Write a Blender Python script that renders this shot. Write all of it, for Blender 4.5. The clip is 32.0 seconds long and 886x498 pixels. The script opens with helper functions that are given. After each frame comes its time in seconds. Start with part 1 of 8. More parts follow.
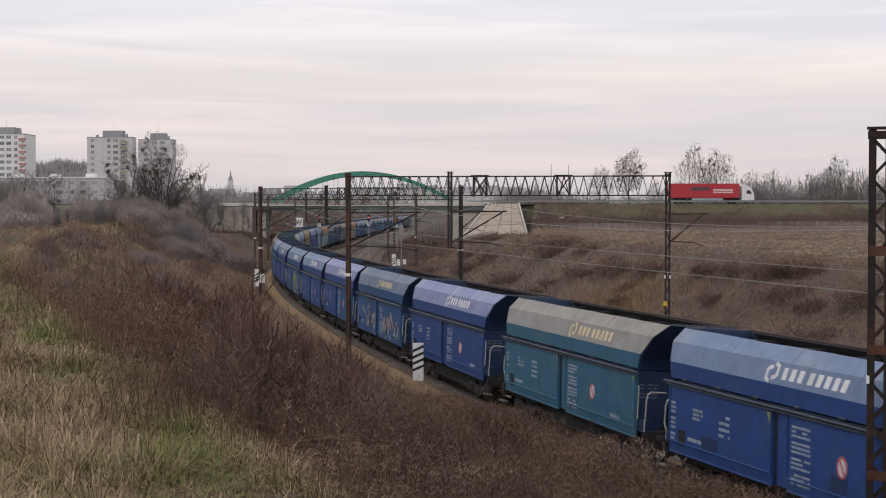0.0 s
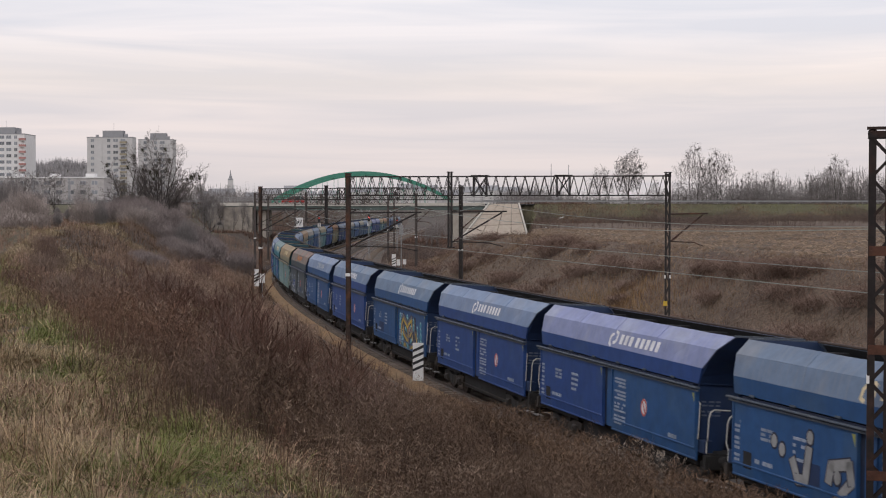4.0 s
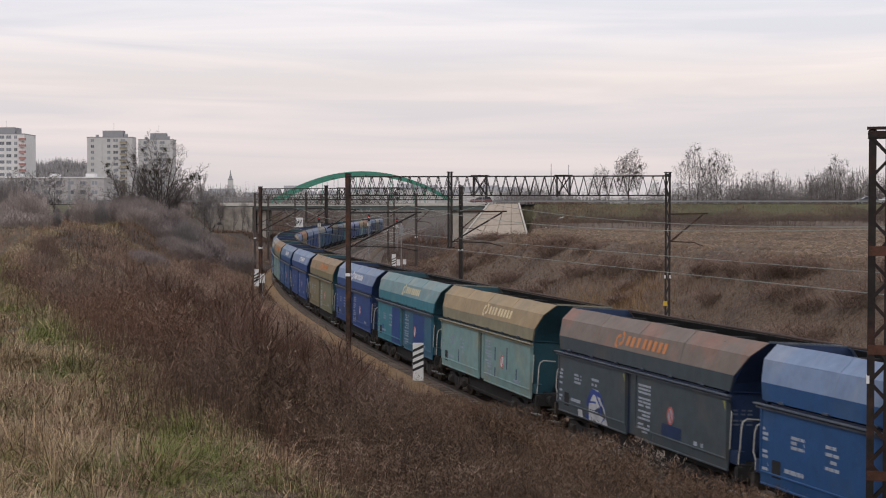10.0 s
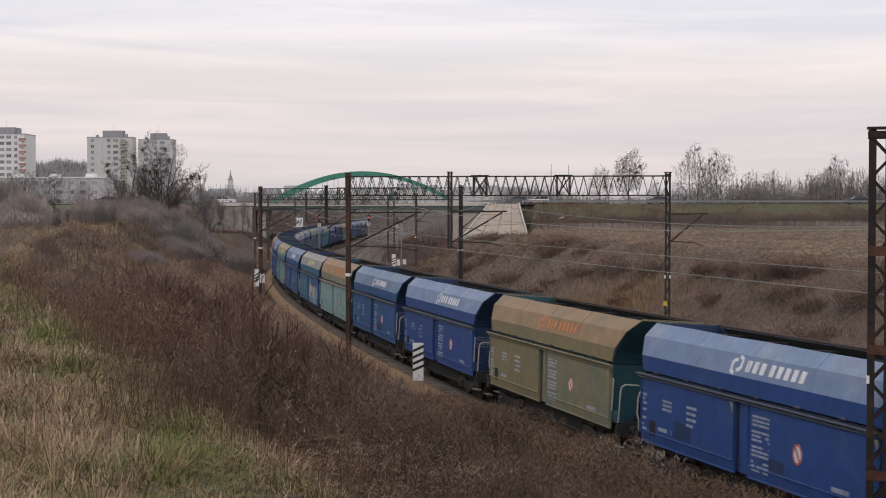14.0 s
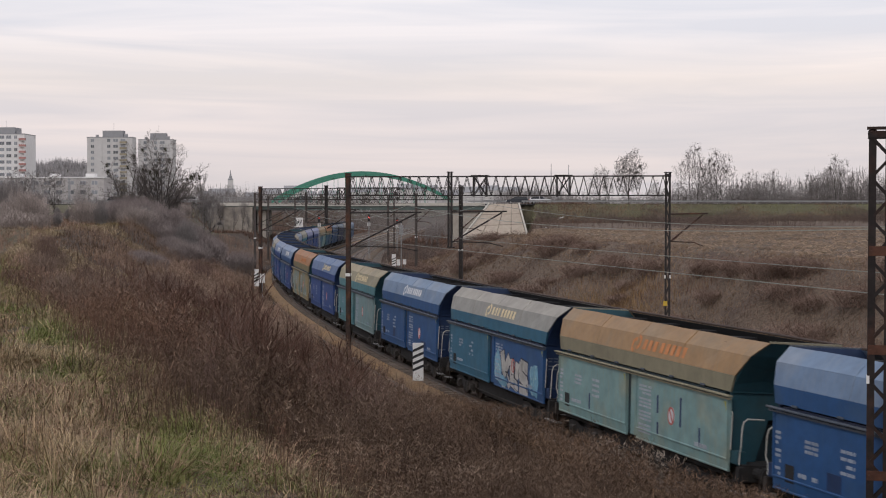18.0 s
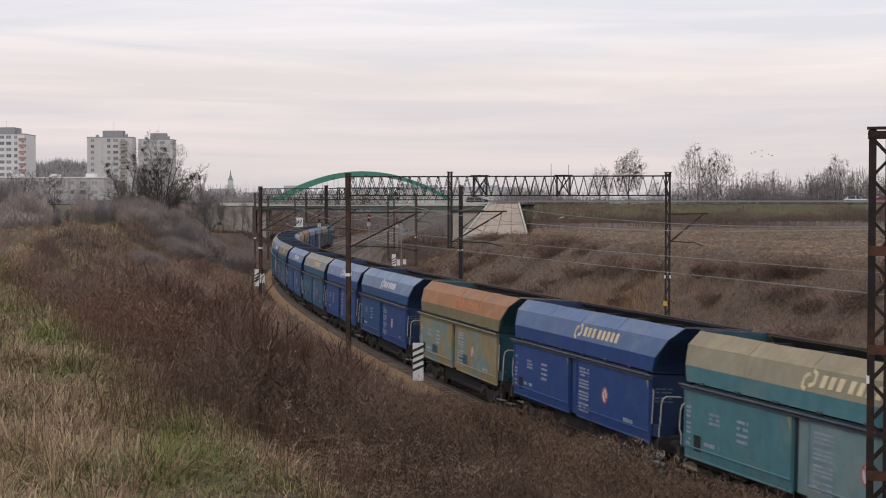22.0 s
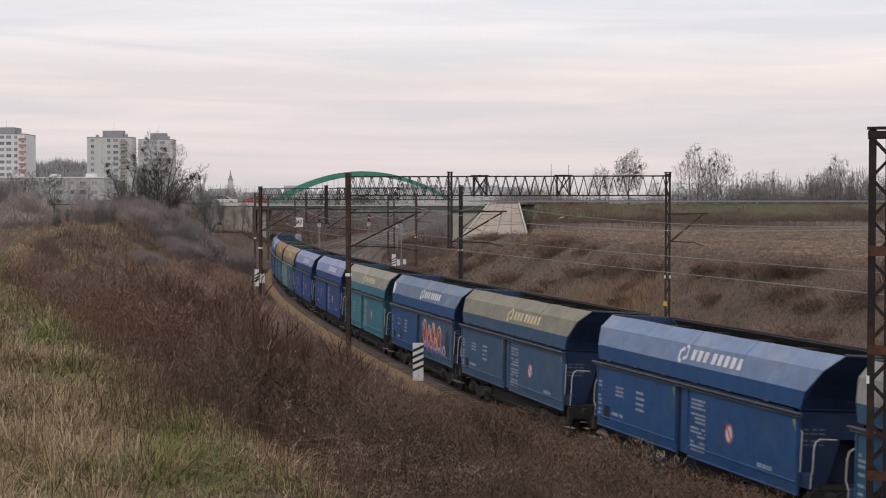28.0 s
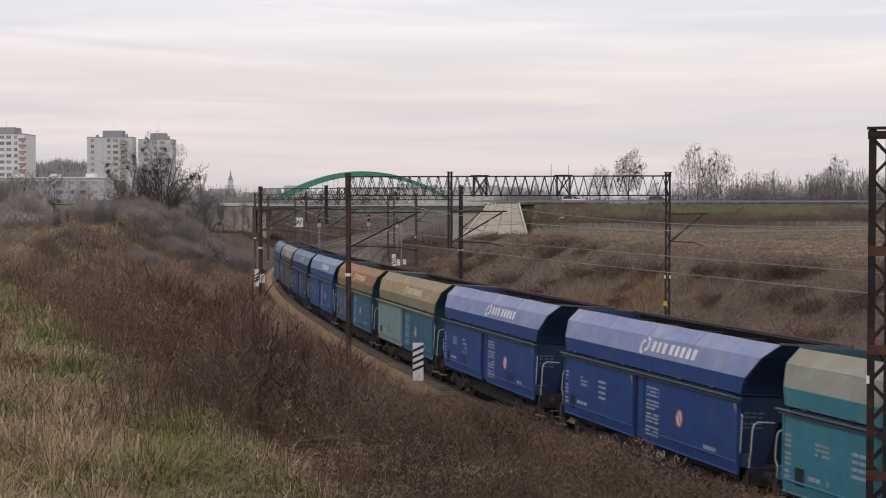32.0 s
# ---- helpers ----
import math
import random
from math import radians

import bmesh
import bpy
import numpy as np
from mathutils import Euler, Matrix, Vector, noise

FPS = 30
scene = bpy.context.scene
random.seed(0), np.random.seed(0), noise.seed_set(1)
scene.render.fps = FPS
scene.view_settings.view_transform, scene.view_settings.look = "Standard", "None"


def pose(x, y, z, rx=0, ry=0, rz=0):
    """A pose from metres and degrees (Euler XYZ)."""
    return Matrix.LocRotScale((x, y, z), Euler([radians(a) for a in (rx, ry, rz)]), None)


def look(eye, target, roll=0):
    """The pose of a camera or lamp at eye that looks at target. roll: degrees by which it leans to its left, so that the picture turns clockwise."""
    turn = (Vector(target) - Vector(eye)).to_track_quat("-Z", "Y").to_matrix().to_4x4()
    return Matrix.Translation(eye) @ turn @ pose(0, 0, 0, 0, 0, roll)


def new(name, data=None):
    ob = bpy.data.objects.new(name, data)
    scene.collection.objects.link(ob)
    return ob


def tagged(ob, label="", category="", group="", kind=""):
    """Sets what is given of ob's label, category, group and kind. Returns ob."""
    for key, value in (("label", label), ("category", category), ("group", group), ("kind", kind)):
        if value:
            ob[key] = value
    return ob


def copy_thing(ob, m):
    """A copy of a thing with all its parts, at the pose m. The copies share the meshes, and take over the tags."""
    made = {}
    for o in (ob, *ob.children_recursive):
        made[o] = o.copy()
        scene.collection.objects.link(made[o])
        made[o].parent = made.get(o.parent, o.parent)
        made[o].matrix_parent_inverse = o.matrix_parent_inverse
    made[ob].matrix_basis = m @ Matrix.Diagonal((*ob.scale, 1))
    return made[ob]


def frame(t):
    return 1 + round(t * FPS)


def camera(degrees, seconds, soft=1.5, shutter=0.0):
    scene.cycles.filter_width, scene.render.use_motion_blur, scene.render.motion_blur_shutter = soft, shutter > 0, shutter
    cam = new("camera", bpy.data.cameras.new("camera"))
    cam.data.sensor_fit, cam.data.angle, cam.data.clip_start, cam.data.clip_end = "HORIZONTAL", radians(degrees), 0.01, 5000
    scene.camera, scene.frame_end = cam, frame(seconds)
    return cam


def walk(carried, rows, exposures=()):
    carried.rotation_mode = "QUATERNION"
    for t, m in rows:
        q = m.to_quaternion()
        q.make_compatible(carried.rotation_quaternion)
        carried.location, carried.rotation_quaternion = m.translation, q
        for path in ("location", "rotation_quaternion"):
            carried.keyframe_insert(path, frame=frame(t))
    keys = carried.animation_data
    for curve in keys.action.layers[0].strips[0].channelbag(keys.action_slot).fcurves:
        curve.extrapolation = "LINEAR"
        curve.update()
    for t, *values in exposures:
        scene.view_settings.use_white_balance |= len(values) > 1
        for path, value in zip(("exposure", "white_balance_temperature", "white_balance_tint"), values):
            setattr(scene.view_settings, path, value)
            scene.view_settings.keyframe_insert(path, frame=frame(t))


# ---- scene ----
EYE = (0.0, 0.0, 7.672)
cam = camera(34.62, 32.0, soft=1.1, shutter=0.2)
CAM_POSE = pose(*EYE, 90 - 1.731, 0, 0)
walk(cam, [(0.0, CAM_POSE), (32.0, CAM_POSE)], exposures=[(0.0, 0.0), (32.0, 0.0)])

# ---- overcast winter daylight ----
SUN_DIR = Vector((-0.42, -0.62, 0.66))
world = bpy.data.worlds.new("overcast_sky")
scene.world = world
world.use_nodes = True
wn = world.node_tree.nodes
wl = world.node_tree.links
bg = wn["Background"]
sky = wn.new("ShaderNodeTexSky")
sky.sky_type = "NISHITA"
sky.sun_disc = False
sky.sun_elevation = math.asin(SUN_DIR.normalized().z)
sky.sun_rotation = math.atan2(SUN_DIR.x, SUN_DIR.y)
tc = wn.new("ShaderNodeTexCoord")
sep = wn.new("ShaderNodeSeparateXYZ")
wl.new(tc.outputs["Generated"], sep.inputs[0])
grad = wn.new("ShaderNodeValToRGB")
wl.new(sep.outputs["Z"], grad.inputs[0])
grad.color_ramp.elements[0].position = 0.0
grad.color_ramp.elements[0].color = (0.66, 0.615, 0.615, 1)
grad.color_ramp.elements[1].position = 0.6
grad.color_ramp.elements[1].color = (0.80, 0.79, 0.84, 1)
for at_z, col in ((0.03, (0.70, 0.645, 0.65, 1)), (0.065, (0.77, 0.705, 0.70, 1)), (0.086, (0.835, 0.755, 0.715, 1)), (0.12, (0.81, 0.785, 0.805, 1)), (0.17, (0.87, 0.86, 0.885, 1))):
    e = grad.color_ramp.elements.new(at_z)
    e.color = col
mp = wn.new("ShaderNodeMapping")
mp.inputs["Scale"].default_value = (2.2, 2.2, 30.0)
wl.new(tc.outputs["Generated"], mp.inputs[0])
nz = wn.new("ShaderNodeTexNoise")
nz.inputs["Scale"].default_value = 1.6
nz.inputs["Detail"].default_value = 5.0
nz.inputs["Distortion"].default_value = 0.6
wl.new(mp.outputs[0], nz.inputs["Vector"])
streak = wn.new("ShaderNodeValToRGB")
wl.new(nz.outputs["Fac"], streak.inputs[0])
streak.color_ramp.elements[0].position = 0.40
streak.color_ramp.elements[0].color = (0.890, 0.895, 0.930, 1)
streak.color_ramp.elements[1].position = 0.66
streak.color_ramp.elements[1].color = (1.075, 1.03, 1.015, 1)
mul = wn.new("ShaderNodeMix")
mul.data_type = "RGBA"
mul.blend_type = "MULTIPLY"
mul.inputs["Factor"].default_value = 1.0
wl.new(grad.outputs[0], mul.inputs["A"])
wl.new(streak.outputs[0], mul.inputs["B"])
skymul = wn.new("ShaderNodeMix")
skymul.data_type = "RGBA"
skymul.blend_type = "MULTIPLY"
skymul.inputs["Factor"].default_value = 1.0
wl.new(sky.outputs[0], skymul.inputs["A"])
skymul.inputs["B"].default_value = (0.1, 0.1, 0.1, 1)
cover = wn.new("ShaderNodeMix")
cover.data_type = "RGBA"
cover.inputs["Factor"].default_value = 0.93
wl.new(skymul.outputs["Result"], cover.inputs["A"])
wl.new(mul.outputs["Result"], cover.inputs["B"])
wl.new(cover.outputs["Result"], bg.inputs["Color"])
bg.inputs["Strength"].default_value = 1.1
sun_data = bpy.data.lights.new("sun", "SUN")
sun_data.energy = 0.8
sun_data.angle = radians(18)
sun_data.color = (1.0, 0.96, 0.92)
sun = new("sun", sun_data)
sun.matrix_world = look(SUN_DIR * 100, (0, 0, 0))
tagged(sun, "soft sun behind the cloud cover", "sun", kind="structure")

# ---- the railway's centre line ----
# the near track: arc length grows in the direction of travel; curvature knots every 30 to 70 m
KNOT_S = [-400, -330, -270, -220, -180, -150, -120, -90, -60, -30, 0, 30, 60]
KNOT_K = [0.00025, 0.0002, 0.0001, 0.0004, 0.00107, 0.00167, 0.00188, 0.00143, 0.00117, 0.00166, 0.00197, 0.00208, 0.00208]
PS = np.arange(-640.0, 520.1, 0.5)
_k = np.interp(PS, KNOT_S, KNOT_K)
_i0 = int(np.searchsorted(PS, 0.0))
PT = np.concatenate([[0], np.cumsum((_k[1:] + _k[:-1]) * 0.25)])
PT = PT - PT[_i0] - 1.26567
PX = np.concatenate([[0], np.cumsum((np.cos(PT[1:]) + np.cos(PT[:-1])) * 0.25)])
PX = PX - PX[_i0] + 7.586
PY = np.concatenate([[0], np.cumsum((np.sin(PT[1:]) + np.sin(PT[:-1])) * 0.25)])
PY = PY - PY[_i0] + 39.503


def rail_pt(s, o=0.0):
    """A place on the line: s metres along it, o metres to the right of the travel direction (towards the camera)."""
    th = np.interp(s, PS, PT)
    return np.interp(s, PS, PX) + o * np.sin(th), np.interp(s, PS, PY) - o * np.cos(th), th


def to_rail(x, y):
    """Arc length and side offset of places."""
    x, y = np.asarray(x, float).ravel(), np.asarray(y, float).ravel()
    sub = slice(0, None, 8)
    qx, qy = PX[sub], PY[sub]
    out_s, out_o = np.empty(len(x)), np.empty(len(x))
    for a in range(0, len(x), 20000):
        xs, ys = x[a:a + 20000], y[a:a + 20000]
        j = np.argmin((xs[:, None] - qx) ** 2 + (ys[:, None] - qy) ** 2, axis=1) * 8
        th = PT[j]
        dx, dy = xs - PX[j], ys - PY[j]
        out_s[a:a + 20000] = PS[j] + dx * np.cos(th) + dy * np.sin(th)
        out_o[a:a + 20000] = dx * np.sin(th) - dy * np.cos(th)
    return out_s, out_o


def smooth(v, a, b):
    u = np.clip((v - a) / (b - a), 0, 1)
    return u * u * (3 - 2 * u)


ROAD_Y = 276.0
ROAD_Z = 8.05
GAP_X = (-44.0, 13.0)


def crest(y):
    """Side offset at which the weed slope meets the meadow."""
    return np.interp(y, [12, 15, 17, 20, 26, 40, 60, 80, 115, 160, 220], [18.5, 17.5, 16.5, 16.4, 16.6, 17.6, 19.6, 20.4, 18.5, 14.2, 13.0])


def wob(x, y):
    """Gentle uneven ground."""
    return (np.sin(x * 0.31 + 1.3 * np.sin(y * 0.17)) * 0.5 + np.sin(y * 0.23 + 1.7 * np.sin(x * 0.11)) * 0.5
            + 0.5 * np.sin(x * 0.83 + y * 0.61) * np.sin(y * 0.77 - x * 0.29))


def height(x, y):
    """Height of the natural ground, rail level = 0."""
    x, y = np.asarray(x, float), np.asarray(y, float)
    shape = x.shape
    s, o = to_rail(x, y)
    x, y = x.ravel(), y.ravel()
    far = smooth(-s, 110, 240)
    w = wob(x, y)
    l0, l1 = 2.5 + 4 * far, np.maximum(crest(y), 15.8) - 0.4 + 3 * far
    top = 4.35 + 1.25 * smooth(y, 45, 140)
    u = np.clip((o - l0) / (l1 - l0), 0, 1)
    left = -0.45 + (top + 0.45) * (0.6 * u + 0.4 * u ** 3)
    left = left + 0.17 * w * np.clip(u * 3, 0, 1) + np.clip((o - 26) * 0.012, 0, 1.0) * smooth(y, 60, 130)
    # mounds on the spoil bank and the knoll under the camera
    left = left + 0.7 * np.exp(-((x + 21.5) ** 2 / 12 + (y - 104) ** 2 / 90)) + 0.4 * np.exp(-((x + 30) ** 2 / 60 + (y - 110) ** 2 / 150))
    left = left + 1.75 * np.exp(-(x ** 2 + y ** 2) / 14)
    r0, r1 = -14.0 - 9 * far, -25.5 - 15 * far
    v = np.clip((r0 - o) / (r0 - r1), 0, 1)
    right = -0.55 + 5.15 * (0.5 * v * v * (3 - 2 * v) + 0.5 * v)
    right = right + (0.34 * w + 0.55 * np.sin(s * 0.13 + 1.0 + 0.2 * o) * np.sin(o * 0.33) + 0.25 * np.sin(s * 0.41 - o * 0.5)) * np.clip(v * 3, 0, 1) * np.clip((1 - v) * 2.5, 0.06, 1) + 0.9 * smooth(-o, 40, 150)
    bed = np.full(len(o), -0.45)
    z = np.where(o > l0, left, np.where(o < r0, right, bed))
    # road embankment with the gap for the railway
    e = np.clip(1 - (np.abs(y - ROAD_Y) - 6.0) / 9.0, 0, 1)
    gap = np.clip(np.minimum((x - GAP_X[0]) / 3.0, (GAP_X[1] + 2.6 - x) / 2.5), 0, 1)
    z = np.where(y > ROAD_Y - 60, z + (ROAD_Z - 0.12 - z) * np.maximum(e * (1 - gap), 0), z)
    pit = smooth(y, 140, 215) * (1 - smooth(x / np.maximum(y, 1), 0.0590, 0.0650)) * (y < 272) * (o < -16)
    z = z * (1 - pit) + np.minimum(z, 1.7 + np.clip(254 - y, 0, 120) * 0.012) * pit
    # hollow before the left abutment
    pit = smooth(y, 160, 225) * smooth(x / np.maximum(y, 1), -0.176, -0.160) * (y < 273) * (o > 5)
    z = z * (1 - pit) + np.minimum(z, 2.7 + np.clip(262 - y, 0, 120) * 0.010) * pit
    # beyond the road the land is level and falls gently
    cut = 1 - smooth(np.abs(o + 6), 26, 48) * 1.0
    flat = smooth(y, 300, 380) * (1 - cut * (1 - smooth(y, 520, 640)))
    z = z * (1 - flat) + flat * 4.6
    return z.reshape(shape)


def hz(x, y):
    return float(height(np.array([x]), np.array([y]))[0])

# ---- materials ----
MATS = {}


def mat(name, color, rough=0.8, metal=0.0, vary=0.25, scale=6.0, bump=0.15, second=None, amount=0.4, scale2=None, coords="Object", island=0.0, rand=0.0, detail=6.0, spec=0.4, fine=0.0):
    """A worn surface: base colour with patches of a second colour, grain at two scales and fine relief."""
    if name in MATS:
        return MATS[name]
    m = bpy.data.materials.new(name)
    m.use_nodes = True
    nt = m.node_tree
    N, L = nt.nodes, nt.links
    b = N["Principled BSDF"]
    t = N.new("ShaderNodeTexCoord")
    n1 = N.new("ShaderNodeTexNoise")
    n1.inputs["Scale"].default_value = scale
    n1.inputs["Detail"].default_value = detail
    n1.inputs["Roughness"].default_value = 0.62
    n2 = N.new("ShaderNodeTexNoise")
    n2.inputs["Scale"].default_value = scale2 or scale * 0.17
    n2.inputs["Detail"].default_value = 4.0
    for n in (n1, n2):
        L.new(t.outputs[coords], n.inputs["Vector"])
    r2 = N.new("ShaderNodeValToRGB")
    r2.color_ramp.elements[0].position = 0.62 - 0.3 * amount
    r2.color_ramp.elements[1].position = 0.80 - 0.3 * amount
    L.new(n2.outputs["Fac"], r2.inputs[0])
    mx = N.new("ShaderNodeMix")
    mx.data_type = "RGBA"
    mx.inputs["A"].default_value = (*color, 1)
    mx.inputs["B"].default_value = (*(second or tuple(c * 0.7 for c in color)), 1)
    fac = N.new("ShaderNodeMath")
    fac.operation = "MULTIPLY"
    fac.inputs[1].default_value = min(1.0, amount * 1.6)
    L.new(r2.outputs[0], fac.inputs[0])
    L.new(fac.outputs[0], mx.inputs["Factor"])
    hsv = N.new("ShaderNodeHueSaturation")
    L.new(mx.outputs["Result"], hsv.inputs["Color"])
    mr = N.new("ShaderNodeMapRange")
    mr.inputs["From Min"].default_value = 0.3
    mr.inputs["From Max"].default_value = 0.7
    mr.inputs["To Min"].default_value = 1 - vary
    mr.inputs["To Max"].default_value = 1 + vary
    L.new(n1.outputs["Fac"], mr.inputs["Value"])
    val = mr.outputs["Result"]
    for src_kind, k in (("island", island), ("rand", rand)):
        if k:
            if src_kind == "island":
                g = N.new("ShaderNodeNewGeometry")
                out = g.outputs["Random Per Island"]
            else:
                g = N.new("ShaderNodeObjectInfo")
                out = g.outputs["Random"]
            m2 = N.new("ShaderNodeMapRange")
            m2.inputs["To Min"].default_value = 1 - k
            m2.inputs["To Max"].default_value = 1 + k
            L.new(out, m2.inputs["Value"])
            mm = N.new("ShaderNodeMath")
            mm.operation = "MULTIPLY"
            L.new(val, mm.inputs[0])
            L.new(m2.outputs["Result"], mm.inputs[1])
            val = mm.outputs[0]
    L.new(val, hsv.inputs["Value"])
    L.new(hsv.outputs["Color"], b.inputs["Base Color"])
    b.inputs["Roughness"].default_value = rough
    b.inputs["Metallic"].default_value = metal
    b.inputs["Specular IOR Level"].default_value = 0.1 if island else spec
    if bump:
        bp = N.new("ShaderNodeBump")
        bp.inputs["Strength"].default_value = min(1.0, bump * 2)
        bp.inputs["Distance"].default_value = 0.02 if not fine else fine
        L.new(n1.outputs["Fac"], bp.inputs["Height"])
        L.new(bp.outputs["Normal"], b.inputs["Normal"])
    MATS[name] = m
    return m


def glow(name, color, strength):
    m = bpy.data.materials.new(name)
    m.use_nodes = True
    b = m.node_tree.nodes["Principled BSDF"]
    b.inputs["Base Color"].default_value = (*color, 1)
    b.inputs["Emission Color"].default_value = (*color, 1)
    b.inputs["Emission Strength"].default_value = strength
    return m


def streaky(name, color, second, amount, rough=0.55):
    """Vehicle paint with rain-run dirt: vertical streaks of dust or rust over a worn coat."""
    if name in MATS:
        return MATS[name]
    m = mat(name, color, rough, 0.0, 0.16, 2.2, 0.06, second, amount, 0.8, rand=0.05, spec=0.35)
    nt = m.node_tree
    N, L = nt.nodes, nt.links
    b = N["Principled BSDF"]
    col = b.inputs["Base Color"].links[0].from_socket
    t = N.new("ShaderNodeTexCoord")
    mp_ = N.new("ShaderNodeMapping")
    mp_.inputs["Scale"].default_value = (5.0, 1.0, 0.35)
    L.new(t.outputs["Object"], mp_.inputs[0])
    n = N.new("ShaderNodeTexNoise")
    n.inputs["Scale"].default_value = 2.0
    n.inputs["Detail"].default_value = 6.0
    L.new(mp_.outputs[0], n.inputs["Vector"])
    r = N.new("ShaderNodeValToRGB")
    r.color_ramp.elements[0].position = 0.5
    r.color_ramp.elements[1].position = 0.78
    L.new(n.outputs["Fac"], r.inputs[0])
    f = N.new("ShaderNodeMath")
    f.operation = "MULTIPLY"
    f.inputs[1].default_value = 0.25 + 0.5 * amount
    L.new(r.outputs[0], f.inputs[0])
    mx = N.new("ShaderNodeMix")
    mx.data_type = "RGBA"
    L.new(f.outputs[0], mx.inputs["Factor"])
    L.new(col, mx.inputs["A"])
    mx.inputs["B"].default_value = (*second, 1)
    L.new(mx.outputs["Result"], b.inputs["Base Color"])
    return m


STEEL_DARK = mat("dark_steel", (0.025, 0.024, 0.024), 0.75, 0.2, 0.3, 4, 0.2, (0.06, 0.045, 0.035), 0.4)
RAIL_STEEL = mat("rail_steel", (0.10, 0.08, 0.07), 0.42, 0.8, 0.2, 3, 0.05, (0.14, 0.09, 0.06), 0.4)
BALLAST = mat("ballast", (0.245, 0.162, 0.092), 0.95, 0, 0.5, 14, 0.9, (0.31, 0.19, 0.095), 0.5, 0.6, fine=0.05)
BALLAST_GREY = mat("ballast_grey", (0.075, 0.064, 0.056), 0.95, 0, 0.5, 14, 0.9, (0.105, 0.078, 0.056), 0.5, 0.25, fine=0.05)
BALLAST_BROWN = mat("ballast_brown", (0.105, 0.078, 0.056), 0.95, 0, 0.5, 14, 0.9, (0.14, 0.095, 0.06), 0.5, 0.4, fine=0.05)
SLEEPER = mat("sleeper", (0.16, 0.13, 0.11), 0.9, 0, 0.3, 5, 0.3, rand=0.25)
MAST_RUST = mat("rusty_mast", (0.045, 0.030, 0.024), 0.85, 0.1, 0.35, 5, 0.3, (0.11, 0.045, 0.022), 0.5, 1.2)
MAST_DARK = mat("dark_mast", (0.030, 0.026, 0.025), 0.8, 0.1, 0.3, 5, 0.3, (0.06, 0.04, 0.03), 0.35, 1.2)
# Steel of the far masts, lightened to paint in the distance haze.
MAST_HAZED = mat("hazed_mast", (0.085, 0.072, 0.066), 0.85, 0.1, 0.3, 5, 0.3, (0.11, 0.075, 0.06), 0.35, 1.2)
GALV = mat("galvanised", (0.30, 0.30, 0.30), 0.5, 0.5, 0.15, 6, 0.05)
WHITE_PAINT = mat("white_paint", (0.72, 0.71, 0.69), 0.6, 0, 0.08, 5, 0.05, (0.5, 0.47, 0.42), 0.25)
BLACK_PAINT = mat("black_paint", (0.02, 0.02, 0.022), 0.6, 0, 0.2, 5, 0.05)
YELLOW_PAINT = mat("yellow_paint", (0.62, 0.42, 0.05), 0.6, 0, 0.1, 5, 0.05)
RED_PAINT = mat("red_paint", (0.5, 0.03, 0.03), 0.5, 0, 0.1, 5, 0.05)
WIRE = mat("copper_wire", (0.30, 0.33, 0.30), 0.45, 0.6, 0.1, 3, 0.0)
INSULATOR = mat("insulator", (0.09, 0.04, 0.03), 0.3, 0, 0.1, 5, 0.0)
GLASS_DARK = mat("dark_glass", (0.02, 0.022, 0.025), 0.08, 0, 0.05, 3, 0.0, spec=0.6)
RUBBER = mat("rubber", (0.02, 0.02, 0.02), 0.85, 0, 0.2, 8, 0.1)
CONCRETE = mat("concrete", (0.42, 0.38, 0.33), 0.9, 0, 0.14, 3, 0.3, (0.30, 0.26, 0.22), 0.4, 0.35)
CONCRETE_LIGHT = mat("concrete_light", (0.50, 0.47, 0.42), 0.9, 0, 0.12, 3, 0.2, (0.36, 0.33, 0.29), 0.35, 0.3)
BRIDGE_GREEN = mat("bridge_green", (0.06, 0.24, 0.17), 0.5, 0, 0.12, 1.5, 0.05, (0.08, 0.20, 0.15), 0.3)
ASPHALT = mat("asphalt", (0.055, 0.054, 0.055), 0.9, 0, 0.2, 9, 0.3, (0.075, 0.072, 0.07), 0.4)

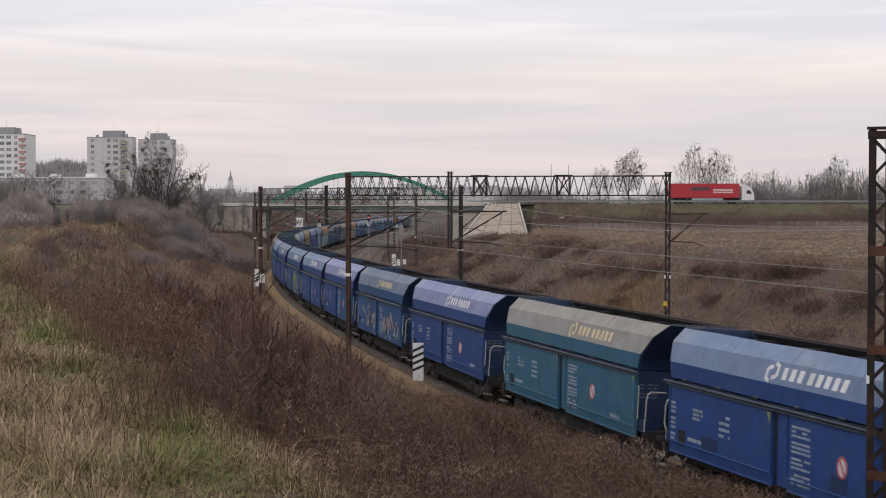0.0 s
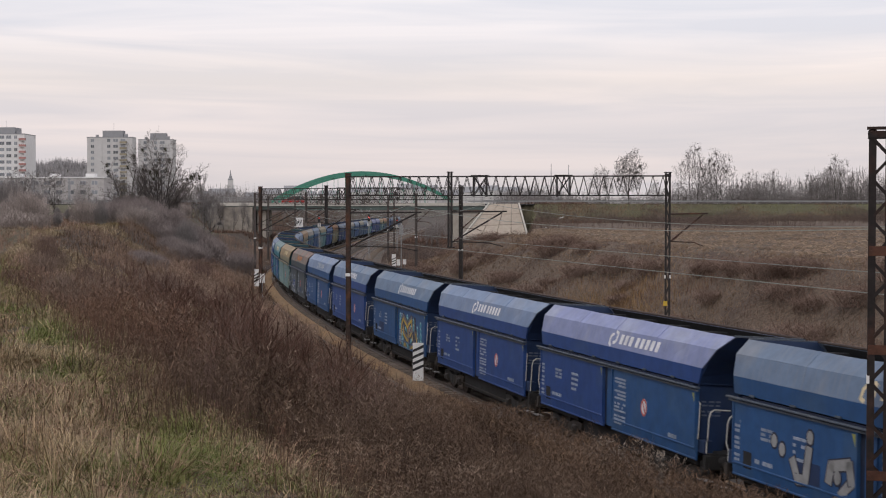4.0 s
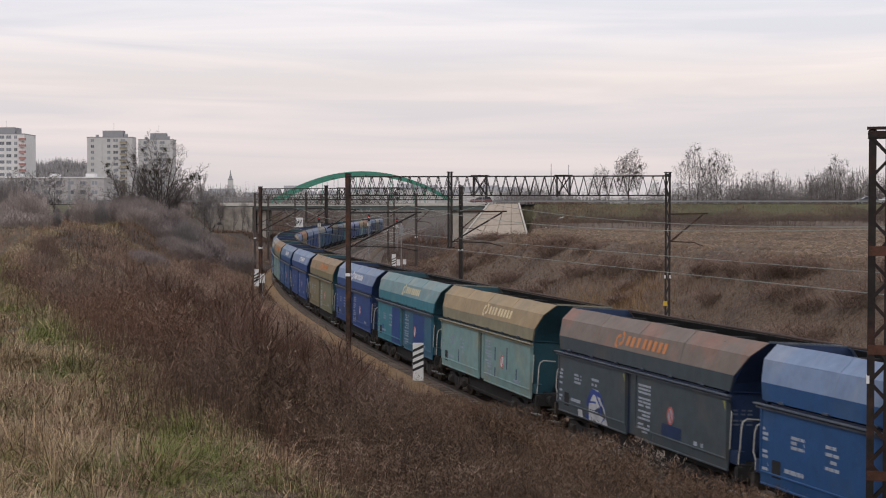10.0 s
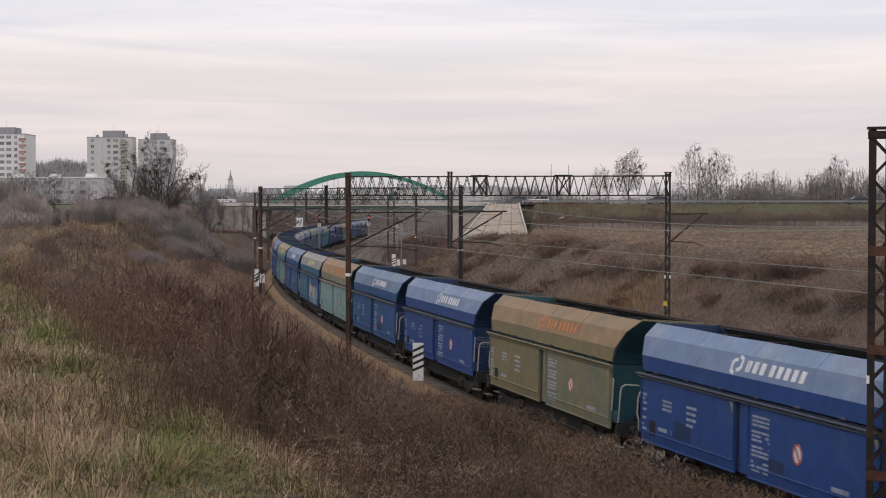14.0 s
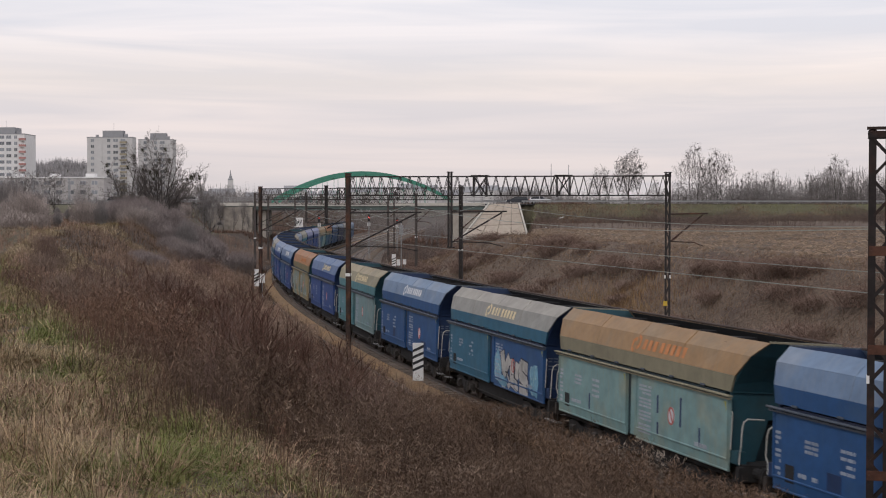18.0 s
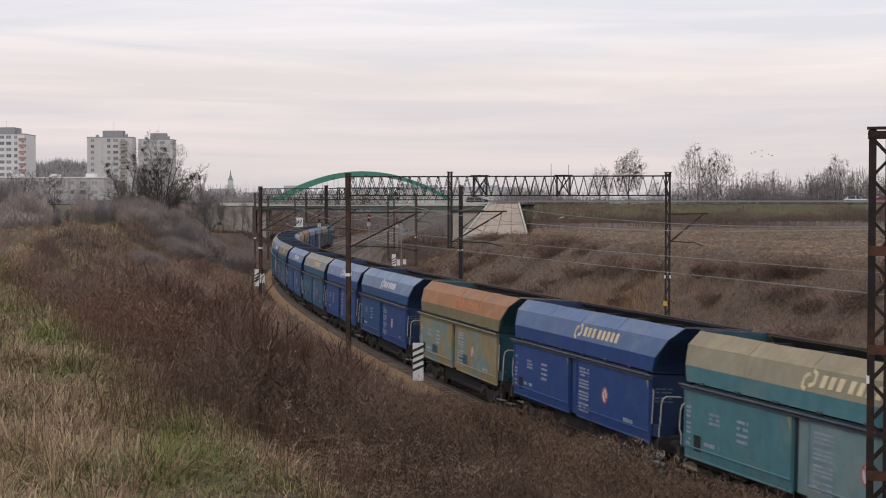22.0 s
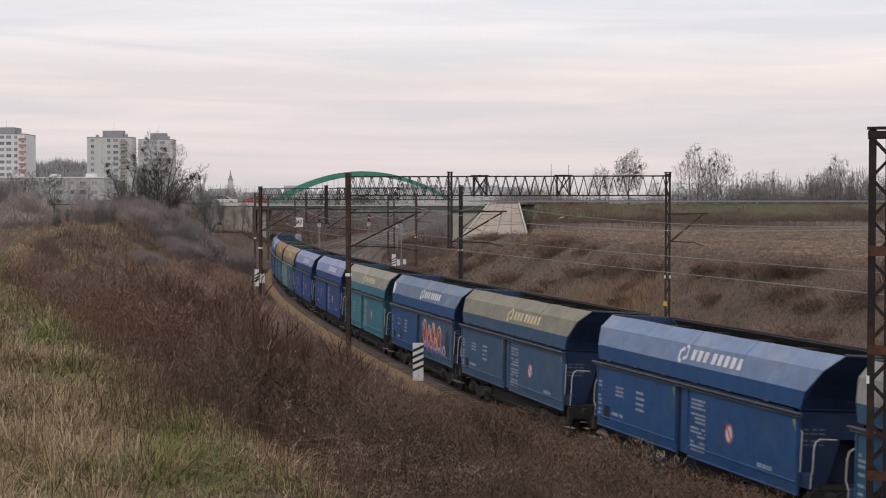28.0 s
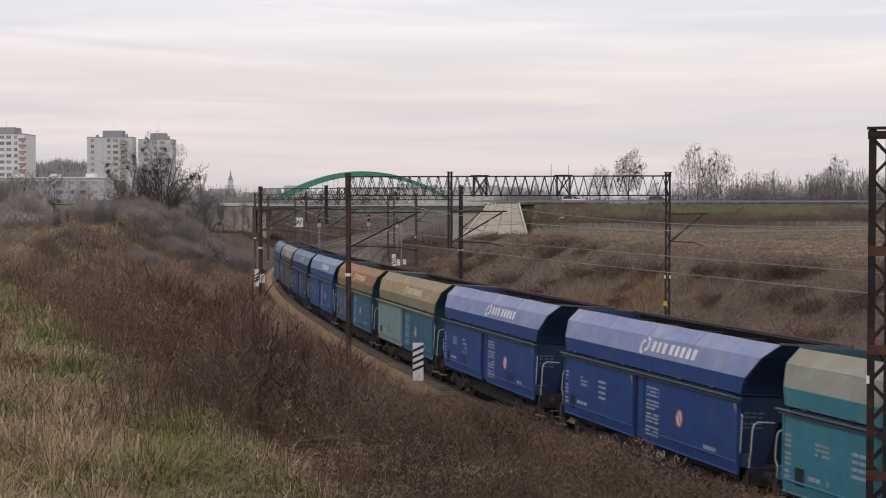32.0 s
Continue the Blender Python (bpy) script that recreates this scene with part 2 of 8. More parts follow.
# ---- mesh building ----
class Shape:
    """Collects faces, then becomes one mesh."""

    def __init__(self):
        self.v, self.f = [], []

    def add(self, verts, faces):
        n = len(self.v)
        self.v.extend(tuple(p) for p in verts)
        self.f.extend(tuple(i + n for i in q) for q in faces)
        return self

    def box(self, c, size, m=None, bevel=0.0):
        """A box, its long edges along its longest side broken by a bevel."""
        sx, sy, sz = (k / 2 for k in size)
        if bevel:
            ax = max(range(3), key=lambda i: size[i])
            a, b = [i for i in range(3) if i != ax]
            h = [size[i] / 2 for i in range(3)]
            ring = []
            for ca, cb in ((1, 1), (-1, 1), (-1, -1), (1, -1)):
                pts = [(ca * h[a], cb * (h[b] - bevel)), (ca * (h[a] - bevel), cb * h[b])]
                ring += pts if ca * cb > 0 else pts[::-1]
            vs = []
            for e in (-1, 1):
                for p, q in ring:
                    w = [0, 0, 0]
                    w[ax], w[a], w[b] = e * h[ax], p, q
                    vs.append(Vector(w))
            fs = [tuple(range(8))[::-1], tuple(range(8, 16))] + [(i, (i + 1) % 8, 8 + (i + 1) % 8, 8 + i) for i in range(8)]
        else:
            vs = [Vector((x, y, z)) for x in (-sx, sx) for y in (-sy, sy) for z in (-sz, sz)]
            fs = [(0, 1, 3, 2), (4, 6, 7, 5), (0, 4, 5, 1), (2, 3, 7, 6), (0, 2, 6, 4), (1, 5, 7, 3)]
        if m is not None:
            vs = [m @ p for p in vs]
        c = Vector(c)
        return self.add([p + c for p in vs], fs)

    def beam(self, p, q, w, h=None):
        """A straight bar of rectangular section from p to q."""
        p, q = Vector(p), Vector(q)
        d = q - p
        if d.length < 1e-6:
            return self
        m = d.to_track_quat("X", "Z").to_matrix()
        return self.box((p + q) / 2, (d.length, w, h or w), m)

    def tube(self, pts, r, n=6):
        """A round bar along points; r one radius or one for each point."""
        pts = [Vector(p) for p in pts]
        rs = r if isinstance(r, (list, tuple)) else [r] * len(pts)
        vs, fs = [], []
        for i, p in enumerate(pts):
            d = (pts[min(i + 1, len(pts) - 1)] - pts[max(i - 1, 0)]).normalized()
            a = d.orthogonal().normalized() if i == 0 else (a - d * a.dot(d)).normalized()
            b = d.cross(a)
            for k in range(n):
                u = 2 * math.pi * k / n
                vs.append(p + (a * math.cos(u) + b * math.sin(u)) * rs[i])
        for i in range(len(pts) - 1):
            for k in range(n):
                k2 = (k + 1) % n
                fs.append((i * n + k, i * n + k2, (i + 1) * n + k2, (i + 1) * n + k))
        fs += [tuple(range(n))[::-1], tuple(range((len(pts) - 1) * n, len(pts) * n))]
        return self.add(vs, fs)

    def prism(self, poly, axis, a, b):
        """A polygon drawn in the two other axes, pushed from a to b along axis."""
        vs = []
        for e in (a, b):
            for p, q in poly:
                w = [0, 0, 0]
                i, j = [k for k in range(3) if k != axis]
                w[axis], w[i], w[j] = e, p, q
                vs.append(w)
        n = len(poly)
        return self.add(vs, [tuple(range(n))[::-1], tuple(range(n, 2 * n))] + [(i, (i + 1) % n, n + (i + 1) % n, n + i) for i in range(n)])

    def mesh(self, name, material):
        me = bpy.data.meshes.new(name)
        me.from_pydata([tuple(p) for p in self.v], [], self.f)
        b = bmesh.new()
        b.from_mesh(me)
        bmesh.ops.recalc_face_normals(b, faces=b.faces[:])
        b.to_mesh(me)
        b.free()
        if material:
            me.materials.append(material)
        return me


def part(name, shape, material, parent=None, label="", m=None):
    """One mesh object, under a thing or part where one is given."""
    me = shape if isinstance(shape, bpy.types.Mesh) else shape.mesh(name, material)
    ob = new(name, me)
    if parent is not None:
        ob.parent = parent
    if m is not None:
        ob.matrix_basis = m
    if label:
        ob["label"] = label
    return ob


def quad_mesh(name, verts, quads, material):
    """A mesh from arrays, quick for very many faces."""
    verts, quads = np.asarray(verts, np.float32).reshape(-1, 3), np.asarray(quads, np.int32).reshape(-1, 4)
    me = bpy.data.meshes.new(name)
    me.vertices.add(len(verts))
    me.vertices.foreach_set("co", verts.ravel())
    me.loops.add(quads.size)
    me.loops.foreach_set("vertex_index", quads.ravel())
    me.polygons.add(len(quads))
    me.polygons.foreach_set("loop_start", np.arange(0, quads.size, 4, dtype=np.int32))
    me.materials.append(material)
    me.update(calc_edges=True)
    return me


def empty(name, m=None):
    ob = new(name)
    ob.empty_display_size = 0.3
    if m is not None:
        ob.matrix_basis = m
    return ob


def wear(ob, material):
    """Give one object its own coat while it shares the mesh."""
    ob.material_slots[0].link = "OBJECT"
    ob.material_slots[0].material = material

# ---- ground ----
GRASS_SOIL = mat("meadow_soil", (0.085, 0.064, 0.038), 0.95, 0, 0.5, 9, 0.8, (0.065, 0.066, 0.030), 0.5, 0.35, fine=0.06)
WEED_SOIL = mat("weed_soil", (0.060, 0.042, 0.031), 0.95, 0, 0.5, 7, 0.8, (0.10, 0.075, 0.05), 0.4, 0.5, fine=0.08)
BANK_SOIL = mat("bank_soil", (0.115, 0.083, 0.060), 0.95, 0, 0.5, 5, 0.8, (0.075, 0.052, 0.040), 0.45, 0.3, fine=0.08)
FIELD_SOIL = mat("field_soil", (0.098, 0.071, 0.052), 0.95, 0, 0.5, 3, 0.9, (0.14, 0.100, 0.070), 0.5, 0.6, fine=0.12)
VERGE_SOIL = mat("verge_soil", (0.105, 0.098, 0.062), 0.95, 0, 0.4, 3, 0.6, (0.085, 0.070, 0.045), 0.45, 0.15, fine=0.06)
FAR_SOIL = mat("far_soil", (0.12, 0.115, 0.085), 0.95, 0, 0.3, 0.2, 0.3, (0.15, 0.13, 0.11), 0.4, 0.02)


def axis(parts_):
    out = []
    for a, b, n in parts_:
        out += list(np.linspace(a, b, n, endpoint=False))
    return np.array(out)


gx = axis([(-2600, -400, 24), (-400, -90, 40), (-90, -36, 54), (-36, 30, 110), (30, 90, 50), (90, 400, 40), (400, 2600, 25)])
gy = axis([(-120, -4, 20), (-4, 60, 100), (60, 140, 90), (140, 245, 60), (245, 305, 60), (305, 500, 30), (500, 4600, 40)])
GX, GY = np.meshgrid(gx, gy)
GZ = height(GX, GY)
nx, ny = len(gx), len(gy)
idx = np.arange(nx * ny).reshape(ny, nx)
gq = np.stack([idx[:-1, :-1], idx[:-1, 1:], idx[1:, 1:], idx[1:, :-1]], -1).reshape(-1, 4)
ground_me = quad_mesh("ground", np.stack([GX, GY, GZ], -1), gq, GRASS_SOIL)
for m_ in (WEED_SOIL, BANK_SOIL, FIELD_SOIL, VERGE_SOIL, FAR_SOIL, BALLAST_GREY):
    ground_me.materials.append(m_)
cxg = (GX[:-1, :-1] + GX[1:, 1:]).ravel() / 2
cyg = (GY[:-1, :-1] + GY[1:, 1:]).ravel() / 2
cs, co = to_rail(cxg, cyg)
farf = smooth(-cs, 110, 240)
edge = 0.8 * np.sin(cs * 0.35) + 0.6 * np.sin(cs * 0.91 + 1)
mi = np.zeros(len(cxg), np.int32)
mi = np.where(co < crest(cyg) + 3 * farf + edge * 0.6, 1, mi)
mi = np.where(co < 2.6, 6, mi)
mi = np.where(co < -11.9, 2, mi)
mi = np.where(co < -25.5 - 15 * farf + edge * 0.7, 3, mi)
mi = np.where((mi == 3) & (cyg > 176 + 0.10 * (cxg - 20)), 2, mi)
mi = np.where((np.abs(cyg - ROAD_Y) < 17) & ((cxg > 14) | (cxg < -44)), 4, mi)
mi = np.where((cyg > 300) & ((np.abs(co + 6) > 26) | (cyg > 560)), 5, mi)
ground_me.polygons.foreach_set("material_index", mi.astype(np.int32))
ground_me.polygons.foreach_set("use_smooth", np.ones(len(mi), bool))
ground = tagged(new("ground", ground_me), "winter grass, weed slopes and ploughed field of a railway cutting", "ground", kind="structure")


def px_at(px, y):
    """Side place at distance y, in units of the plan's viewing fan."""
    return (px - 784) / 2514 * y


# ---- tracks ----
def sweep(name, s0, s1, step, section, material, off=0.0, offs=None):
    """A section (side offset, height) pushed along the line."""
    ss = np.arange(s0, s1 + 0.01, step)
    n = len(section)
    vs = np.empty((len(ss), n, 3))
    base = np.full(len(ss), off) if offs is None else np.interp(ss, offs[0], offs[1])
    for j, (o, z) in enumerate(section):
        x, y, _ = rail_pt(ss, base + o)
        vs[:, j] = np.stack([x, y, np.full(len(ss), z)], -1)
    i = np.arange((len(ss) - 1) * n).reshape(-1, n)
    quads = np.stack([i, np.roll(i, -1, 1), np.roll(i, -1, 1) + n, i + n], -1).reshape(-1, 4)
    return quad_mesh(name, vs, quads, material)


CANT = radians(4.0)
SHIFT = 0.21


def lean(o, z):
    """The curve's outer side stands higher."""
    return o * math.cos(CANT) - z * math.sin(CANT) + SHIFT, o * math.sin(CANT) + z * math.cos(CANT) - 0.10


BED_SEC = [(2.25, -0.60), (1.70, -0.22), (-1.75, -0.22), (-2.6, -0.62)]
RAIL_SEC = [(0.036, 0.0), (0.036, -0.04), (0.012, -0.05), (0.012, -0.13), (0.07, -0.16), (-0.07, -0.16), (-0.012, -0.13), (-0.012, -0.05), (-0.036, -0.04), (-0.036, 0.0)]
THIRD = ([-640, -260, -180, -120, -60, 60], [-8.4, -8.4, -8.6, -9.0, -9.4, -9.4])
SEC_SL = Shape().box((0, 0, -0.21), (0.25, 2.6, 0.14), bevel=0.02).mesh("sleeper", SLEEPER)
for nm, offs, s0, s1, gravel, lab in (("track_1", ([-640, 200], [0, 0]), -520, 150, BALLAST, "busy main line on rusty ballast under the coal train"),
                                      ("track_2", ([-640, 200], [-4.2, -4.2]), -520, 60, BALLAST_GREY, "second main line on grey-brown ballast"),
                                      ("track_3", THIRD, -520, 20, BALLAST_BROWN, "side track on brown ballast")):
    tr = tagged(empty(nm), lab, "railway track", kind="structure")
    tilt = lean if nm == "track_1" else (lambda o, z: (o, z))
    part("ballast_bed", sweep("ballast_bed", s0, s1, 4, [tilt(o, z) for o, z in BED_SEC], gravel, offs=offs), None, tr)
    for sd in (-1, 1):
        part("rail", sweep("rail", s0, s1, 3, [tilt(o + sd * 0.7525, z) for o, z in RAIL_SEC], RAIL_STEEL, offs=offs), None, tr)
    # sleepers one by one where the track lies open, the rest in one piece
    a, b = {"track_1": (-78, 14), "track_2": (-215, -110), "track_3": (-190, -85)}[nm]
    for s in np.arange(a, b, 0.62):
        x, y, th = rail_pt(s, float(np.interp(s, *offs)) + (SHIFT if nm == "track_1" else 0.0))
        part("sleeper", SEC_SL, None, tr, m=Matrix.Translation((x, y, -0.10 if nm == "track_1" else 0)) @ Matrix.Rotation(th, 4, "Z") @ Matrix.Rotation(-CANT if nm == "track_1" else 0.0, 4, "X"))
    rest = Shape()
    for s in list(np.arange(s0, a, 0.62)) + list(np.arange(b, s1, 0.62)):
        x, y, th = rail_pt(s, float(np.interp(s, *offs)) + (SHIFT if nm == "track_1" else 0.0))
        rest.box((x, y, -0.31 if nm == "track_1" else -0.21), (0.25, 2.6, 0.14), Matrix.Rotation(th, 3, "Z") @ Matrix.Rotation(-CANT if nm == "track_1" else 0.0, 3, "X"))
    part("sleeper_rows", rest, SLEEPER, tr)["kind"] = "stuff"

# cable trough of concrete slabs beside the near track
trough = tagged(empty("cable_trough"), "low concrete cable trough with lids along the ballast", "cable trough")
lid = Shape().box((0, 0, 0), (0.96, 0.34, 0.10), bevel=0.015).mesh("lid", mat("trough_concrete", (0.12, 0.10, 0.085), 0.9, 0, 0.25, 5, 0.3, rand=0.3))
for s in np.arange(-75, 18, 1.0):
    x, y, th = rail_pt(s, 2.62 + 0.03 * math.sin(s * 0.8))
    part("lid", lid, None, trough, m=Matrix.Translation((x, y, -0.36)) @ Matrix.Rotation(th + random.uniform(-0.02, 0.02), 4, "Z"))


# ---- masts and gantries of the overhead line ----
def lattice_mast(top, base, width, material, turn, chan=0.10, bay=0.55, mark=True, bars=False):
    """Two steel channels laced together, its wide side across the turn direction."""
    mst = empty("catenary_mast")
    for sd in (-1, 1):
        x0, x1, xw = sd * (width / 2 + 0.02), sd * (width / 2 + 0.02 - chan), sd * (width / 2 - 0.015)
        sh = Shape().prism([(x0, -0.11), (x1, -0.11), (x1, -0.09), (xw, -0.09), (xw, 0.09), (x1, 0.09), (x1, 0.11), (x0, 0.11)], 2, base, top)
        part("channel", sh, material, mst)
    for e in (-1, 1):
        z, k = base + 0.3, 1
        lace = Shape()
        while z + bay < top:
            if bars:
                part("lacing_bar", Shape().beam((-k * (width / 2 - 0.03), e * 0.118, z), (k * (width / 2 - 0.03), e * 0.118, z + bay), 0.012, 0.06), material, mst)
            else:
                lace.beam((-k * (width / 2 - 0.05), e * 0.118, z), (k * (width / 2 - 0.05), e * 0.118, z + bay), 0.012, 0.06)
            z, k = z + bay, -k
        if not bars:
            part("lacing", lace, material, mst)["kind"] = "stuff"
    part("cap", Shape().box((0, 0, top + 0.02), (width + 0.12, 0.30, 0.05)).box((0, 0, top - 0.12), (width + 0.08, 0.26, 0.16), bevel=0.02), material, mst)
    part("footing", Shape().box((0, 0, base - 0.3), (width + 0.5, 0.7, 0.9), bevel=0.05), CONCRETE, mst)
    if mark:
        for sd in (-1, 1):
            part("marker_band", Shape().box((sd * width / 2, 0, 4.1), (0.06, 0.25, 0.16)), WHITE_PAINT, mst, "white painted marker band")
    mst.matrix_basis = turn
    return mst


def truss(p, q, zt, depth, material, panels, wide=0.45):
    """The lattice beam of a gantry: four chords and zigzag bracing."""
    g = empty("gantry_beam")
    p, q = Vector((*p, 0)), Vector((*q, 0))
    d = q - p
    L = d.length
    m = Matrix.Translation(p) @ Matrix.Rotation(math.atan2(d.y, d.x), 4, "Z")
    for y in (-wide / 2, wide / 2):
        for z in (zt, zt - depth):
            part("chord", Shape().box((L / 2, y, z), (L, 0.06, 0.06)), material, g)
    for y in (-wide / 2, wide / 2):
        sh = Shape()
        for i in range(panels):
            a, b = L * i / panels, L * (i + 0.5) / panels
            c = L * (i + 1) / panels
            sh.beam((a, y, zt - depth), (b, y, zt), 0.03)
            sh.beam((b, y, zt), (c, y, zt - depth), 0.03)
        part("side_bracing", sh, material, g)
    sh = Shape()
    for i in range(panels // 2):
        a, b, c = L * i * 2 / panels, L * (i * 2 + 1) / panels, L * (i * 2 + 2) / panels
        for z in (zt, zt - depth):
            sh.beam((a, -wide / 2, z), (b, wide / 2, z), 0.025)
            sh.beam((b, wide / 2, z), (c, -wide / 2, z), 0.025)
    part("flat_bracing", sh, material, g)
    for f in (0.42, 0.68):
        sh = Shape()
        for x in (L * f - 0.33, L * f + 0.33):
            for y in (-wide / 2, wide / 2):
                sh.box((x, y, zt - depth / 2), (0.06, 0.07, depth + 0.12))
        for y in (-wide / 2 - 0.02, wide / 2 + 0.02):
            sh.beam((L * f - 0.33, y, zt), (L * f + 0.33, y, zt - depth), 0.04)
            sh.beam((L * f + 0.33, y, zt), (L * f - 0.33, y, zt - depth), 0.04)
            sh.box((L * f, y, zt + 0.03), (0.9, 0.06, 0.08))
        part("splice", sh, material, g)
    g.matrix_basis = m
    return g


def cantilever(m, arm, rise, material):
    """A bracket that holds the contact wire: sloping strut, stay and registration arm with insulators."""
    c = empty("wire_bracket", m)
    part("strut", Shape().tube([(0.1, 0, -rise), (arm, 0, 0.0)], 0.042, 6), material, c)
    part("top_tie", Shape().tube([(arm * 0.0 + 0.1, 0, 0.02), (arm + 0.25, 0, 0.05)], 0.04, 6), material, c)
    part("registration_arm", Shape().tube([(0.1, 0, -rise + 0.05), (arm * 0.75, 0, -rise - 0.02), (arm * 1.02, 0, -rise - 0.2)], 0.028, 5), material, c)
    ins = Shape()
    for k in range(4):
        ins.tube([(0.25 + 0.07 * k, 0, -rise + (rise / (arm - 0.1)) * (0.17 + 0.07 * k)), (0.28 + 0.07 * k, 0, -rise + (rise / (arm - 0.1)) * (0.2 + 0.07 * k))], 0.085, 8)
    part("insulator", ins, INSULATOR, c)
    return tagged(c, "rusty steel overhead-wire bracket with brown insulators", "wire bracket", "overhead wire brackets")


def gantry(pa, pb, top, mat_a, mat_b, depth, panels, drop_f, drop_z, wa=0.30, wb=0.42, turn_a=90):
    ang = math.degrees(math.atan2(pb[1] - pa[1], pb[0] - pa[0]))
    za, zb = hz(*pa), hz(*pb)
    lab = "tall rusted lattice catenary mast with a white band"
    tagged(lattice_mast(top, za, wa, mat_a, pose(pa[0], pa[1], 0, 0, 0, ang + turn_a)), lab, "catenary mast", "overhead line masts")
    tagged(lattice_mast(top, zb, wb, mat_b, pose(pb[0], pb[1], 0, 0, 0, ang)), lab, "catenary mast", "overhead line masts")
    tagged(truss(pa, pb, top - 0.15, depth, mat_b, panels), "dark steel lattice gantry beam spanning the tracks", "gantry", "gantry beams")
    d = Vector((pb[0] - pa[0], pb[1] - pa[1], 0))
    c = Vector((*pa, 0)) + d * drop_f
    dp = empty("drop_post", pose(c.x, c.y, 0, 0, 0, ang))
    for sd in (-1, 1):
        part("channel", Shape().box((sd * 0.075, 0, (top + drop_z) / 2 + 0.03), (0.09, 0.22, top - drop_z + 0.06), bevel=0.01), mat_b, dp)
    part("cap", Shape().box((0, 0, top + 0.08), (0.30, 0.28, 0.05), bevel=0.01), mat_b, dp)
    part("foot_plate", Shape().box((0.06, 0, drop_z), (0.42, 0.28, 0.06)), mat_b, dp)
    tagged(dp, "dark drop post hanging from the gantry beam", "drop post", "drop posts")
    return ang, c


G1 = gantry((-4.93, 74.0), (11.35, 71.8), 9.34, MAST_RUST, MAST_DARK, 0.98, 33, 0.325, 5.55, wb=0.25)
G2 = gantry((-15.6, 121.5), (1.45, 115.5), 9.3, MAST_RUST, MAST_DARK, 0.95, 26, 0.34, 6.2, 0.26, 0.26)
G3 = gantry((-20.9, 158.0), (-3.1, 164.0), 9.1, MAST_HAZED, MAST_HAZED, 0.95, 16, 0.31, 5.8, 0.20, 0.22)
G4 = gantry((-25.2, 205.0), (-8.2, 212.0), 9.05, MAST_HAZED, MAST_HAZED, 0.95, 14, 0.31, 5.8, 0.20, 0.22)
gantry((-25.6, 246.0), (-8.6, 250.0), 9.0, MAST_HAZED, MAST_HAZED, 0.95, 14, 0.31, 5.8, 0.20, 0.22)
for (ang, c), pa, pb in ((G1, (-4.93, 74.0), (11.35, 71.8)), (G2, (-15.6, 121.5), (1.45, 115.5)), (G3, (-20.9, 158.0), (-3.1, 164.0)), (G4, (-25.2, 205.0), (-8.2, 212.0))):
    cantilever(pose(pa[0], pa[1], 7.3, 0, 0, ang), 3.6, 1.75, MAST_DARK)
    cantilever(pose(c.x, c.y, 7.35, 0, 0, ang), 2.7, 1.55, MAST_DARK)
    cantilever(pose(pb[0], pb[1], 7.25, 0, 0, ang), 1.75, 1.4, MAST_RUST)

# the lattice mast close to the camera
NM = (8.985, 29.2)
MAST_NEAR = mat("near_mast", (0.020, 0.015, 0.014), 0.85, 0.1, 0.4, 5, 0.4, (0.085, 0.034, 0.020), 0.38, 1.6)
near_mast = tagged(lattice_mast(9.25, hz(*NM), 0.44, MAST_NEAR, pose(NM[0], NM[1], 0, 0, 0, -16), 0.15, 0.42, bars=True), "close rusty laced catenary mast with two channels", "catenary mast", "overhead line masts")
BATTEN = mat("batten_rust", (0.085, 0.036, 0.022), 0.85, 0.1, 0.35, 6, 0.3, (0.03, 0.02, 0.018), 0.4, 2.0)
for z in (6.75, 4.72, 2.12):
    bt = part("batten_plate", Shape().box((0, -0.128, z), (0.46, 0.014, 0.20), bevel=0.004), BATTEN, near_mast, "rusty batten plate")
    for dx in (-0.18, 0.18):
        part("bolt", Shape().tube([(dx, -0.134, z), (dx, -0.155, z)], 0.018, 6), BATTEN, bt)


# ---- overhead wires ----
def wire(name, pts, r, material, sag=0.0, n=14):
    sh = Shape()
    allp = []
    for a, b in zip(pts[:-1], pts[1:]):
        a, b = Vector(a), Vector(b)
        for i in range(n):
            u = i / n
            allp.append(a.lerp(b, u) - Vector((0, 0, sag * 4 * u * (1 - u))))
    allp.append(Vector(pts[-1]))
    sh.tube(allp, r, 4)
    return part(name, sh, material)


def on_line(s, o, z):
    x, y, _ = rail_pt(s, o)
    return (float(x), float(y), z)


SUPP = [60, 12, -37, -82, -123, -171, -212, -300]
HUNG = [62, 19, -35, -82, -123, -171, -212, -300]
for o, zc, zm, first in ((0.0, 5.67, 7.70, 0), (-4.2, 5.82, 7.80, 0), (-9.2, 5.7, 7.60, 3)):
    for nm, z, sag, sup, mt_ in (("contact_wire", zc, 0.02, SUPP, WIRE), ("messenger_wire", zm, 0.80, HUNG, WIRE)):
        w = wire(nm, [on_line(s, o + ((0.15 if i % 2 else -0.15) if nm == "contact_wire" else 0.0), z - (0.35 if i > 2 and nm != "contact_wire" else 0.0)) for i, s in enumerate(sup)][first:], 0.014, mt_, sag)
        tagged(w, "thin pale overhead wire along the railway", "overhead wire", "overhead wires")


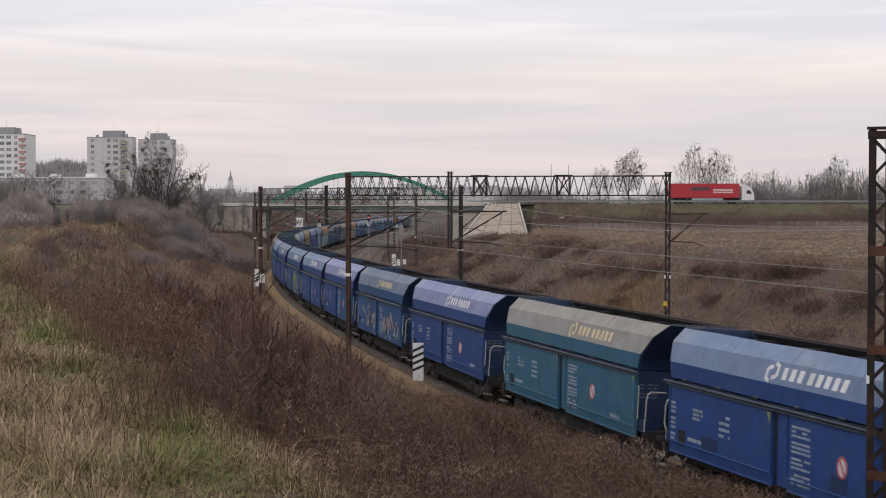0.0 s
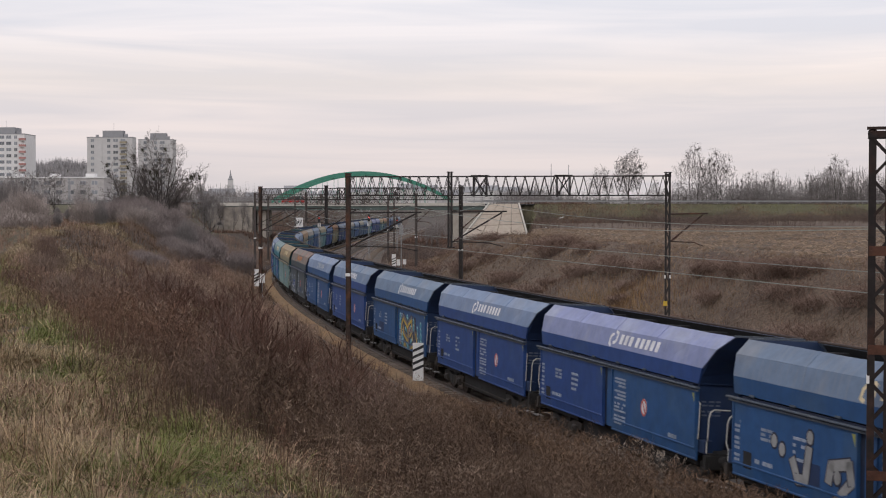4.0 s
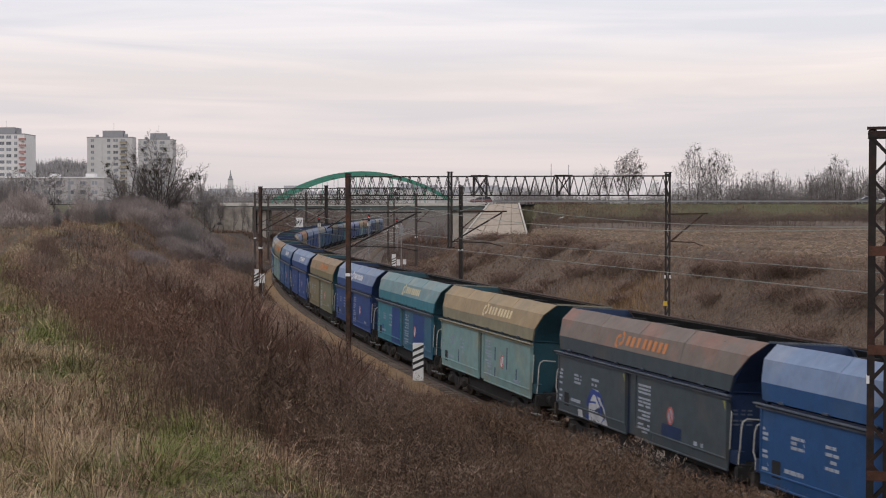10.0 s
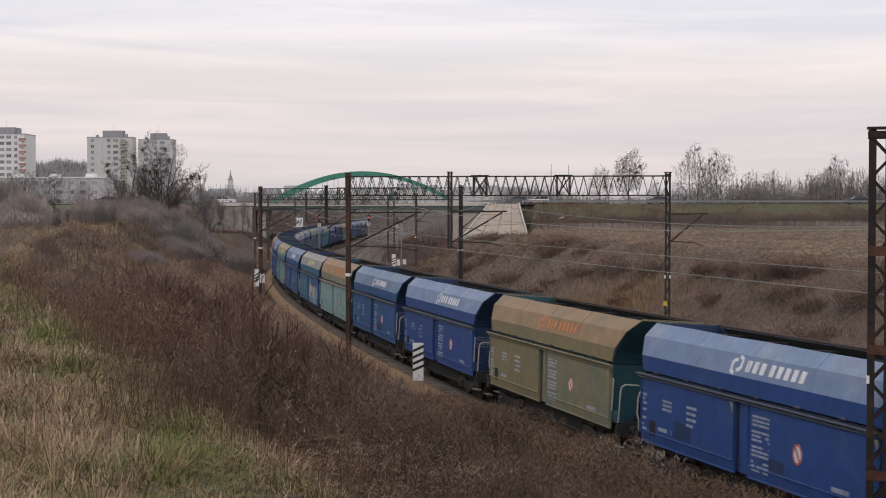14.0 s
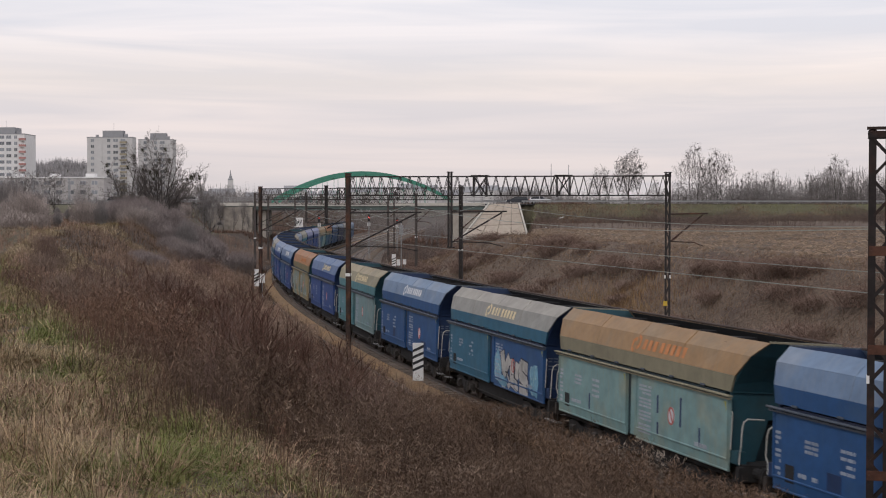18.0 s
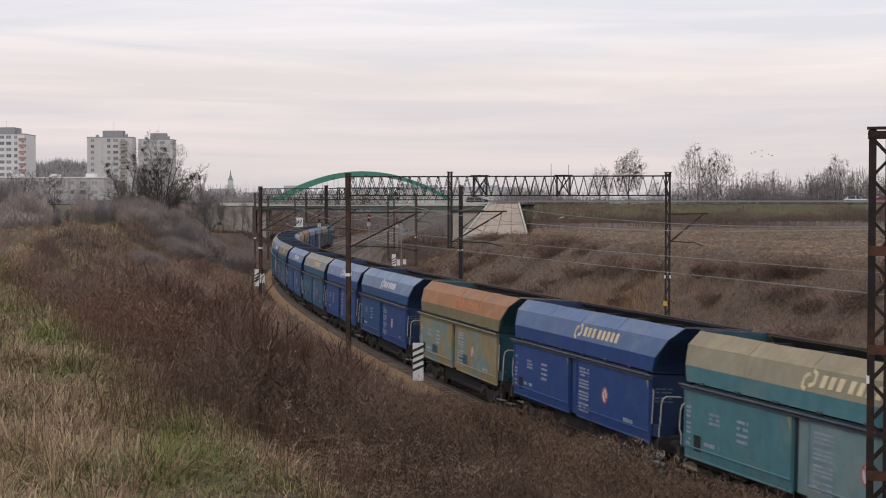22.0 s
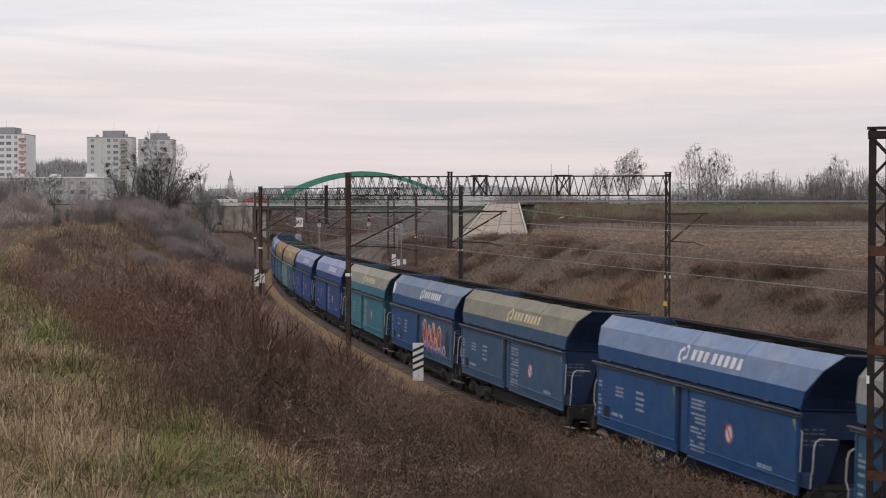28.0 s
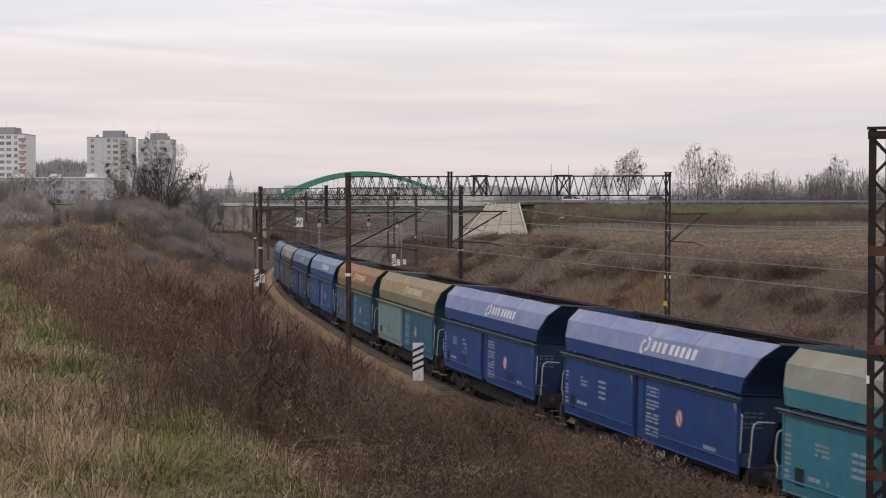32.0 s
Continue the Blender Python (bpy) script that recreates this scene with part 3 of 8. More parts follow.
# ---- signals and trackside signs ----
def signal(x, y, top, lit, power=6.0):
    z0 = hz(x, y)
    sg = empty("railway_signal", pose(x, y, 0))
    part("post", Shape().tube([(0, 0, z0), (0, 0, top - 0.6)], 0.07, 8), GALV, sg)
    hd = part("signal_head", Shape().box((0, -0.05, top - 0.6), (0.36, 0.22, 1.1), bevel=0.06), mat("signal_grey", (0.05, 0.05, 0.052), 0.6), sg)
    for k in range(3):
        z = top - 0.22 - 0.38 * k
        on = lit and k == 1
        part("lens", Shape().tube([(0, -0.17, z), (0, -0.20, z)], 0.085, 10), glow("signal_red", (1.0, 0.06, 0.04), power) if on else BLACK_PAINT, hd, "glowing red lamp" if on else "")
        part("hood", Shape().tube([(-0.13, -0.26, z + 0.06), (0, -0.30, z + 0.15), (0.13, -0.26, z + 0.06)], 0.02, 4), BLACK_PAINT, hd)
    part("backing_plate", Shape().box((0, 0.08, top - 1.6), (0.45, 0.03, 0.5)), WHITE_PAINT, sg)
    part("ladder", Shape().tube([(-0.15, 0.2, z0), (-0.15, 0.2, top - 1.2)], 0.02, 4).tube([(0.15, 0.2, z0), (0.15, 0.2, top - 1.2)], 0.02, 4), GALV, sg)
    return tagged(sg, "colour-light railway signal showing red on a pale post" if lit else "colour-light railway signal with a galvanised post", "signal", "railway signals")


signal(-17.6, 202.0, 6.55, True, 0.5)
signal(-11.1, 213.0, 6.55, True, 4.0)
signal(-7.6, 235.0, 5.9, True, 0.35)


def striped_board(x, y, z0, w, h, label, turn=0.0, stripes=4):
    b = empty("warning_board", pose(x, y, z0, 0, 0, turn))
    part("board", Shape().box((0, 0, h / 2), (w, 0.05, h), bevel=0.01), WHITE_PAINT, b)
    for k in range(stripes):
        z = h * (0.30 + 0.17 * k)
        part("stripe", Shape().prism([(-w / 2, z - 0.10), (w / 2, z + 0.10), (w / 2, z + 0.22), (-w / 2, z + 0.02)], 1, -0.03, -0.027), BLACK_PAINT, b)
    return tagged(b, label, "warning board")


striped_board(-1.04, 59.2, 0.38, 0.45, 1.58, "white board with slanting black stripes beside the ballast", 4, 4)
striped_board(px_at(454, 112), 112.0, 1.35, 0.36, 1.35, "weathered striped board leaning by the track", -4, 3)


def plain_board(x, y, z0, w, h, label, post=True):
    b = empty("trackside_board", pose(x, y, 0))
    part("plate", Shape().box((0, 0, z0 + h / 2), (w, 0.05, h), bevel=0.01), WHITE_PAINT, b)
    if post:
        g0 = hz(x, y)
        part("post", Shape().tube([(0, 0.06, g0), (0, 0.06, z0 + h * 0.8)], 0.035, 6), GALV, b)
    return tagged(b, label, "trackside board")


plain_board(px_at(464, 113), 113.0, 1.55, 0.42, 0.75, "small weathered white board on a post")
plain_board(px_at(705, 175), 175.0, 0.35, 0.42, 0.75, "white kilometre board beside the tracks")
plain_board(px_at(716, 176), 176.0, 0.45, 0.42, 0.62, "white kilometre board on a short post")
striped_board(px_at(697, 172), 172.0, 0.15, 0.5, 1.7, "tall weathered board with slanting stripes", 0, 3)
pb = plain_board(px_at(529, 255), 255.0, 3.9, 1.5, 1.7, "white board with black squiggles under the bridge")
for k in range(5):
    part("squiggle", Shape().beam((-0.5 + 0.22 * k, -0.04, 4.2 + 0.2 * (k % 3)), (-0.35 + 0.2 * k, -0.04, 5.2 - 0.25 * (k % 2)), 0.02, 0.12), BLACK_PAINT, pb)
# instrument post with a louvred case
ip = empty("instrument_post", pose(px_at(710, 175), 175, 0))
part("pole", Shape().tube([(0, 0, hz(px_at(710, 175), 175)), (0, 0, 5.6)], 0.06, 8), GALV, ip)
part("case", Shape().box((0, -0.1, 4.75), (0.55, 0.4, 1.2), bevel=0.06), GALV, ip, "pale grey louvred case")
part("cap", Shape().tube([(0, 0, 5.6), (0, 0, 5.75)], 0.14, 8), BLACK_PAINT, ip)
tagged(ip, "grey instrument post with a pale case beside the track", "instrument post")
# yellow plate on the gantry leg
yp = part("number_plate", Shape().box((11.22, 71.65, 2.75), (0.20, 0.03, 0.24)), YELLOW_PAINT)
tagged(yp, "small yellow plate on the gantry leg", "plate")

# ---- road and bridge ----
road_sh = Shape()
road_sh.box((-322, ROAD_Y, ROAD_Z - 0.1), (556, 9.0, 0.2))
road_sh.box((304, ROAD_Y, ROAD_Z - 0.1), (592, 9.0, 0.2))
part_road = part("road", road_sh, ASPHALT)
tagged(part_road, "grey asphalt two-lane road on its embankment", "road", kind="structure")
for yy, dash in ((ROAD_Y - 4.2, False), (ROAD_Y + 4.2, False)):
    ln = Shape().box((-300, yy, ROAD_Z + 0.004), (590, 0.14, 0.006)).box((310, yy, ROAD_Z + 0.004), (600, 0.14, 0.006))
    tagged(part("edge_line", ln, WHITE_PAINT), "white road edge line", "road marking", kind="structure")


def guard_rail(x0, x1, y):
    g = empty("guard_rail")
    part("rail", Shape().prism([(y - 0.04, ROAD_Z + 0.42), (y + 0.02, ROAD_Z + 0.50), (y - 0.04, ROAD_Z + 0.58), (y + 0.02, ROAD_Z + 0.66), (y - 0.04, ROAD_Z + 0.74), (y + 0.05, ROAD_Z + 0.74), (y + 0.05, ROAD_Z + 0.42)], 0, x0, x1), GALV, g)
    pst = Shape().box((0, 0, 0), (0.08, 0.12, 0.9)).mesh("post", GALV)
    for x in np.arange(x0 + 1, x1, 4.0):
        part("post", pst, None, g, m=Matrix.Translation((x, y + 0.12, ROAD_Z + 0.25)))
    return tagged(g, "galvanised steel guard rail along the road", "guard rail", "road guard rails")


guard_rail(15.0, 160.0, ROAD_Y - 5.0)
guard_rail(5.0, 160.0, ROAD_Y + 5.0)
guard_rail(-140.0, -45.0, ROAD_Y - 5.0)

br = tagged(empty("arch_bridge"), "road bridge with a green steel tied arch and pale concrete deck", "bridge", kind="structure")
BX0, BX1 = -44.0, 8.0
part("deck", Shape().box(((BX0 + BX1) / 2, ROAD_Y, ROAD_Z - 0.45), (BX1 - BX0, 11.6, 0.75), bevel=0.05), CONCRETE, br)
part("edge_girder", Shape().box(((BX0 + BX1) / 2, ROAD_Y - 5.6, ROAD_Z - 0.80), (BX1 - BX0, 0.5, 0.75)), mat("girder_steel", (0.10, 0.13, 0.12), 0.6, 0.2, 0.15, 2, 0.05), br)
part("edge_girder", Shape().box(((BX0 + BX1) / 2, ROAD_Y + 5.6, ROAD_Z - 0.80), (BX1 - BX0, 0.5, 0.75)), MATS["girder_steel"], br)
for yy in (ROAD_Y - 5.9, ROAD_Y + 5.9):
    part("kerb_beam", Shape().box(((BX0 + BX1) / 2, yy, ROAD_Z - 0.06), (BX1 - BX0, 0.35, 0.62), bevel=0.03), CONCRETE_LIGHT, br)
    pr = Shape()
    for z in (0.45, 0.75, 1.05):
        pr.box(((BX0 + BX1) / 2, yy, ROAD_Z + 0.2 + z), (BX1 - BX0, 0.05, 0.05))
    for x in np.arange(BX0 + 0.5, BX1, 1.5):
        pr.box((x, yy, ROAD_Z + 0.75), (0.06, 0.06, 1.1))
    part("parapet", pr, GALV, br)
AX0, AX1, RISE = -32.6, 1.9, 5.45
for yy in (ROAD_Y - 5.2, ROAD_Y + 5.2):
    pts = []
    for i in range(33):
        u = i / 32
        pts.append((AX0 + (AX1 - AX0) * u, ROAD_Z + 0.45 + RISE * 4 * u * (1 - u)))
    sh = Shape()
    for (x0, z0), (x1, z1) in zip(pts[:-1], pts[1:]):
        sh.add([(x, yy + e, z + dz) for x, z in ((x0, z0), (x1, z1)) for e in (-0.35, 0.35) for dz in (-0.34, 0.34)],
               [(0, 1, 5, 4), (2, 6, 7, 3), (1, 3, 7, 5), (0, 4, 6, 2)])
    part("arch_rib", sh, BRIDGE_GREEN, br, "green painted steel arch rib")
    for i in range(3, 30, 2):
        x, z = pts[i]
        part("hanger", Shape().tube([(x, yy, ROAD_Z + 0.1), (x, yy, z)], 0.045, 5), BRIDGE_GREEN, br)
for i in (10, 13, 16, 19, 22):
    u = i / 32
    part("cross_brace", Shape().box((AX0 + (AX1 - AX0) * u, ROAD_Y, ROAD_Z + 0.45 + RISE * 4 * u * (1 - u)), (0.35, 10.2, 0.35)), BRIDGE_GREEN, br)
part("abutment", Shape().box((-40.3, ROAD_Y - 1.0, 3.4), (8.4, 12.0, 8.2), bevel=0.08), mat("abutment_stone", (0.31, 0.275, 0.235), 0.95, 0, 0.3, 1.2, 0.6, (0.20, 0.175, 0.15), 0.5, 0.25, fine=0.1), br, "pale rough concrete abutment")
part("abutment", Shape().box((5.4, ROAD_Y + 0.3, 3.2), (7.0, 11.0, 8.2), bevel=0.08), CONCRETE, br)
part("pier", Shape().box((-34.6, ROAD_Y, 3.0), (1.6, 9.5, 7.9), bevel=0.1), CONCRETE, br)


def slab(a, b, c, d, t, name, parent, material):
    """A slab with four corners and a thickness."""
    a, b, c, d = (Vector(p) for p in (a, b, c, d))
    n = (b - a).cross(d - a).normalized() * t
    part(name, Shape().add([a, b, c, d, a - n, b - n, c - n, d - n], [(0, 1, 2, 3), (7, 6, 5, 4), (0, 4, 5, 1), (1, 5, 6, 2), (2, 6, 7, 3), (3, 7, 4, 0)]), material, parent)


rev = tagged(empty("slope_paving"), "pale concrete slabs paving the bridge embankment slope", "slope paving", kind="structure")
REV = mat("paving_concrete", (0.37, 0.315, 0.255), 0.9, 0, 0.12, 1.5, 0.2, (0.36, 0.31, 0.26), 0.4, 0.3, rand=0.06)
tl, tr_, brr, bl = Vector((9.0, 270.2, 8.15)), Vector((14.2, 270.2, 8.15)), Vector((15.3, 262.0, 2.4)), Vector((3.8, 262.0, 1.9))
cols = [0, 0.27, 0.52, 0.76, 1.0]
for i in range(4):
    for j in range(3):
        u0, u1, v0, v1 = cols[i] + 0.006, cols[i + 1] - 0.006, j / 3 + 0.006, (j + 1) / 3 - 0.006
        P4 = [tl.lerp(tr_, u).lerp(bl.lerp(brr, u), v) for u, v in ((u0, v1), (u1, v1), (u1, v0), (u0, v0))]
        slab(*P4, 0.25, "slab", rev, REV)
part("kerb", Shape().beam(tr_ + Vector((0.2, 0, 0.05)), brr + Vector((0.2, 0, 0.05)), 0.3), CONCRETE_LIGHT, rev)
part("kerb", Shape().beam(tl + Vector((-0.2, 0, 0.05)), bl + Vector((-0.2, 0, 0.05)), 0.3), CONCRETE_LIGHT, rev)
part("toe_beam", Shape().beam(bl + Vector((-0.3, -0.2, -0.1)), brr + Vector((0.3, -0.2, -0.1)), 0.4), CONCRETE_LIGHT, rev)


# ---- distant town ----
# Town walls and window panes are lightened to paint in the distance haze.
PANEL_WHITE = mat("panel_white", (0.74, 0.73, 0.72), 0.85, 0, 0.05, 0.6, 0.05, (0.66, 0.65, 0.63), 0.3, 0.08)
PANEL_GREY = mat("panel_grey", (0.56, 0.545, 0.535), 0.85, 0, 0.06, 0.6, 0.05, (0.48, 0.46, 0.45), 0.3, 0.08)
PANEL_DARK = mat("panel_dark", (0.30, 0.30, 0.31), 0.85, 0, 0.06, 0.6, 0.05)
BALC_RED = mat("balcony_red", (0.42, 0.22, 0.20), 0.8, 0, 0.06, 1, 0.05)
WIN = mat("window_glass", (0.22, 0.23, 0.25), 0.15, 0, 0.1, 1, 0.0, spec=0.5, rand=0.5)
FRAME_W = mat("window_frame", (0.55, 0.55, 0.54), 0.7, 0, 0.05, 1, 0.0)


def window_meshes(w, h):
    fr = Shape()
    for x in (-w / 2, 0, w / 2):
        fr.box((x, -0.05, 0), (0.09, 0.12, h))
    for z in (-h / 2, h / 2):
        fr.box((0, -0.05, z), (w, 0.12, 0.09))
    return fr.mesh("frame", FRAME_W), Shape().box((0, -0.02, 0), (w, 0.06, h)).mesh("pane", WIN)


WM = {}


def add_window(x, z, y, w, h, parent, turn=0):
    if (w, h) not in WM:
        WM[(w, h)] = window_meshes(w, h)
    fr, pn = WM[(w, h)]
    o = part("window", pn, None, parent, m=pose(x, y, z, 0, 0, turn))
    part("window_frame", fr, None, o)


def tower_block(cx, cy, base, w, d, floors, storey, turn, cols_, wall_m, balcony, label):
    t = tagged(empty("apartment_tower", pose(cx, cy, base, 0, 0, turn)), label, "apartment tower", "apartment towers")
    H = floors * storey + 0.8
    part("wall", Shape().box((0, 0, H / 2), (w, d, H)), wall_m, t)
    part("roof_slab", Shape().box((0, 0, H + 0.15), (w + 0.3, d + 0.3, 0.3)), PANEL_DARK, t)
    part("plant_room", Shape().box((w * 0.05, 0, H + 1.8), (w * 0.45, d * 0.6, 3.0)), PANEL_DARK, t)
    part("chimney", Shape().box((w * 0.33, -d * 0.2, H + 1.0), (1.8, 1.0, 1.6)), PANEL_DARK, t)
    part("chimney", Shape().box((-w * 0.30, -d * 0.2, H + 0.8), (1.2, 1.0, 1.2)), PANEL_DARK, t)
    part("antenna", Shape().tube([(w * 0.05, 0, H + 3), (w * 0.05, 0, H + 7)], 0.06, 4), PANEL_DARK, t)
    part("corner_strip", Shape().box((-w * 0.19, -d / 2 - 0.06, H / 2), (1.1, 0.12, H - 0.4)), PANEL_GREY, t)
    for f in range(floors):
        z = 0.9 + storey * (f + 0.5)
        for x, ww in cols_:
            add_window(x * w, z, -d / 2 - 0.02, ww, 1.4, t)
        if balcony:
            bx, bm_ = balcony
            b = part("balcony", Shape().box((bx * w, -d / 2 - 0.6, z - 1.0), (3.0, 1.1, 1.0)), bm_, t)
            part("slab", Shape().box((bx * w, -d / 2 - 0.6, z - 1.55), (3.1, 1.2, 0.15)), PANEL_GREY, b)
    return t


tower_block(-200.5, 650, 0, 24.0, 18, 14, 2.8, 0, [(-0.05, 2.2), (0.08, 2.2), (0.21, 2.2), (0.34, 1.4)], PANEL_WHITE, (0.47, BALC_RED), "white panel apartment tower with red balconies")
tower_block(-154.0, 662, 0, 21.0, 8, 14, 2.75, 0, [(-0.38, 1.5), (-0.02, 1.5), (0.13, 2.2), (0.29, 2.2)], PANEL_GREY, (0.30, mat("balcony_ochre", (0.32, 0.28, 0.20), 0.8, 0, 0.06, 1, 0.05)), "grey panel apartment tower with a dark lift house")
tower_block(-137.5, 685, 0, 16.5, 8, 14, 2.75, 0, [(-0.30, 1.5), (0.0, 1.5), (0.2, 2.2)], PANEL_GREY, None, "pale grey panel apartment tower behind a bare tree")


def slab_block(x0, x1, y, top, floors, label):
    b = tagged(empty("apartment_block", pose((x0 + x1) / 2, y, 0)), label, "apartment block", "apartment blocks")
    w = x1 - x0
    part("wall", Shape().box((0, 0, top / 2), (w, 12, top)), mat("old_panel", (0.46, 0.435, 0.425), 0.9, 0, 0.14, 0.5, 0.05, (0.36, 0.335, 0.325), 0.4, 0.1), b)
    part("roof", Shape().box((0, 0, top + 0.2), (w + 0.6, 12.6, 0.4)), PANEL_WHITE, b)
    st = (top - 1.0) / floors
    for f in range(floors):
        for k in range(int(w / 4.2)):
            add_window(-w / 2 + 2.4 + 4.2 * k, 0.8 + st * (f + 0.55), -6.02, 2.2, 1.4, b)
    for k in range(int(w / 13)):
        part("stair_house", Shape().box((-w / 2 + 7 + 13 * k, 0, top + 1.0), (3.2, 4, 1.3)), PANEL_WHITE, b)
        part("gable_strip", Shape().box((-w / 2 + 0.6 + 13 * k, -6.06, top / 2), (0.9, 0.1, top - 0.3)), PANEL_DARK, b)


slab_block(-172, -120, 510, 17.6, 5, "long grey prefabricated apartment block with pale stair houses")
slab_block(-220, -173.5, 505, 17.9, 5, "long grey prefabricated apartment block with pale stair houses")

ch = tagged(empty("church_tower", pose(-224, 1500, 0)), "distant slender church tower with a pointed spire", "church tower")
part("shaft", Shape().box((0, 0, 15), (7, 7, 30)), PANEL_GREY, ch)
part("belfry", Shape().box((0, 0, 32), (5, 5, 6)), PANEL_GREY, ch)
part("spire", Shape().tube([(0, 0, 35), (0, 0, 36.5), (0, 0, 37), (0, 0, 39), (0, 0, 39.5), (0, 0, 46)], [3.0, 2.6, 1.5, 1.5, 1.0, 0.15], 8), PANEL_DARK, ch)
rng = random.Random(4)
for i in range(26):
    x = -330 + i * 17 + rng.uniform(-5, 5)
    y = 1150 + rng.uniform(-80, 250)
    w, h = rng.uniform(12, 34), rng.uniform(12, 21)
    hs = tagged(empty("town_house", pose(x, y, 0, 0, 0, rng.uniform(-20, 20))), "hazy distant town house with a grey roof", "house", "distant town houses")
    part("wall", Shape().box((0, 0, h / 2), (w, 12, h)), PANEL_GREY, hs)
    part("roof", Shape().prism([(-6.5, h), (6.5, h), (0, h + 4.5)], 0, -w / 2 - 0.4, w / 2 + 0.4), PANEL_DARK, hs)
for x, h in ((975, 290), (1006, 292)):
    u = (x - 784) / 2514 * 1400
    ms = tagged(empty("radio_mast", pose(u, 1400, 4)), "slim distant lattice radio mast", "radio mast", "radio masts")
    part("pole", Shape().tube([(0, 0, 0), (0, 0, 3.7 + (365 - h) / 2514 * 1400)], [1.0, 0.35], 4), PANEL_DARK, ms)

hill = Shape()
for i in range(13):
    for j in range(7):
        u, v = i / 12 * 2 - 1, j / 6 * 2 - 1
        hill.v.append((-378 + 105 * u, 1420 + 160 * v, 4.0 + 41 * max(0.0, 1 - u * u * 0.9) * max(0.0, 1 - v * v) - 0.6))
for i in range(12):
    for j in range(6):
        hill.f.append((i * 7 + j, i * 7 + j + 7, i * 7 + j + 8, i * 7 + j + 1))
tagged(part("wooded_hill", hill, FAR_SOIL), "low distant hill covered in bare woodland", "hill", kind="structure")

# ---- coal train ----
N_A, N_B, PITCH_L = 0.81794, 0.0043367, 13.5


def travelled(t):
    return PITCH_L * (N_A * t + 0.5 * N_B * t * t)


HB = 5.70
# the upper shell's section: side offset, height, how far it overhangs the body at the leading and the trailing end
SHELL_SEC = [(1.50, 3.43, 0.22, 0.06), (1.38, 3.97, 0.72, 0.20), (1.02, 4.34, 1.0, 0.24)]
INSIDE = mat("hopper_inside", (0.020, 0.020, 0.022), 0.9, 0, 0.3, 2, 0.2)
COAL = mat("coal_dust", (0.014, 0.014, 0.015), 0.9, 0, 0.5, 6, 0.6)
PRIMER = mat("wagon_primer", (0.03, 0.07, 0.25), 0.55)


RAIL_PALE = mat("rail_pale", (0.40, 0.39, 0.36), 0.6, 0, 0.15, 5, 0.05, (0.25, 0.2, 0.14), 0.3)


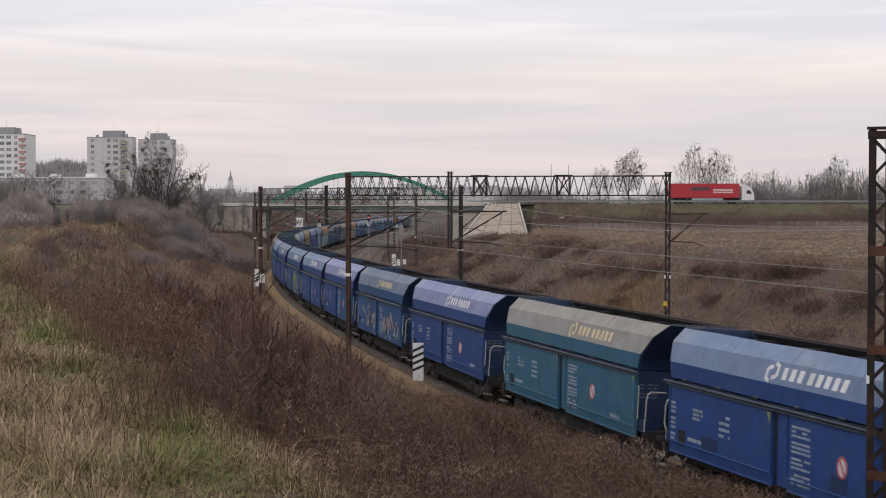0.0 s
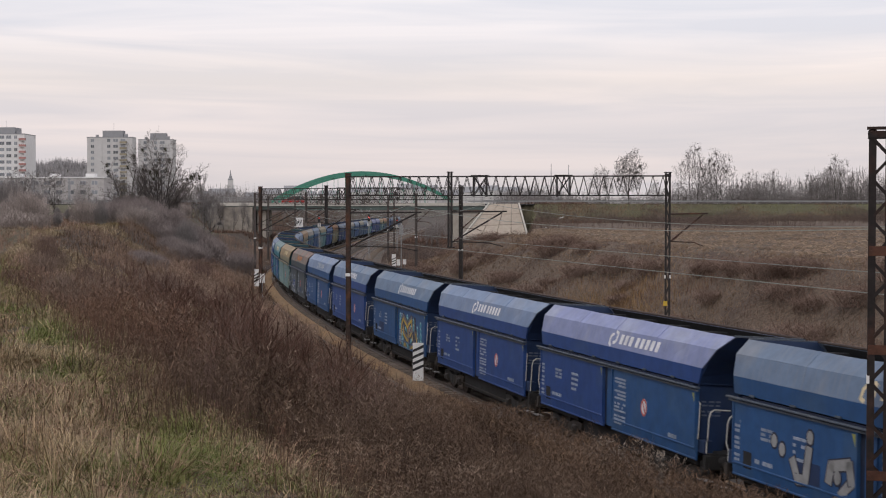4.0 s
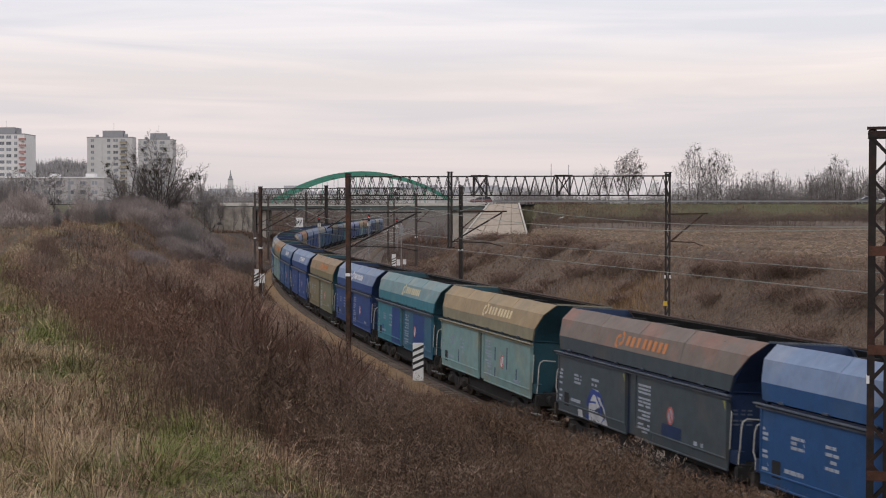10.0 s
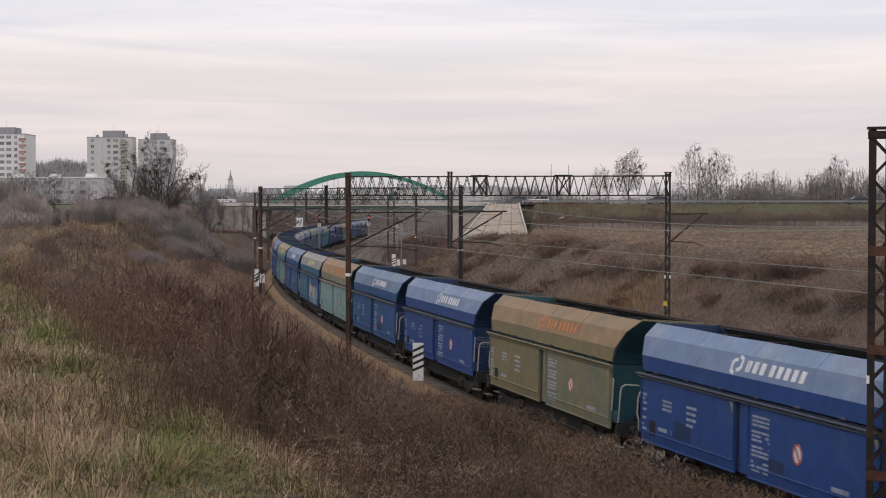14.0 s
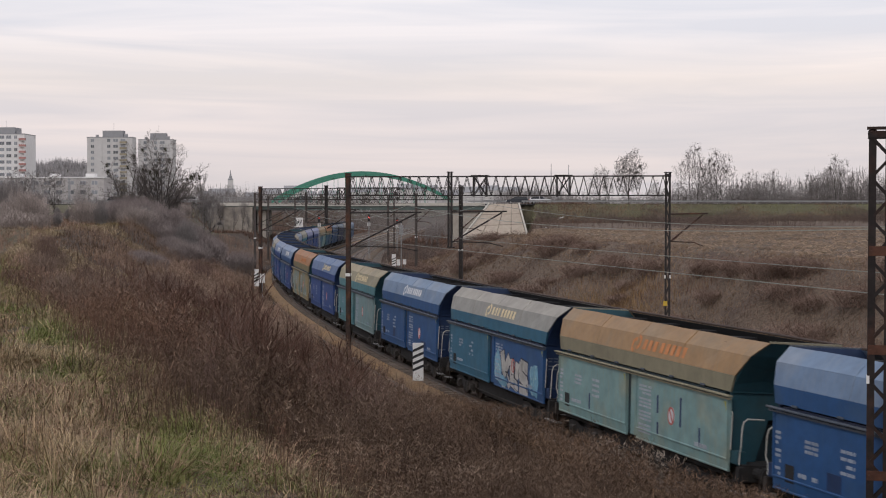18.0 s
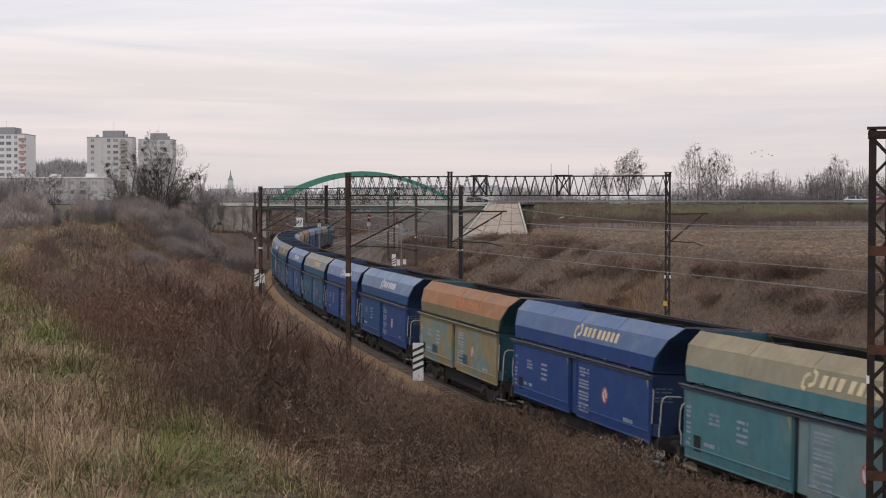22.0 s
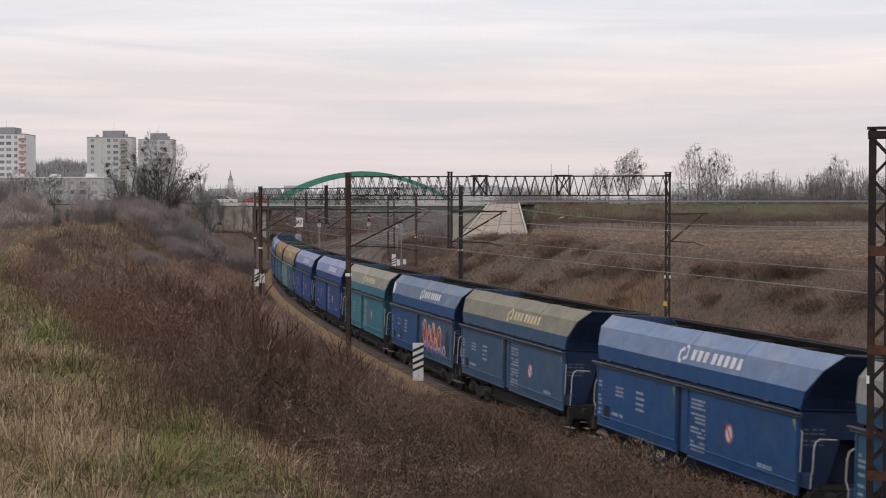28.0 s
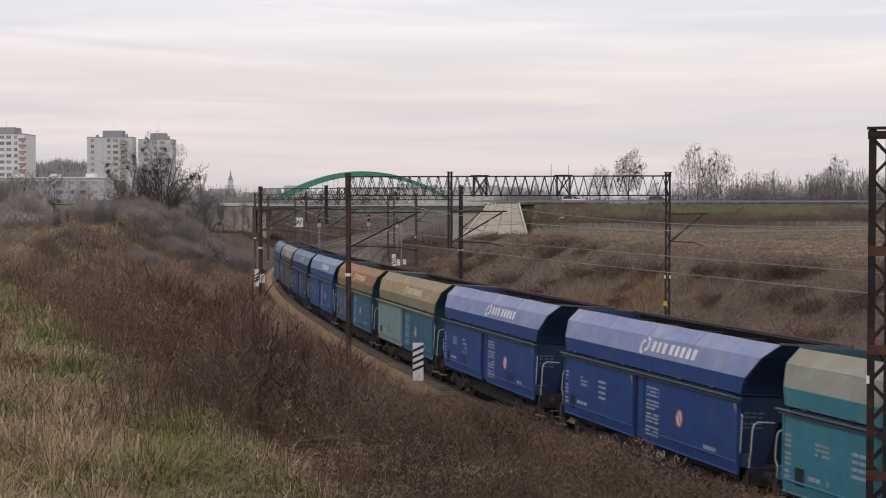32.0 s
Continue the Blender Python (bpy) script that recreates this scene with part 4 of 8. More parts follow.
def wagon_model():
    w = empty("coal_wagon")
    # hull: a tapering hopper, shut below, with plain ends set back under the upper shell
    hull = Shape()
    hull.prism([(-1.33, 1.04), (1.33, 1.04), (1.44, 2.96), (-1.44, 2.96)], 0, -HB + 0.32, HB - 0.32)
    part("body", hull, PRIMER, w)
    for sd in (-1, 1):
        outer = [(sd * y, z, HB + f, -HB - r) for y, z, f, r in SHELL_SEC]
        inner = [(sd * (y - 0.04), z - 0.02, HB + f - 0.03, -HB - r + 0.03) for y, z, f, r in SHELL_SEC]
        for nm, i in (("roof_panel", 0), ("roof_panel", 1)):
            q = outer[i:i + 2] + inner[i:i + 2][::-1]
            rd = random.Random(70 + i + (sd > 0) * 5)
            vs, n_st = [], 16
            for st_ in range(n_st + 1):
                u = st_ / n_st
                for c_, (y, z, xf, xr) in enumerate(q):
                    dent = rd.uniform(-0.016, 0.010) if c_ < 2 and st_ % 4 else 0.0
                    vs.append((xr + (xf - xr) * u, y + sd * dent, z + (dent if i == 1 and c_ == 1 else 0.0)))
            fs = [(0, 1, 2, 3), tuple(4 * n_st + e_ for e_ in (3, 2, 1, 0))]
            fs += [(4 * a_ + e_, 4 * a_ + (e_ + 1) % 4, 4 * a_ + 4 + (e_ + 1) % 4, 4 * a_ + 4 + e_) for a_ in range(n_st) for e_ in range(4)]
            rp = part(nm, Shape().add(vs, fs), PRIMER, w)
            rp["tier"] = i
        part("side_band", Shape().add([(x, sd * y, z) for y, z, f, r in ((1.47, 3.00, 0.0, 0.0), (1.505, 3.425, 0.21, 0.05), (1.45, 3.425, 0.21, 0.05), (1.42, 3.00, 0.0, 0.0)) for x in (HB + f, -HB - r)],
                                      [(0, 2, 3, 1), (2, 4, 5, 3), (4, 6, 7, 5), (6, 0, 1, 7), (0, 6, 4, 2), (1, 3, 5, 7)]), PRIMER, w)
        part("inner_lining", Shape().prism([(sd * q, z) for q, z in ((1.415, 3.05), (1.445, 3.43), (1.325, 3.94), (0.985, 4.31), (0.97, 4.30), (1.30, 3.93), (1.42, 3.43), (1.40, 3.05))], 0, -HB + 0.05, HB - 0.05), INSIDE, w)
    for e in (-1, 1):
        # the end sheet leans out over the coupling, its lower facet turned to the ground
        ends = [(2.98, 1.44, 0.0)] + [(z, y, f if e > 0 else r) for y, z, f, r in SHELL_SEC]
        for nm, i0, i1 in (("end_wall", 0, 2), ("end_wall", 2, 3)):
            face = [(e * (HB + ends[i][2] - 0.015), sd * (ends[i][1] - 0.012), ends[i][0]) for i in range(i0, i1 + 1) for sd in (-1, 1)]
            back = [(x - e * 0.05, y, z) for x, y, z in face]
            n = len(face)
            rim = [0] + list(range(1, n, 2)) + list(range(n - 2, 0, -2))
            part(nm, Shape().add(face + back, [tuple(rim), tuple(n + i for i in rim[::-1])] + [(rim[i], rim[(i + 1) % n], n + rim[(i + 1) % n], n + rim[i]) for i in range(n)]), PRIMER, w)
        part("end_rim", Shape().beam((e * (HB + ends[3][2] - 0.02), -1.02, 4.35), (e * (HB + ends[3][2] - 0.02), 1.02, 4.35), 0.06, 0.05), PRIMER, w)
        # lower end: a full-width head plate with cheeks at both sides of the dark hopper throat
        part("lower_end_wall", Shape().prism([(-1.41, 2.97), (-1.36, 1.18), (-0.62, 1.18), (-0.30, 2.30), (0.30, 2.30), (0.62, 1.18), (1.36, 1.18), (1.41, 2.97)], 0, *sorted((e * (HB - 0.12), e * (HB - 0.06)))), PRIMER, w)
        part("end_ledge", Shape().box((e * (HB - 0.12), 0, 2.99), (0.24, 2.84, 0.04), bevel=0.01), PRIMER, w)
        part("hopper_slope", Shape().add([(e * (HB - 0.13), y, z) if z > 2 else (e * (HB - 1.3), y, z) for y, z in ((-0.72, 2.35), (0.72, 2.35), (0.9, 1.1), (-0.9, 1.1))] + [(e * (HB - 0.19), y, z) if z > 2 else (e * (HB - 1.4), y, z) for y, z in ((-0.72, 2.35), (0.72, 2.35), (0.9, 1.1), (-0.9, 1.1))],
                                         [(0, 1, 2, 3), (7, 6, 5, 4), (0, 4, 5, 1), (1, 5, 6, 2), (2, 6, 7, 3), (3, 7, 4, 0)]), INSIDE, w)
        for y in (-1, 1):
            part("corner_rail", Shape().tube([(e * (HB - 0.06), y * 1.36, 2.50), (e * (HB + 0.02), y * 1.38, 2.46), (e * (HB + 0.02), y * 1.37, 1.56), (e * (HB - 0.06), y * 1.35, 1.52)], 0.018, 5), RAIL_PALE, w, "pale straight grab rail")
            part("corner_box", Shape().box((e * (HB + 0.16), y * 1.20, 1.36), (0.34, 0.26, 0.34), bevel=0.02), PRIMER, w)
    part("load_floor", Shape().box((0, 0, 3.05), (2 * HB - 0.3, 2.8, 0.06)), COAL, w)
    for k in range(5):
        part("cross_bar", Shape().box((-HB + 1.0 + k * (2 * HB - 2.0) / 4, 0, 4.14), (0.14, 2.3, 0.10), bevel=0.02), INSIDE, w)
    for x in (-2.75, 0.05, 2.9):
        part("roof_seam", Shape().add([(x + dx, -y, z) for dx in (-0.018, 0.018) for y, z in ((1.505, 3.44), (1.386, 3.975), (1.026, 4.346), (1.01, 4.33), (1.37, 3.96), (1.49, 3.43))],
                                      [tuple(range(6)), tuple(range(11, 5, -1))] + [(i, i + 6, (i + 1) % 6 + 6, (i + 1) % 6) for i in range(6)]), PRIMER, w)
    part("top_rim", Shape().box((0.36, 1.02, 4.355), (2 * HB + 1.2, 0.10, 0.07), bevel=0.02), mat("rim_rust", (0.055, 0.038, 0.032), 0.85, 0, 0.3, 3, 0.1), w)
    for sd in (-1, 1):
        for nm, x0, x1 in (("side_door", -HB + 0.02, -0.42), ("side_door", 0.24, HB - 0.02)):
            d = Shape()
            d.add([(x, sd * y, z) for x in (x0, x1) for y, z in ((1.375, 0.98), (1.42, 1.30), (1.49, 2.80), (1.40, 2.84), (1.33, 0.98))],
                  [(i, (i + 1) % 5, 5 + (i + 1) % 5, 5 + i) for i in range(5)] + [(4, 3, 2, 1, 0), (5, 6, 7, 8, 9)])
            dr = part(nm, d, PRIMER, w)
            dr["spot"] = "%s%s" % ("near" if sd < 0 else "far", "rear" if x0 < -1 else "front")
            lip = Shape().box(((x0 + x1) / 2, sd * 1.425, 1.29), (x1 - x0, 0.03, 0.05), bevel=0.01)
            lip.box(((x0 + x1) / 2, sd * 1.372, 1.0), (x1 - x0, 0.05, 0.05), bevel=0.01)
            for x in (x0 + 0.03, x1 - 0.03):
                lip.beam((x, sd * 1.425, 1.28), (x, sd * 1.512, 2.80), 0.06, 0.03)
            lp = part("door_edge", lip, PRIMER, dr)
            lp["spot"] = dr["spot"]
        post = Shape().add([(x, sd * y, z) for x in (-0.24, 0.22) for y, z in ((1.345, 1.04), (1.435, 2.82), (1.34, 2.84), (1.30, 1.04))], [(0, 1, 5, 4), (1, 2, 6, 5), (2, 3, 7, 6), (3, 0, 4, 7), (0, 3, 2, 1), (4, 5, 6, 7)])
        pst_ = part("door_post", post, PRIMER, w)
        pst_["spot"] = "%sfront" % ("near" if sd < 0 else "far")
        rl = Shape()
        rl.box((0, sd * 1.555, 2.90), (2 * HB + 0.36, 0.13, 0.05), bevel=0.012)
        rl.box((0, sd * 1.53, 2.825), (2 * HB + 0.3, 0.05, 0.045))
        part("side_rail", rl, PRIMER, w)
        for k in range(6 if sd < 0 else 0):
            part("hinge", Shape().box((-HB + 0.9 + k * 1.82, sd * 1.52, 3.02), (0.22, 0.04, 0.06), bevel=0.01), PRIMER, w)
    # underframe
    uf = Shape()
    for sd in (-1, 1):
        uf.box((0, sd * 0.95, 0.93), (12.3, 0.16, 0.28), bevel=0.02)
    for x in (-6.1, 6.1):
        uf.box((x, 0, 0.98), (0.16, 2.7, 0.38), bevel=0.02)
    uf.box((0, 0, 0.72), (3.4, 1.9, 0.5))
    part("underframe", uf, STEEL_DARK, w)
    for x in (-6.2, 6.2):
        e = 1 if x > 0 else -1
        for y in (-0.875, 0.875):
            part("buffer", Shape().tube([(x, y, 1.04), (x + e * 0.30, y, 1.04), (x + e * 0.31, y, 1.04), (x + e * 0.47, y, 1.04), (x + e * 0.48, y, 1.04), (x + e * 0.53, y, 1.04)], [0.13, 0.13, 0.08, 0.08, 0.22, 0.22], 10), STEEL_DARK, w)
        part("coupling", Shape().tube([(x, 0, 0.98), (x + e * 0.3, 0, 0.93), (x + e * 0.52, 0, 0.98)], 0.06, 6), STEEL_DARK, w)
        part("end_platform", Shape().box((x - e * 0.4, 0, 1.20), (0.75, 2.5, 0.05)), STEEL_DARK, w)
        for y in (-1, 1):
            part("handrail", Shape().tube([(x - e * 0.05, y * 0.72, 2.36), (x - e * 0.05, y * 1.18, 2.37), (x - e * 0.04, y * 1.29, 2.30), (x - e * 0.03, y * 1.33, 2.14), (x - e * 0.03, y * 1.33, 1.66), (x - e * 0.12, y * 1.30, 1.46), (x - e * 0.12, y * 1.30, 1.22)], 0.021, 6), RAIL_PALE, w, "pale curved grab rail")
            part("step", Shape().box((x - e * 0.08, y * 1.28, 0.52), (0.46, 0.22, 0.03)).box((x - e * 0.08, y * 1.40, 0.53), (0.46, 0.02, 0.04)), GALV, w, "worn metal step with a pale edge")
            for dx in (-0.30, 0.14):
                part("step_hanger", Shape().box((x + e * dx, y * 1.33, 0.76), (0.025, 0.025, 0.48)), STEEL_DARK, w)
    # Chutes and added skirts in near-black paint in the shade under the body.
    for sd in (-1, 1):
        part("discharge_chute", Shape().add([(x, sd * y, z) for x in (-2.7, 2.7) for y, z in ((1.06, 1.02), (1.10, 1.0), (0.98, 0.34), (0.92, 0.36))], [(0, 1, 5, 4), (1, 2, 6, 5), (2, 3, 7, 6), (3, 0, 4, 7), (0, 3, 2, 1), (4, 5, 6, 7)]), INSIDE, w)
        for e in (-1, 1):
            part("hopper_skirt", Shape().add([(e * x, sd * y, z) for x in (2.75, 5.45) for y, z in ((1.20, 1.02), (1.25, 1.0), (1.21, 0.82), (1.16, 0.82))], [(0, 1, 5, 4), (1, 2, 6, 5), (2, 3, 7, 6), (3, 0, 4, 7), (0, 3, 2, 1), (4, 5, 6, 7)]), INSIDE, w)
    part("brake_rod", Shape().tube([(-3.0, -1.0, 0.45), (3.0, -1.0, 0.45)], 0.03, 6), STEEL_DARK, w)
    part("air_tank", Shape().tube([(-1.9, 0.7, 0.55), (-1.8, 0.7, 0.55), (1.0, 0.7, 0.55), (1.1, 0.7, 0.55)], [0.1, 0.2, 0.2, 0.1], 10), STEEL_DARK, w)
    # two bogies with turning wheelsets
    for bx in (-4.15, 4.15):
        bg_ = empty("bogie", Matrix.Translation((bx, 0, 0)))
        bg_.parent = w
        for y in (-1.0, 1.0):
            fr = Shape()
            fr.prism([(-1.35, 0.50), (-1.35, 0.72), (-0.7, 0.74), (-0.35, 0.62), (0.35, 0.62), (0.7, 0.74), (1.35, 0.72), (1.35, 0.50), (0.7, 0.42), (0.3, 0.26), (-0.3, 0.26), (-0.7, 0.42)], 1, y - 0.07, y + 0.07)
            part("side_frame", fr, STEEL_DARK, bg_)
            for ax in (-0.9, 0.9):
                part("axle_box", Shape().box((ax, y * 1.10, 0.46), (0.30, 0.16, 0.28), bevel=0.04).tube([(ax, y * 1.17, 0.46), (ax, y * 1.22, 0.46)], 0.10, 8), mat("axle_box_steel", (0.05, 0.045, 0.042), 0.7, 0.3, 0.3, 5, 0.1), bg_)
            for sx in (-0.16, 0.16):
                part("spring", Shape().tube([(sx, y * 1.02, 0.30), (sx, y * 1.02, 0.60)], 0.075, 8), STEEL_DARK, bg_)
        part("bolster", Shape().box((0, 0, 0.62), (0.45, 2.0, 0.26), bevel=0.03), STEEL_DARK, bg_)
        for ax in (-0.9, 0.9):
            ws = Shape().tube([(0, -1.0, 0), (0, 1.0, 0)], 0.08, 8)
            for y in (-1, 1):
                ws.tube([(0, y * 0.685, 0), (0, y * 0.715, 0), (0, y * 0.72, 0), (0, y * 0.82, 0)], [0.49, 0.49, 0.46, 0.455], 20)
                for k in range(4):
                    a = k * math.pi / 2
                    ws.box((0.27 * math.cos(a), y * 0.83, 0.27 * math.sin(a)), (0.09, 0.02, 0.09), Matrix.Rotation(-a, 3, "Y"))
            o = part("wheelset", ws, mat("wheel_steel", (0.035, 0.03, 0.028), 0.55, 0.6, 0.3, 4, 0.1, (0.05, 0.035, 0.025), 0.4), bg_)
            o.location = (ax, 0, 0.46)
            o["axle"] = 0 if ax < 0 else 1
    return w


def decal(name, quads, material, parent, side=-1, o0=1.4013, o1=1.49, z0=0.9, z1=2.8, lift=0.008, label=""):
    """Thin paint marks, each a raised patch, on the sloping door or the upper shell."""
    sh = Shape()
    for q in quads:
        front = [(x, side * (o0 + (o1 - o0) * (z - z0) / (z1 - z0) + lift - (max(0.0, 1.30 - z) * 0.10 if o0 < 1.45 else 0.0)), z) for x, z in q]
        back = [(x, y - side * 0.006, z) for x, y, z in front]
        n = len(q)
        sh.add(front + back, [tuple(range(n))] + [(i, (i + 1) % n, n + (i + 1) % n, n + i) for i in range(n)])
    return part(name, sh, material, parent, label)


def rect(x, z, w, h, lean=0.0):
    return [(x, z), (x + w, z), (x + w + lean, z + h), (x + lean, z + h)]


SHELL = dict(o0=1.50, o1=1.38, z0=3.43, z1=3.97)


def bars_block(x, z, w, rows, rh, gap, rng_):
    out = []
    for r in range(rows):
        zz, xx = z - r * (rh + gap) - (r // 3) * 0.06 * (rows > 6), x
        while xx < x + w:
            ww = min(rng_.uniform(0.08, 0.3), x + w - xx)
            if rng_.random() < 0.88:
                out.append(rect(xx, zz, ww * 0.86, rh))
            xx += ww
    return out


def band(pts, th):
    """A bent painted stroke of even width through the points."""
    out = []
    for (xa, za), (xb, zb) in zip(pts[:-1], pts[1:]):
        dx, dz = xb - xa, zb - za
        k = th / 2 / math.hypot(dx, dz)
        ex, ez = dx * k * 0.5, dz * k * 0.5
        out.append([(xa - ex - dz * k, za - ez + dx * k), (xa - ex + dz * k, za - ez - dx * k), (xb + ex + dz * k, zb + ez - dx * k), (xb + ex - dz * k, zb + ez + dx * k)])
    return out


def on_door(quads):
    return [[(min(max(p_, -5.35), 5.35), min(max(q_, 1.02), 2.74)) for p_, q_ in q] for q in quads]


def emblem(x, z, k, half):
    """One of the two facing hooks of a plain mark."""
    hook = [(0.20, -0.22), (0.06, -0.17), (0.04, 0.03), (0.10, 0.10), (0.22, 0.13)]
    if half:
        hook = [(0.54 - p_, -q_) for p_, q_ in hook]
    return band([(x + k * a + 0.2 * b, z + k * b) for a, b in hook], 0.095)


def word_mark(x, z, w, h, rng_):
    """The painted name as plain leaning blocks, one for each character."""
    out, cw = [], w / 8.4
    for i in range(8):
        x0 = x + i * cw + (0.10 if i > 2 else 0.0)
        out.append([[(x0, z), (x0 + cw * 0.60, z), (x0 + cw * 0.60 + h * 0.24, z + h), (x0 + h * 0.24, z + h)]])
    return out


# shades: upper shell, side doors rear and front, ends, lettering
BL = dict(
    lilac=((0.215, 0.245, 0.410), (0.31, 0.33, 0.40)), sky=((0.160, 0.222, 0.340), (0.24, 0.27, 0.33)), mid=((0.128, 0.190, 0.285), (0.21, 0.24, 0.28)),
    # End and hull coats are body paint darkened, with their shade painted in.
    royal=((0.020, 0.056, 0.195), (0.038, 0.075, 0.175)), tealblue=((0.028, 0.092, 0.165), (0.06, 0.10, 0.14)), tanpale=((0.165, 0.245, 0.235), (0.29, 0.215, 0.105)), navyshade=((0.014, 0.032, 0.085), (0.03, 0.04, 0.065)), endgreen=((0.018, 0.066, 0.088), (0.035, 0.058, 0.06)), navy=((0.017, 0.036, 0.098), (0.04, 0.05, 0.09)), blue=((0.021, 0.074, 0.195), (0.048, 0.092, 0.165)),
    darkshade=((0.014, 0.022, 0.050), (0.022, 0.026, 0.036)), greenshade=((0.016, 0.034, 0.042), (0.026, 0.032, 0.034)), khakiteal=((0.19, 0.175, 0.105), (0.10, 0.17, 0.16)), ledge=((0.060, 0.075, 0.100), (0.11, 0.115, 0.12)), slate=((0.055, 0.074, 0.088), (0.090, 0.080, 0.070)), rustbrown=((0.255, 0.165, 0.085), (0.16, 0.135, 0.085)), salmon=((0.150, 0.125, 0.105), (0.27, 0.115, 0.08)), bluegrey=((0.13, 0.18, 0.26), (0.22, 0.23, 0.25)), steel=((0.045, 0.095, 0.17), (0.10, 0.12, 0.14)),
    deepsky=((0.085, 0.140, 0.260), (0.15, 0.185, 0.25)), tanolive=((0.27, 0.225, 0.14), (0.19, 0.16, 0.105)), dullturq=((0.070, 0.185, 0.215), (0.15, 0.21, 0.205)),
    amber=((0.27, 0.165, 0.080), (0.21, 0.165, 0.11)), beige=((0.27, 0.255, 0.225), (0.20, 0.19, 0.17)), olive=((0.23, 0.21, 0.145), (0.16, 0.14, 0.10)), khaki=((0.20, 0.165, 0.090), (0.13, 0.15, 0.12)),
    ochre=((0.30, 0.215, 0.115), (0.21, 0.18, 0.12)), rust=((0.30, 0.135, 0.055), (0.20, 0.13, 0.08)), 
    mud=((0.078, 0.084, 0.090), (0.12, 0.095, 0.075)), teal=((0.030, 0.115, 0.185), (0.07, 0.13, 0.17)), petrol=((0.028, 0.084, 0.112), (0.05, 0.078, 0.085)),
    turq=((0.042, 0.180, 0.235), (0.10, 0.21, 0.23)), pale=((0.175, 0.285, 0.285), (0.27, 0.25, 0.165)), tealgrey=((0.15, 0.24, 0.25), (0.24, 0.25, 0.23)), sage=((0.27, 0.255, 0.195), (0.21, 0.19, 0.14)))


def coat(key, am=0.35):
    c, s_ = BL[key]
    return streaky("coat_" + key, c, s_, 0.72 if key == "tanpale" else am)


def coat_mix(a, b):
    """The dusty top coat where the paint below still shows through; also paints in the steeper facet's shade."""
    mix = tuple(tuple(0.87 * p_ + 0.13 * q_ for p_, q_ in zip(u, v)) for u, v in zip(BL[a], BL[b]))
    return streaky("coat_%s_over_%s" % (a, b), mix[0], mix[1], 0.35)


CREAM = mat("cream_letters", (0.62, 0.52, 0.33), 0.7, 0, 0.15, 4, 0.0)
PALE_LET = mat("white_letters", (0.66, 0.66, 0.68), 0.7, 0, 0.15, 4, 0.0)
FADED = mat("faded_letters", (0.34, 0.37, 0.42), 0.7, 0, 0.2, 4, 0.0)
ORANGE_LET = mat("orange_letters", (0.48, 0.19, 0.07), 0.7, 0, 0.15, 4, 0.0)
LET = dict(w=PALE_LET, c=CREAM, f=FADED, o=ORANGE_LET)
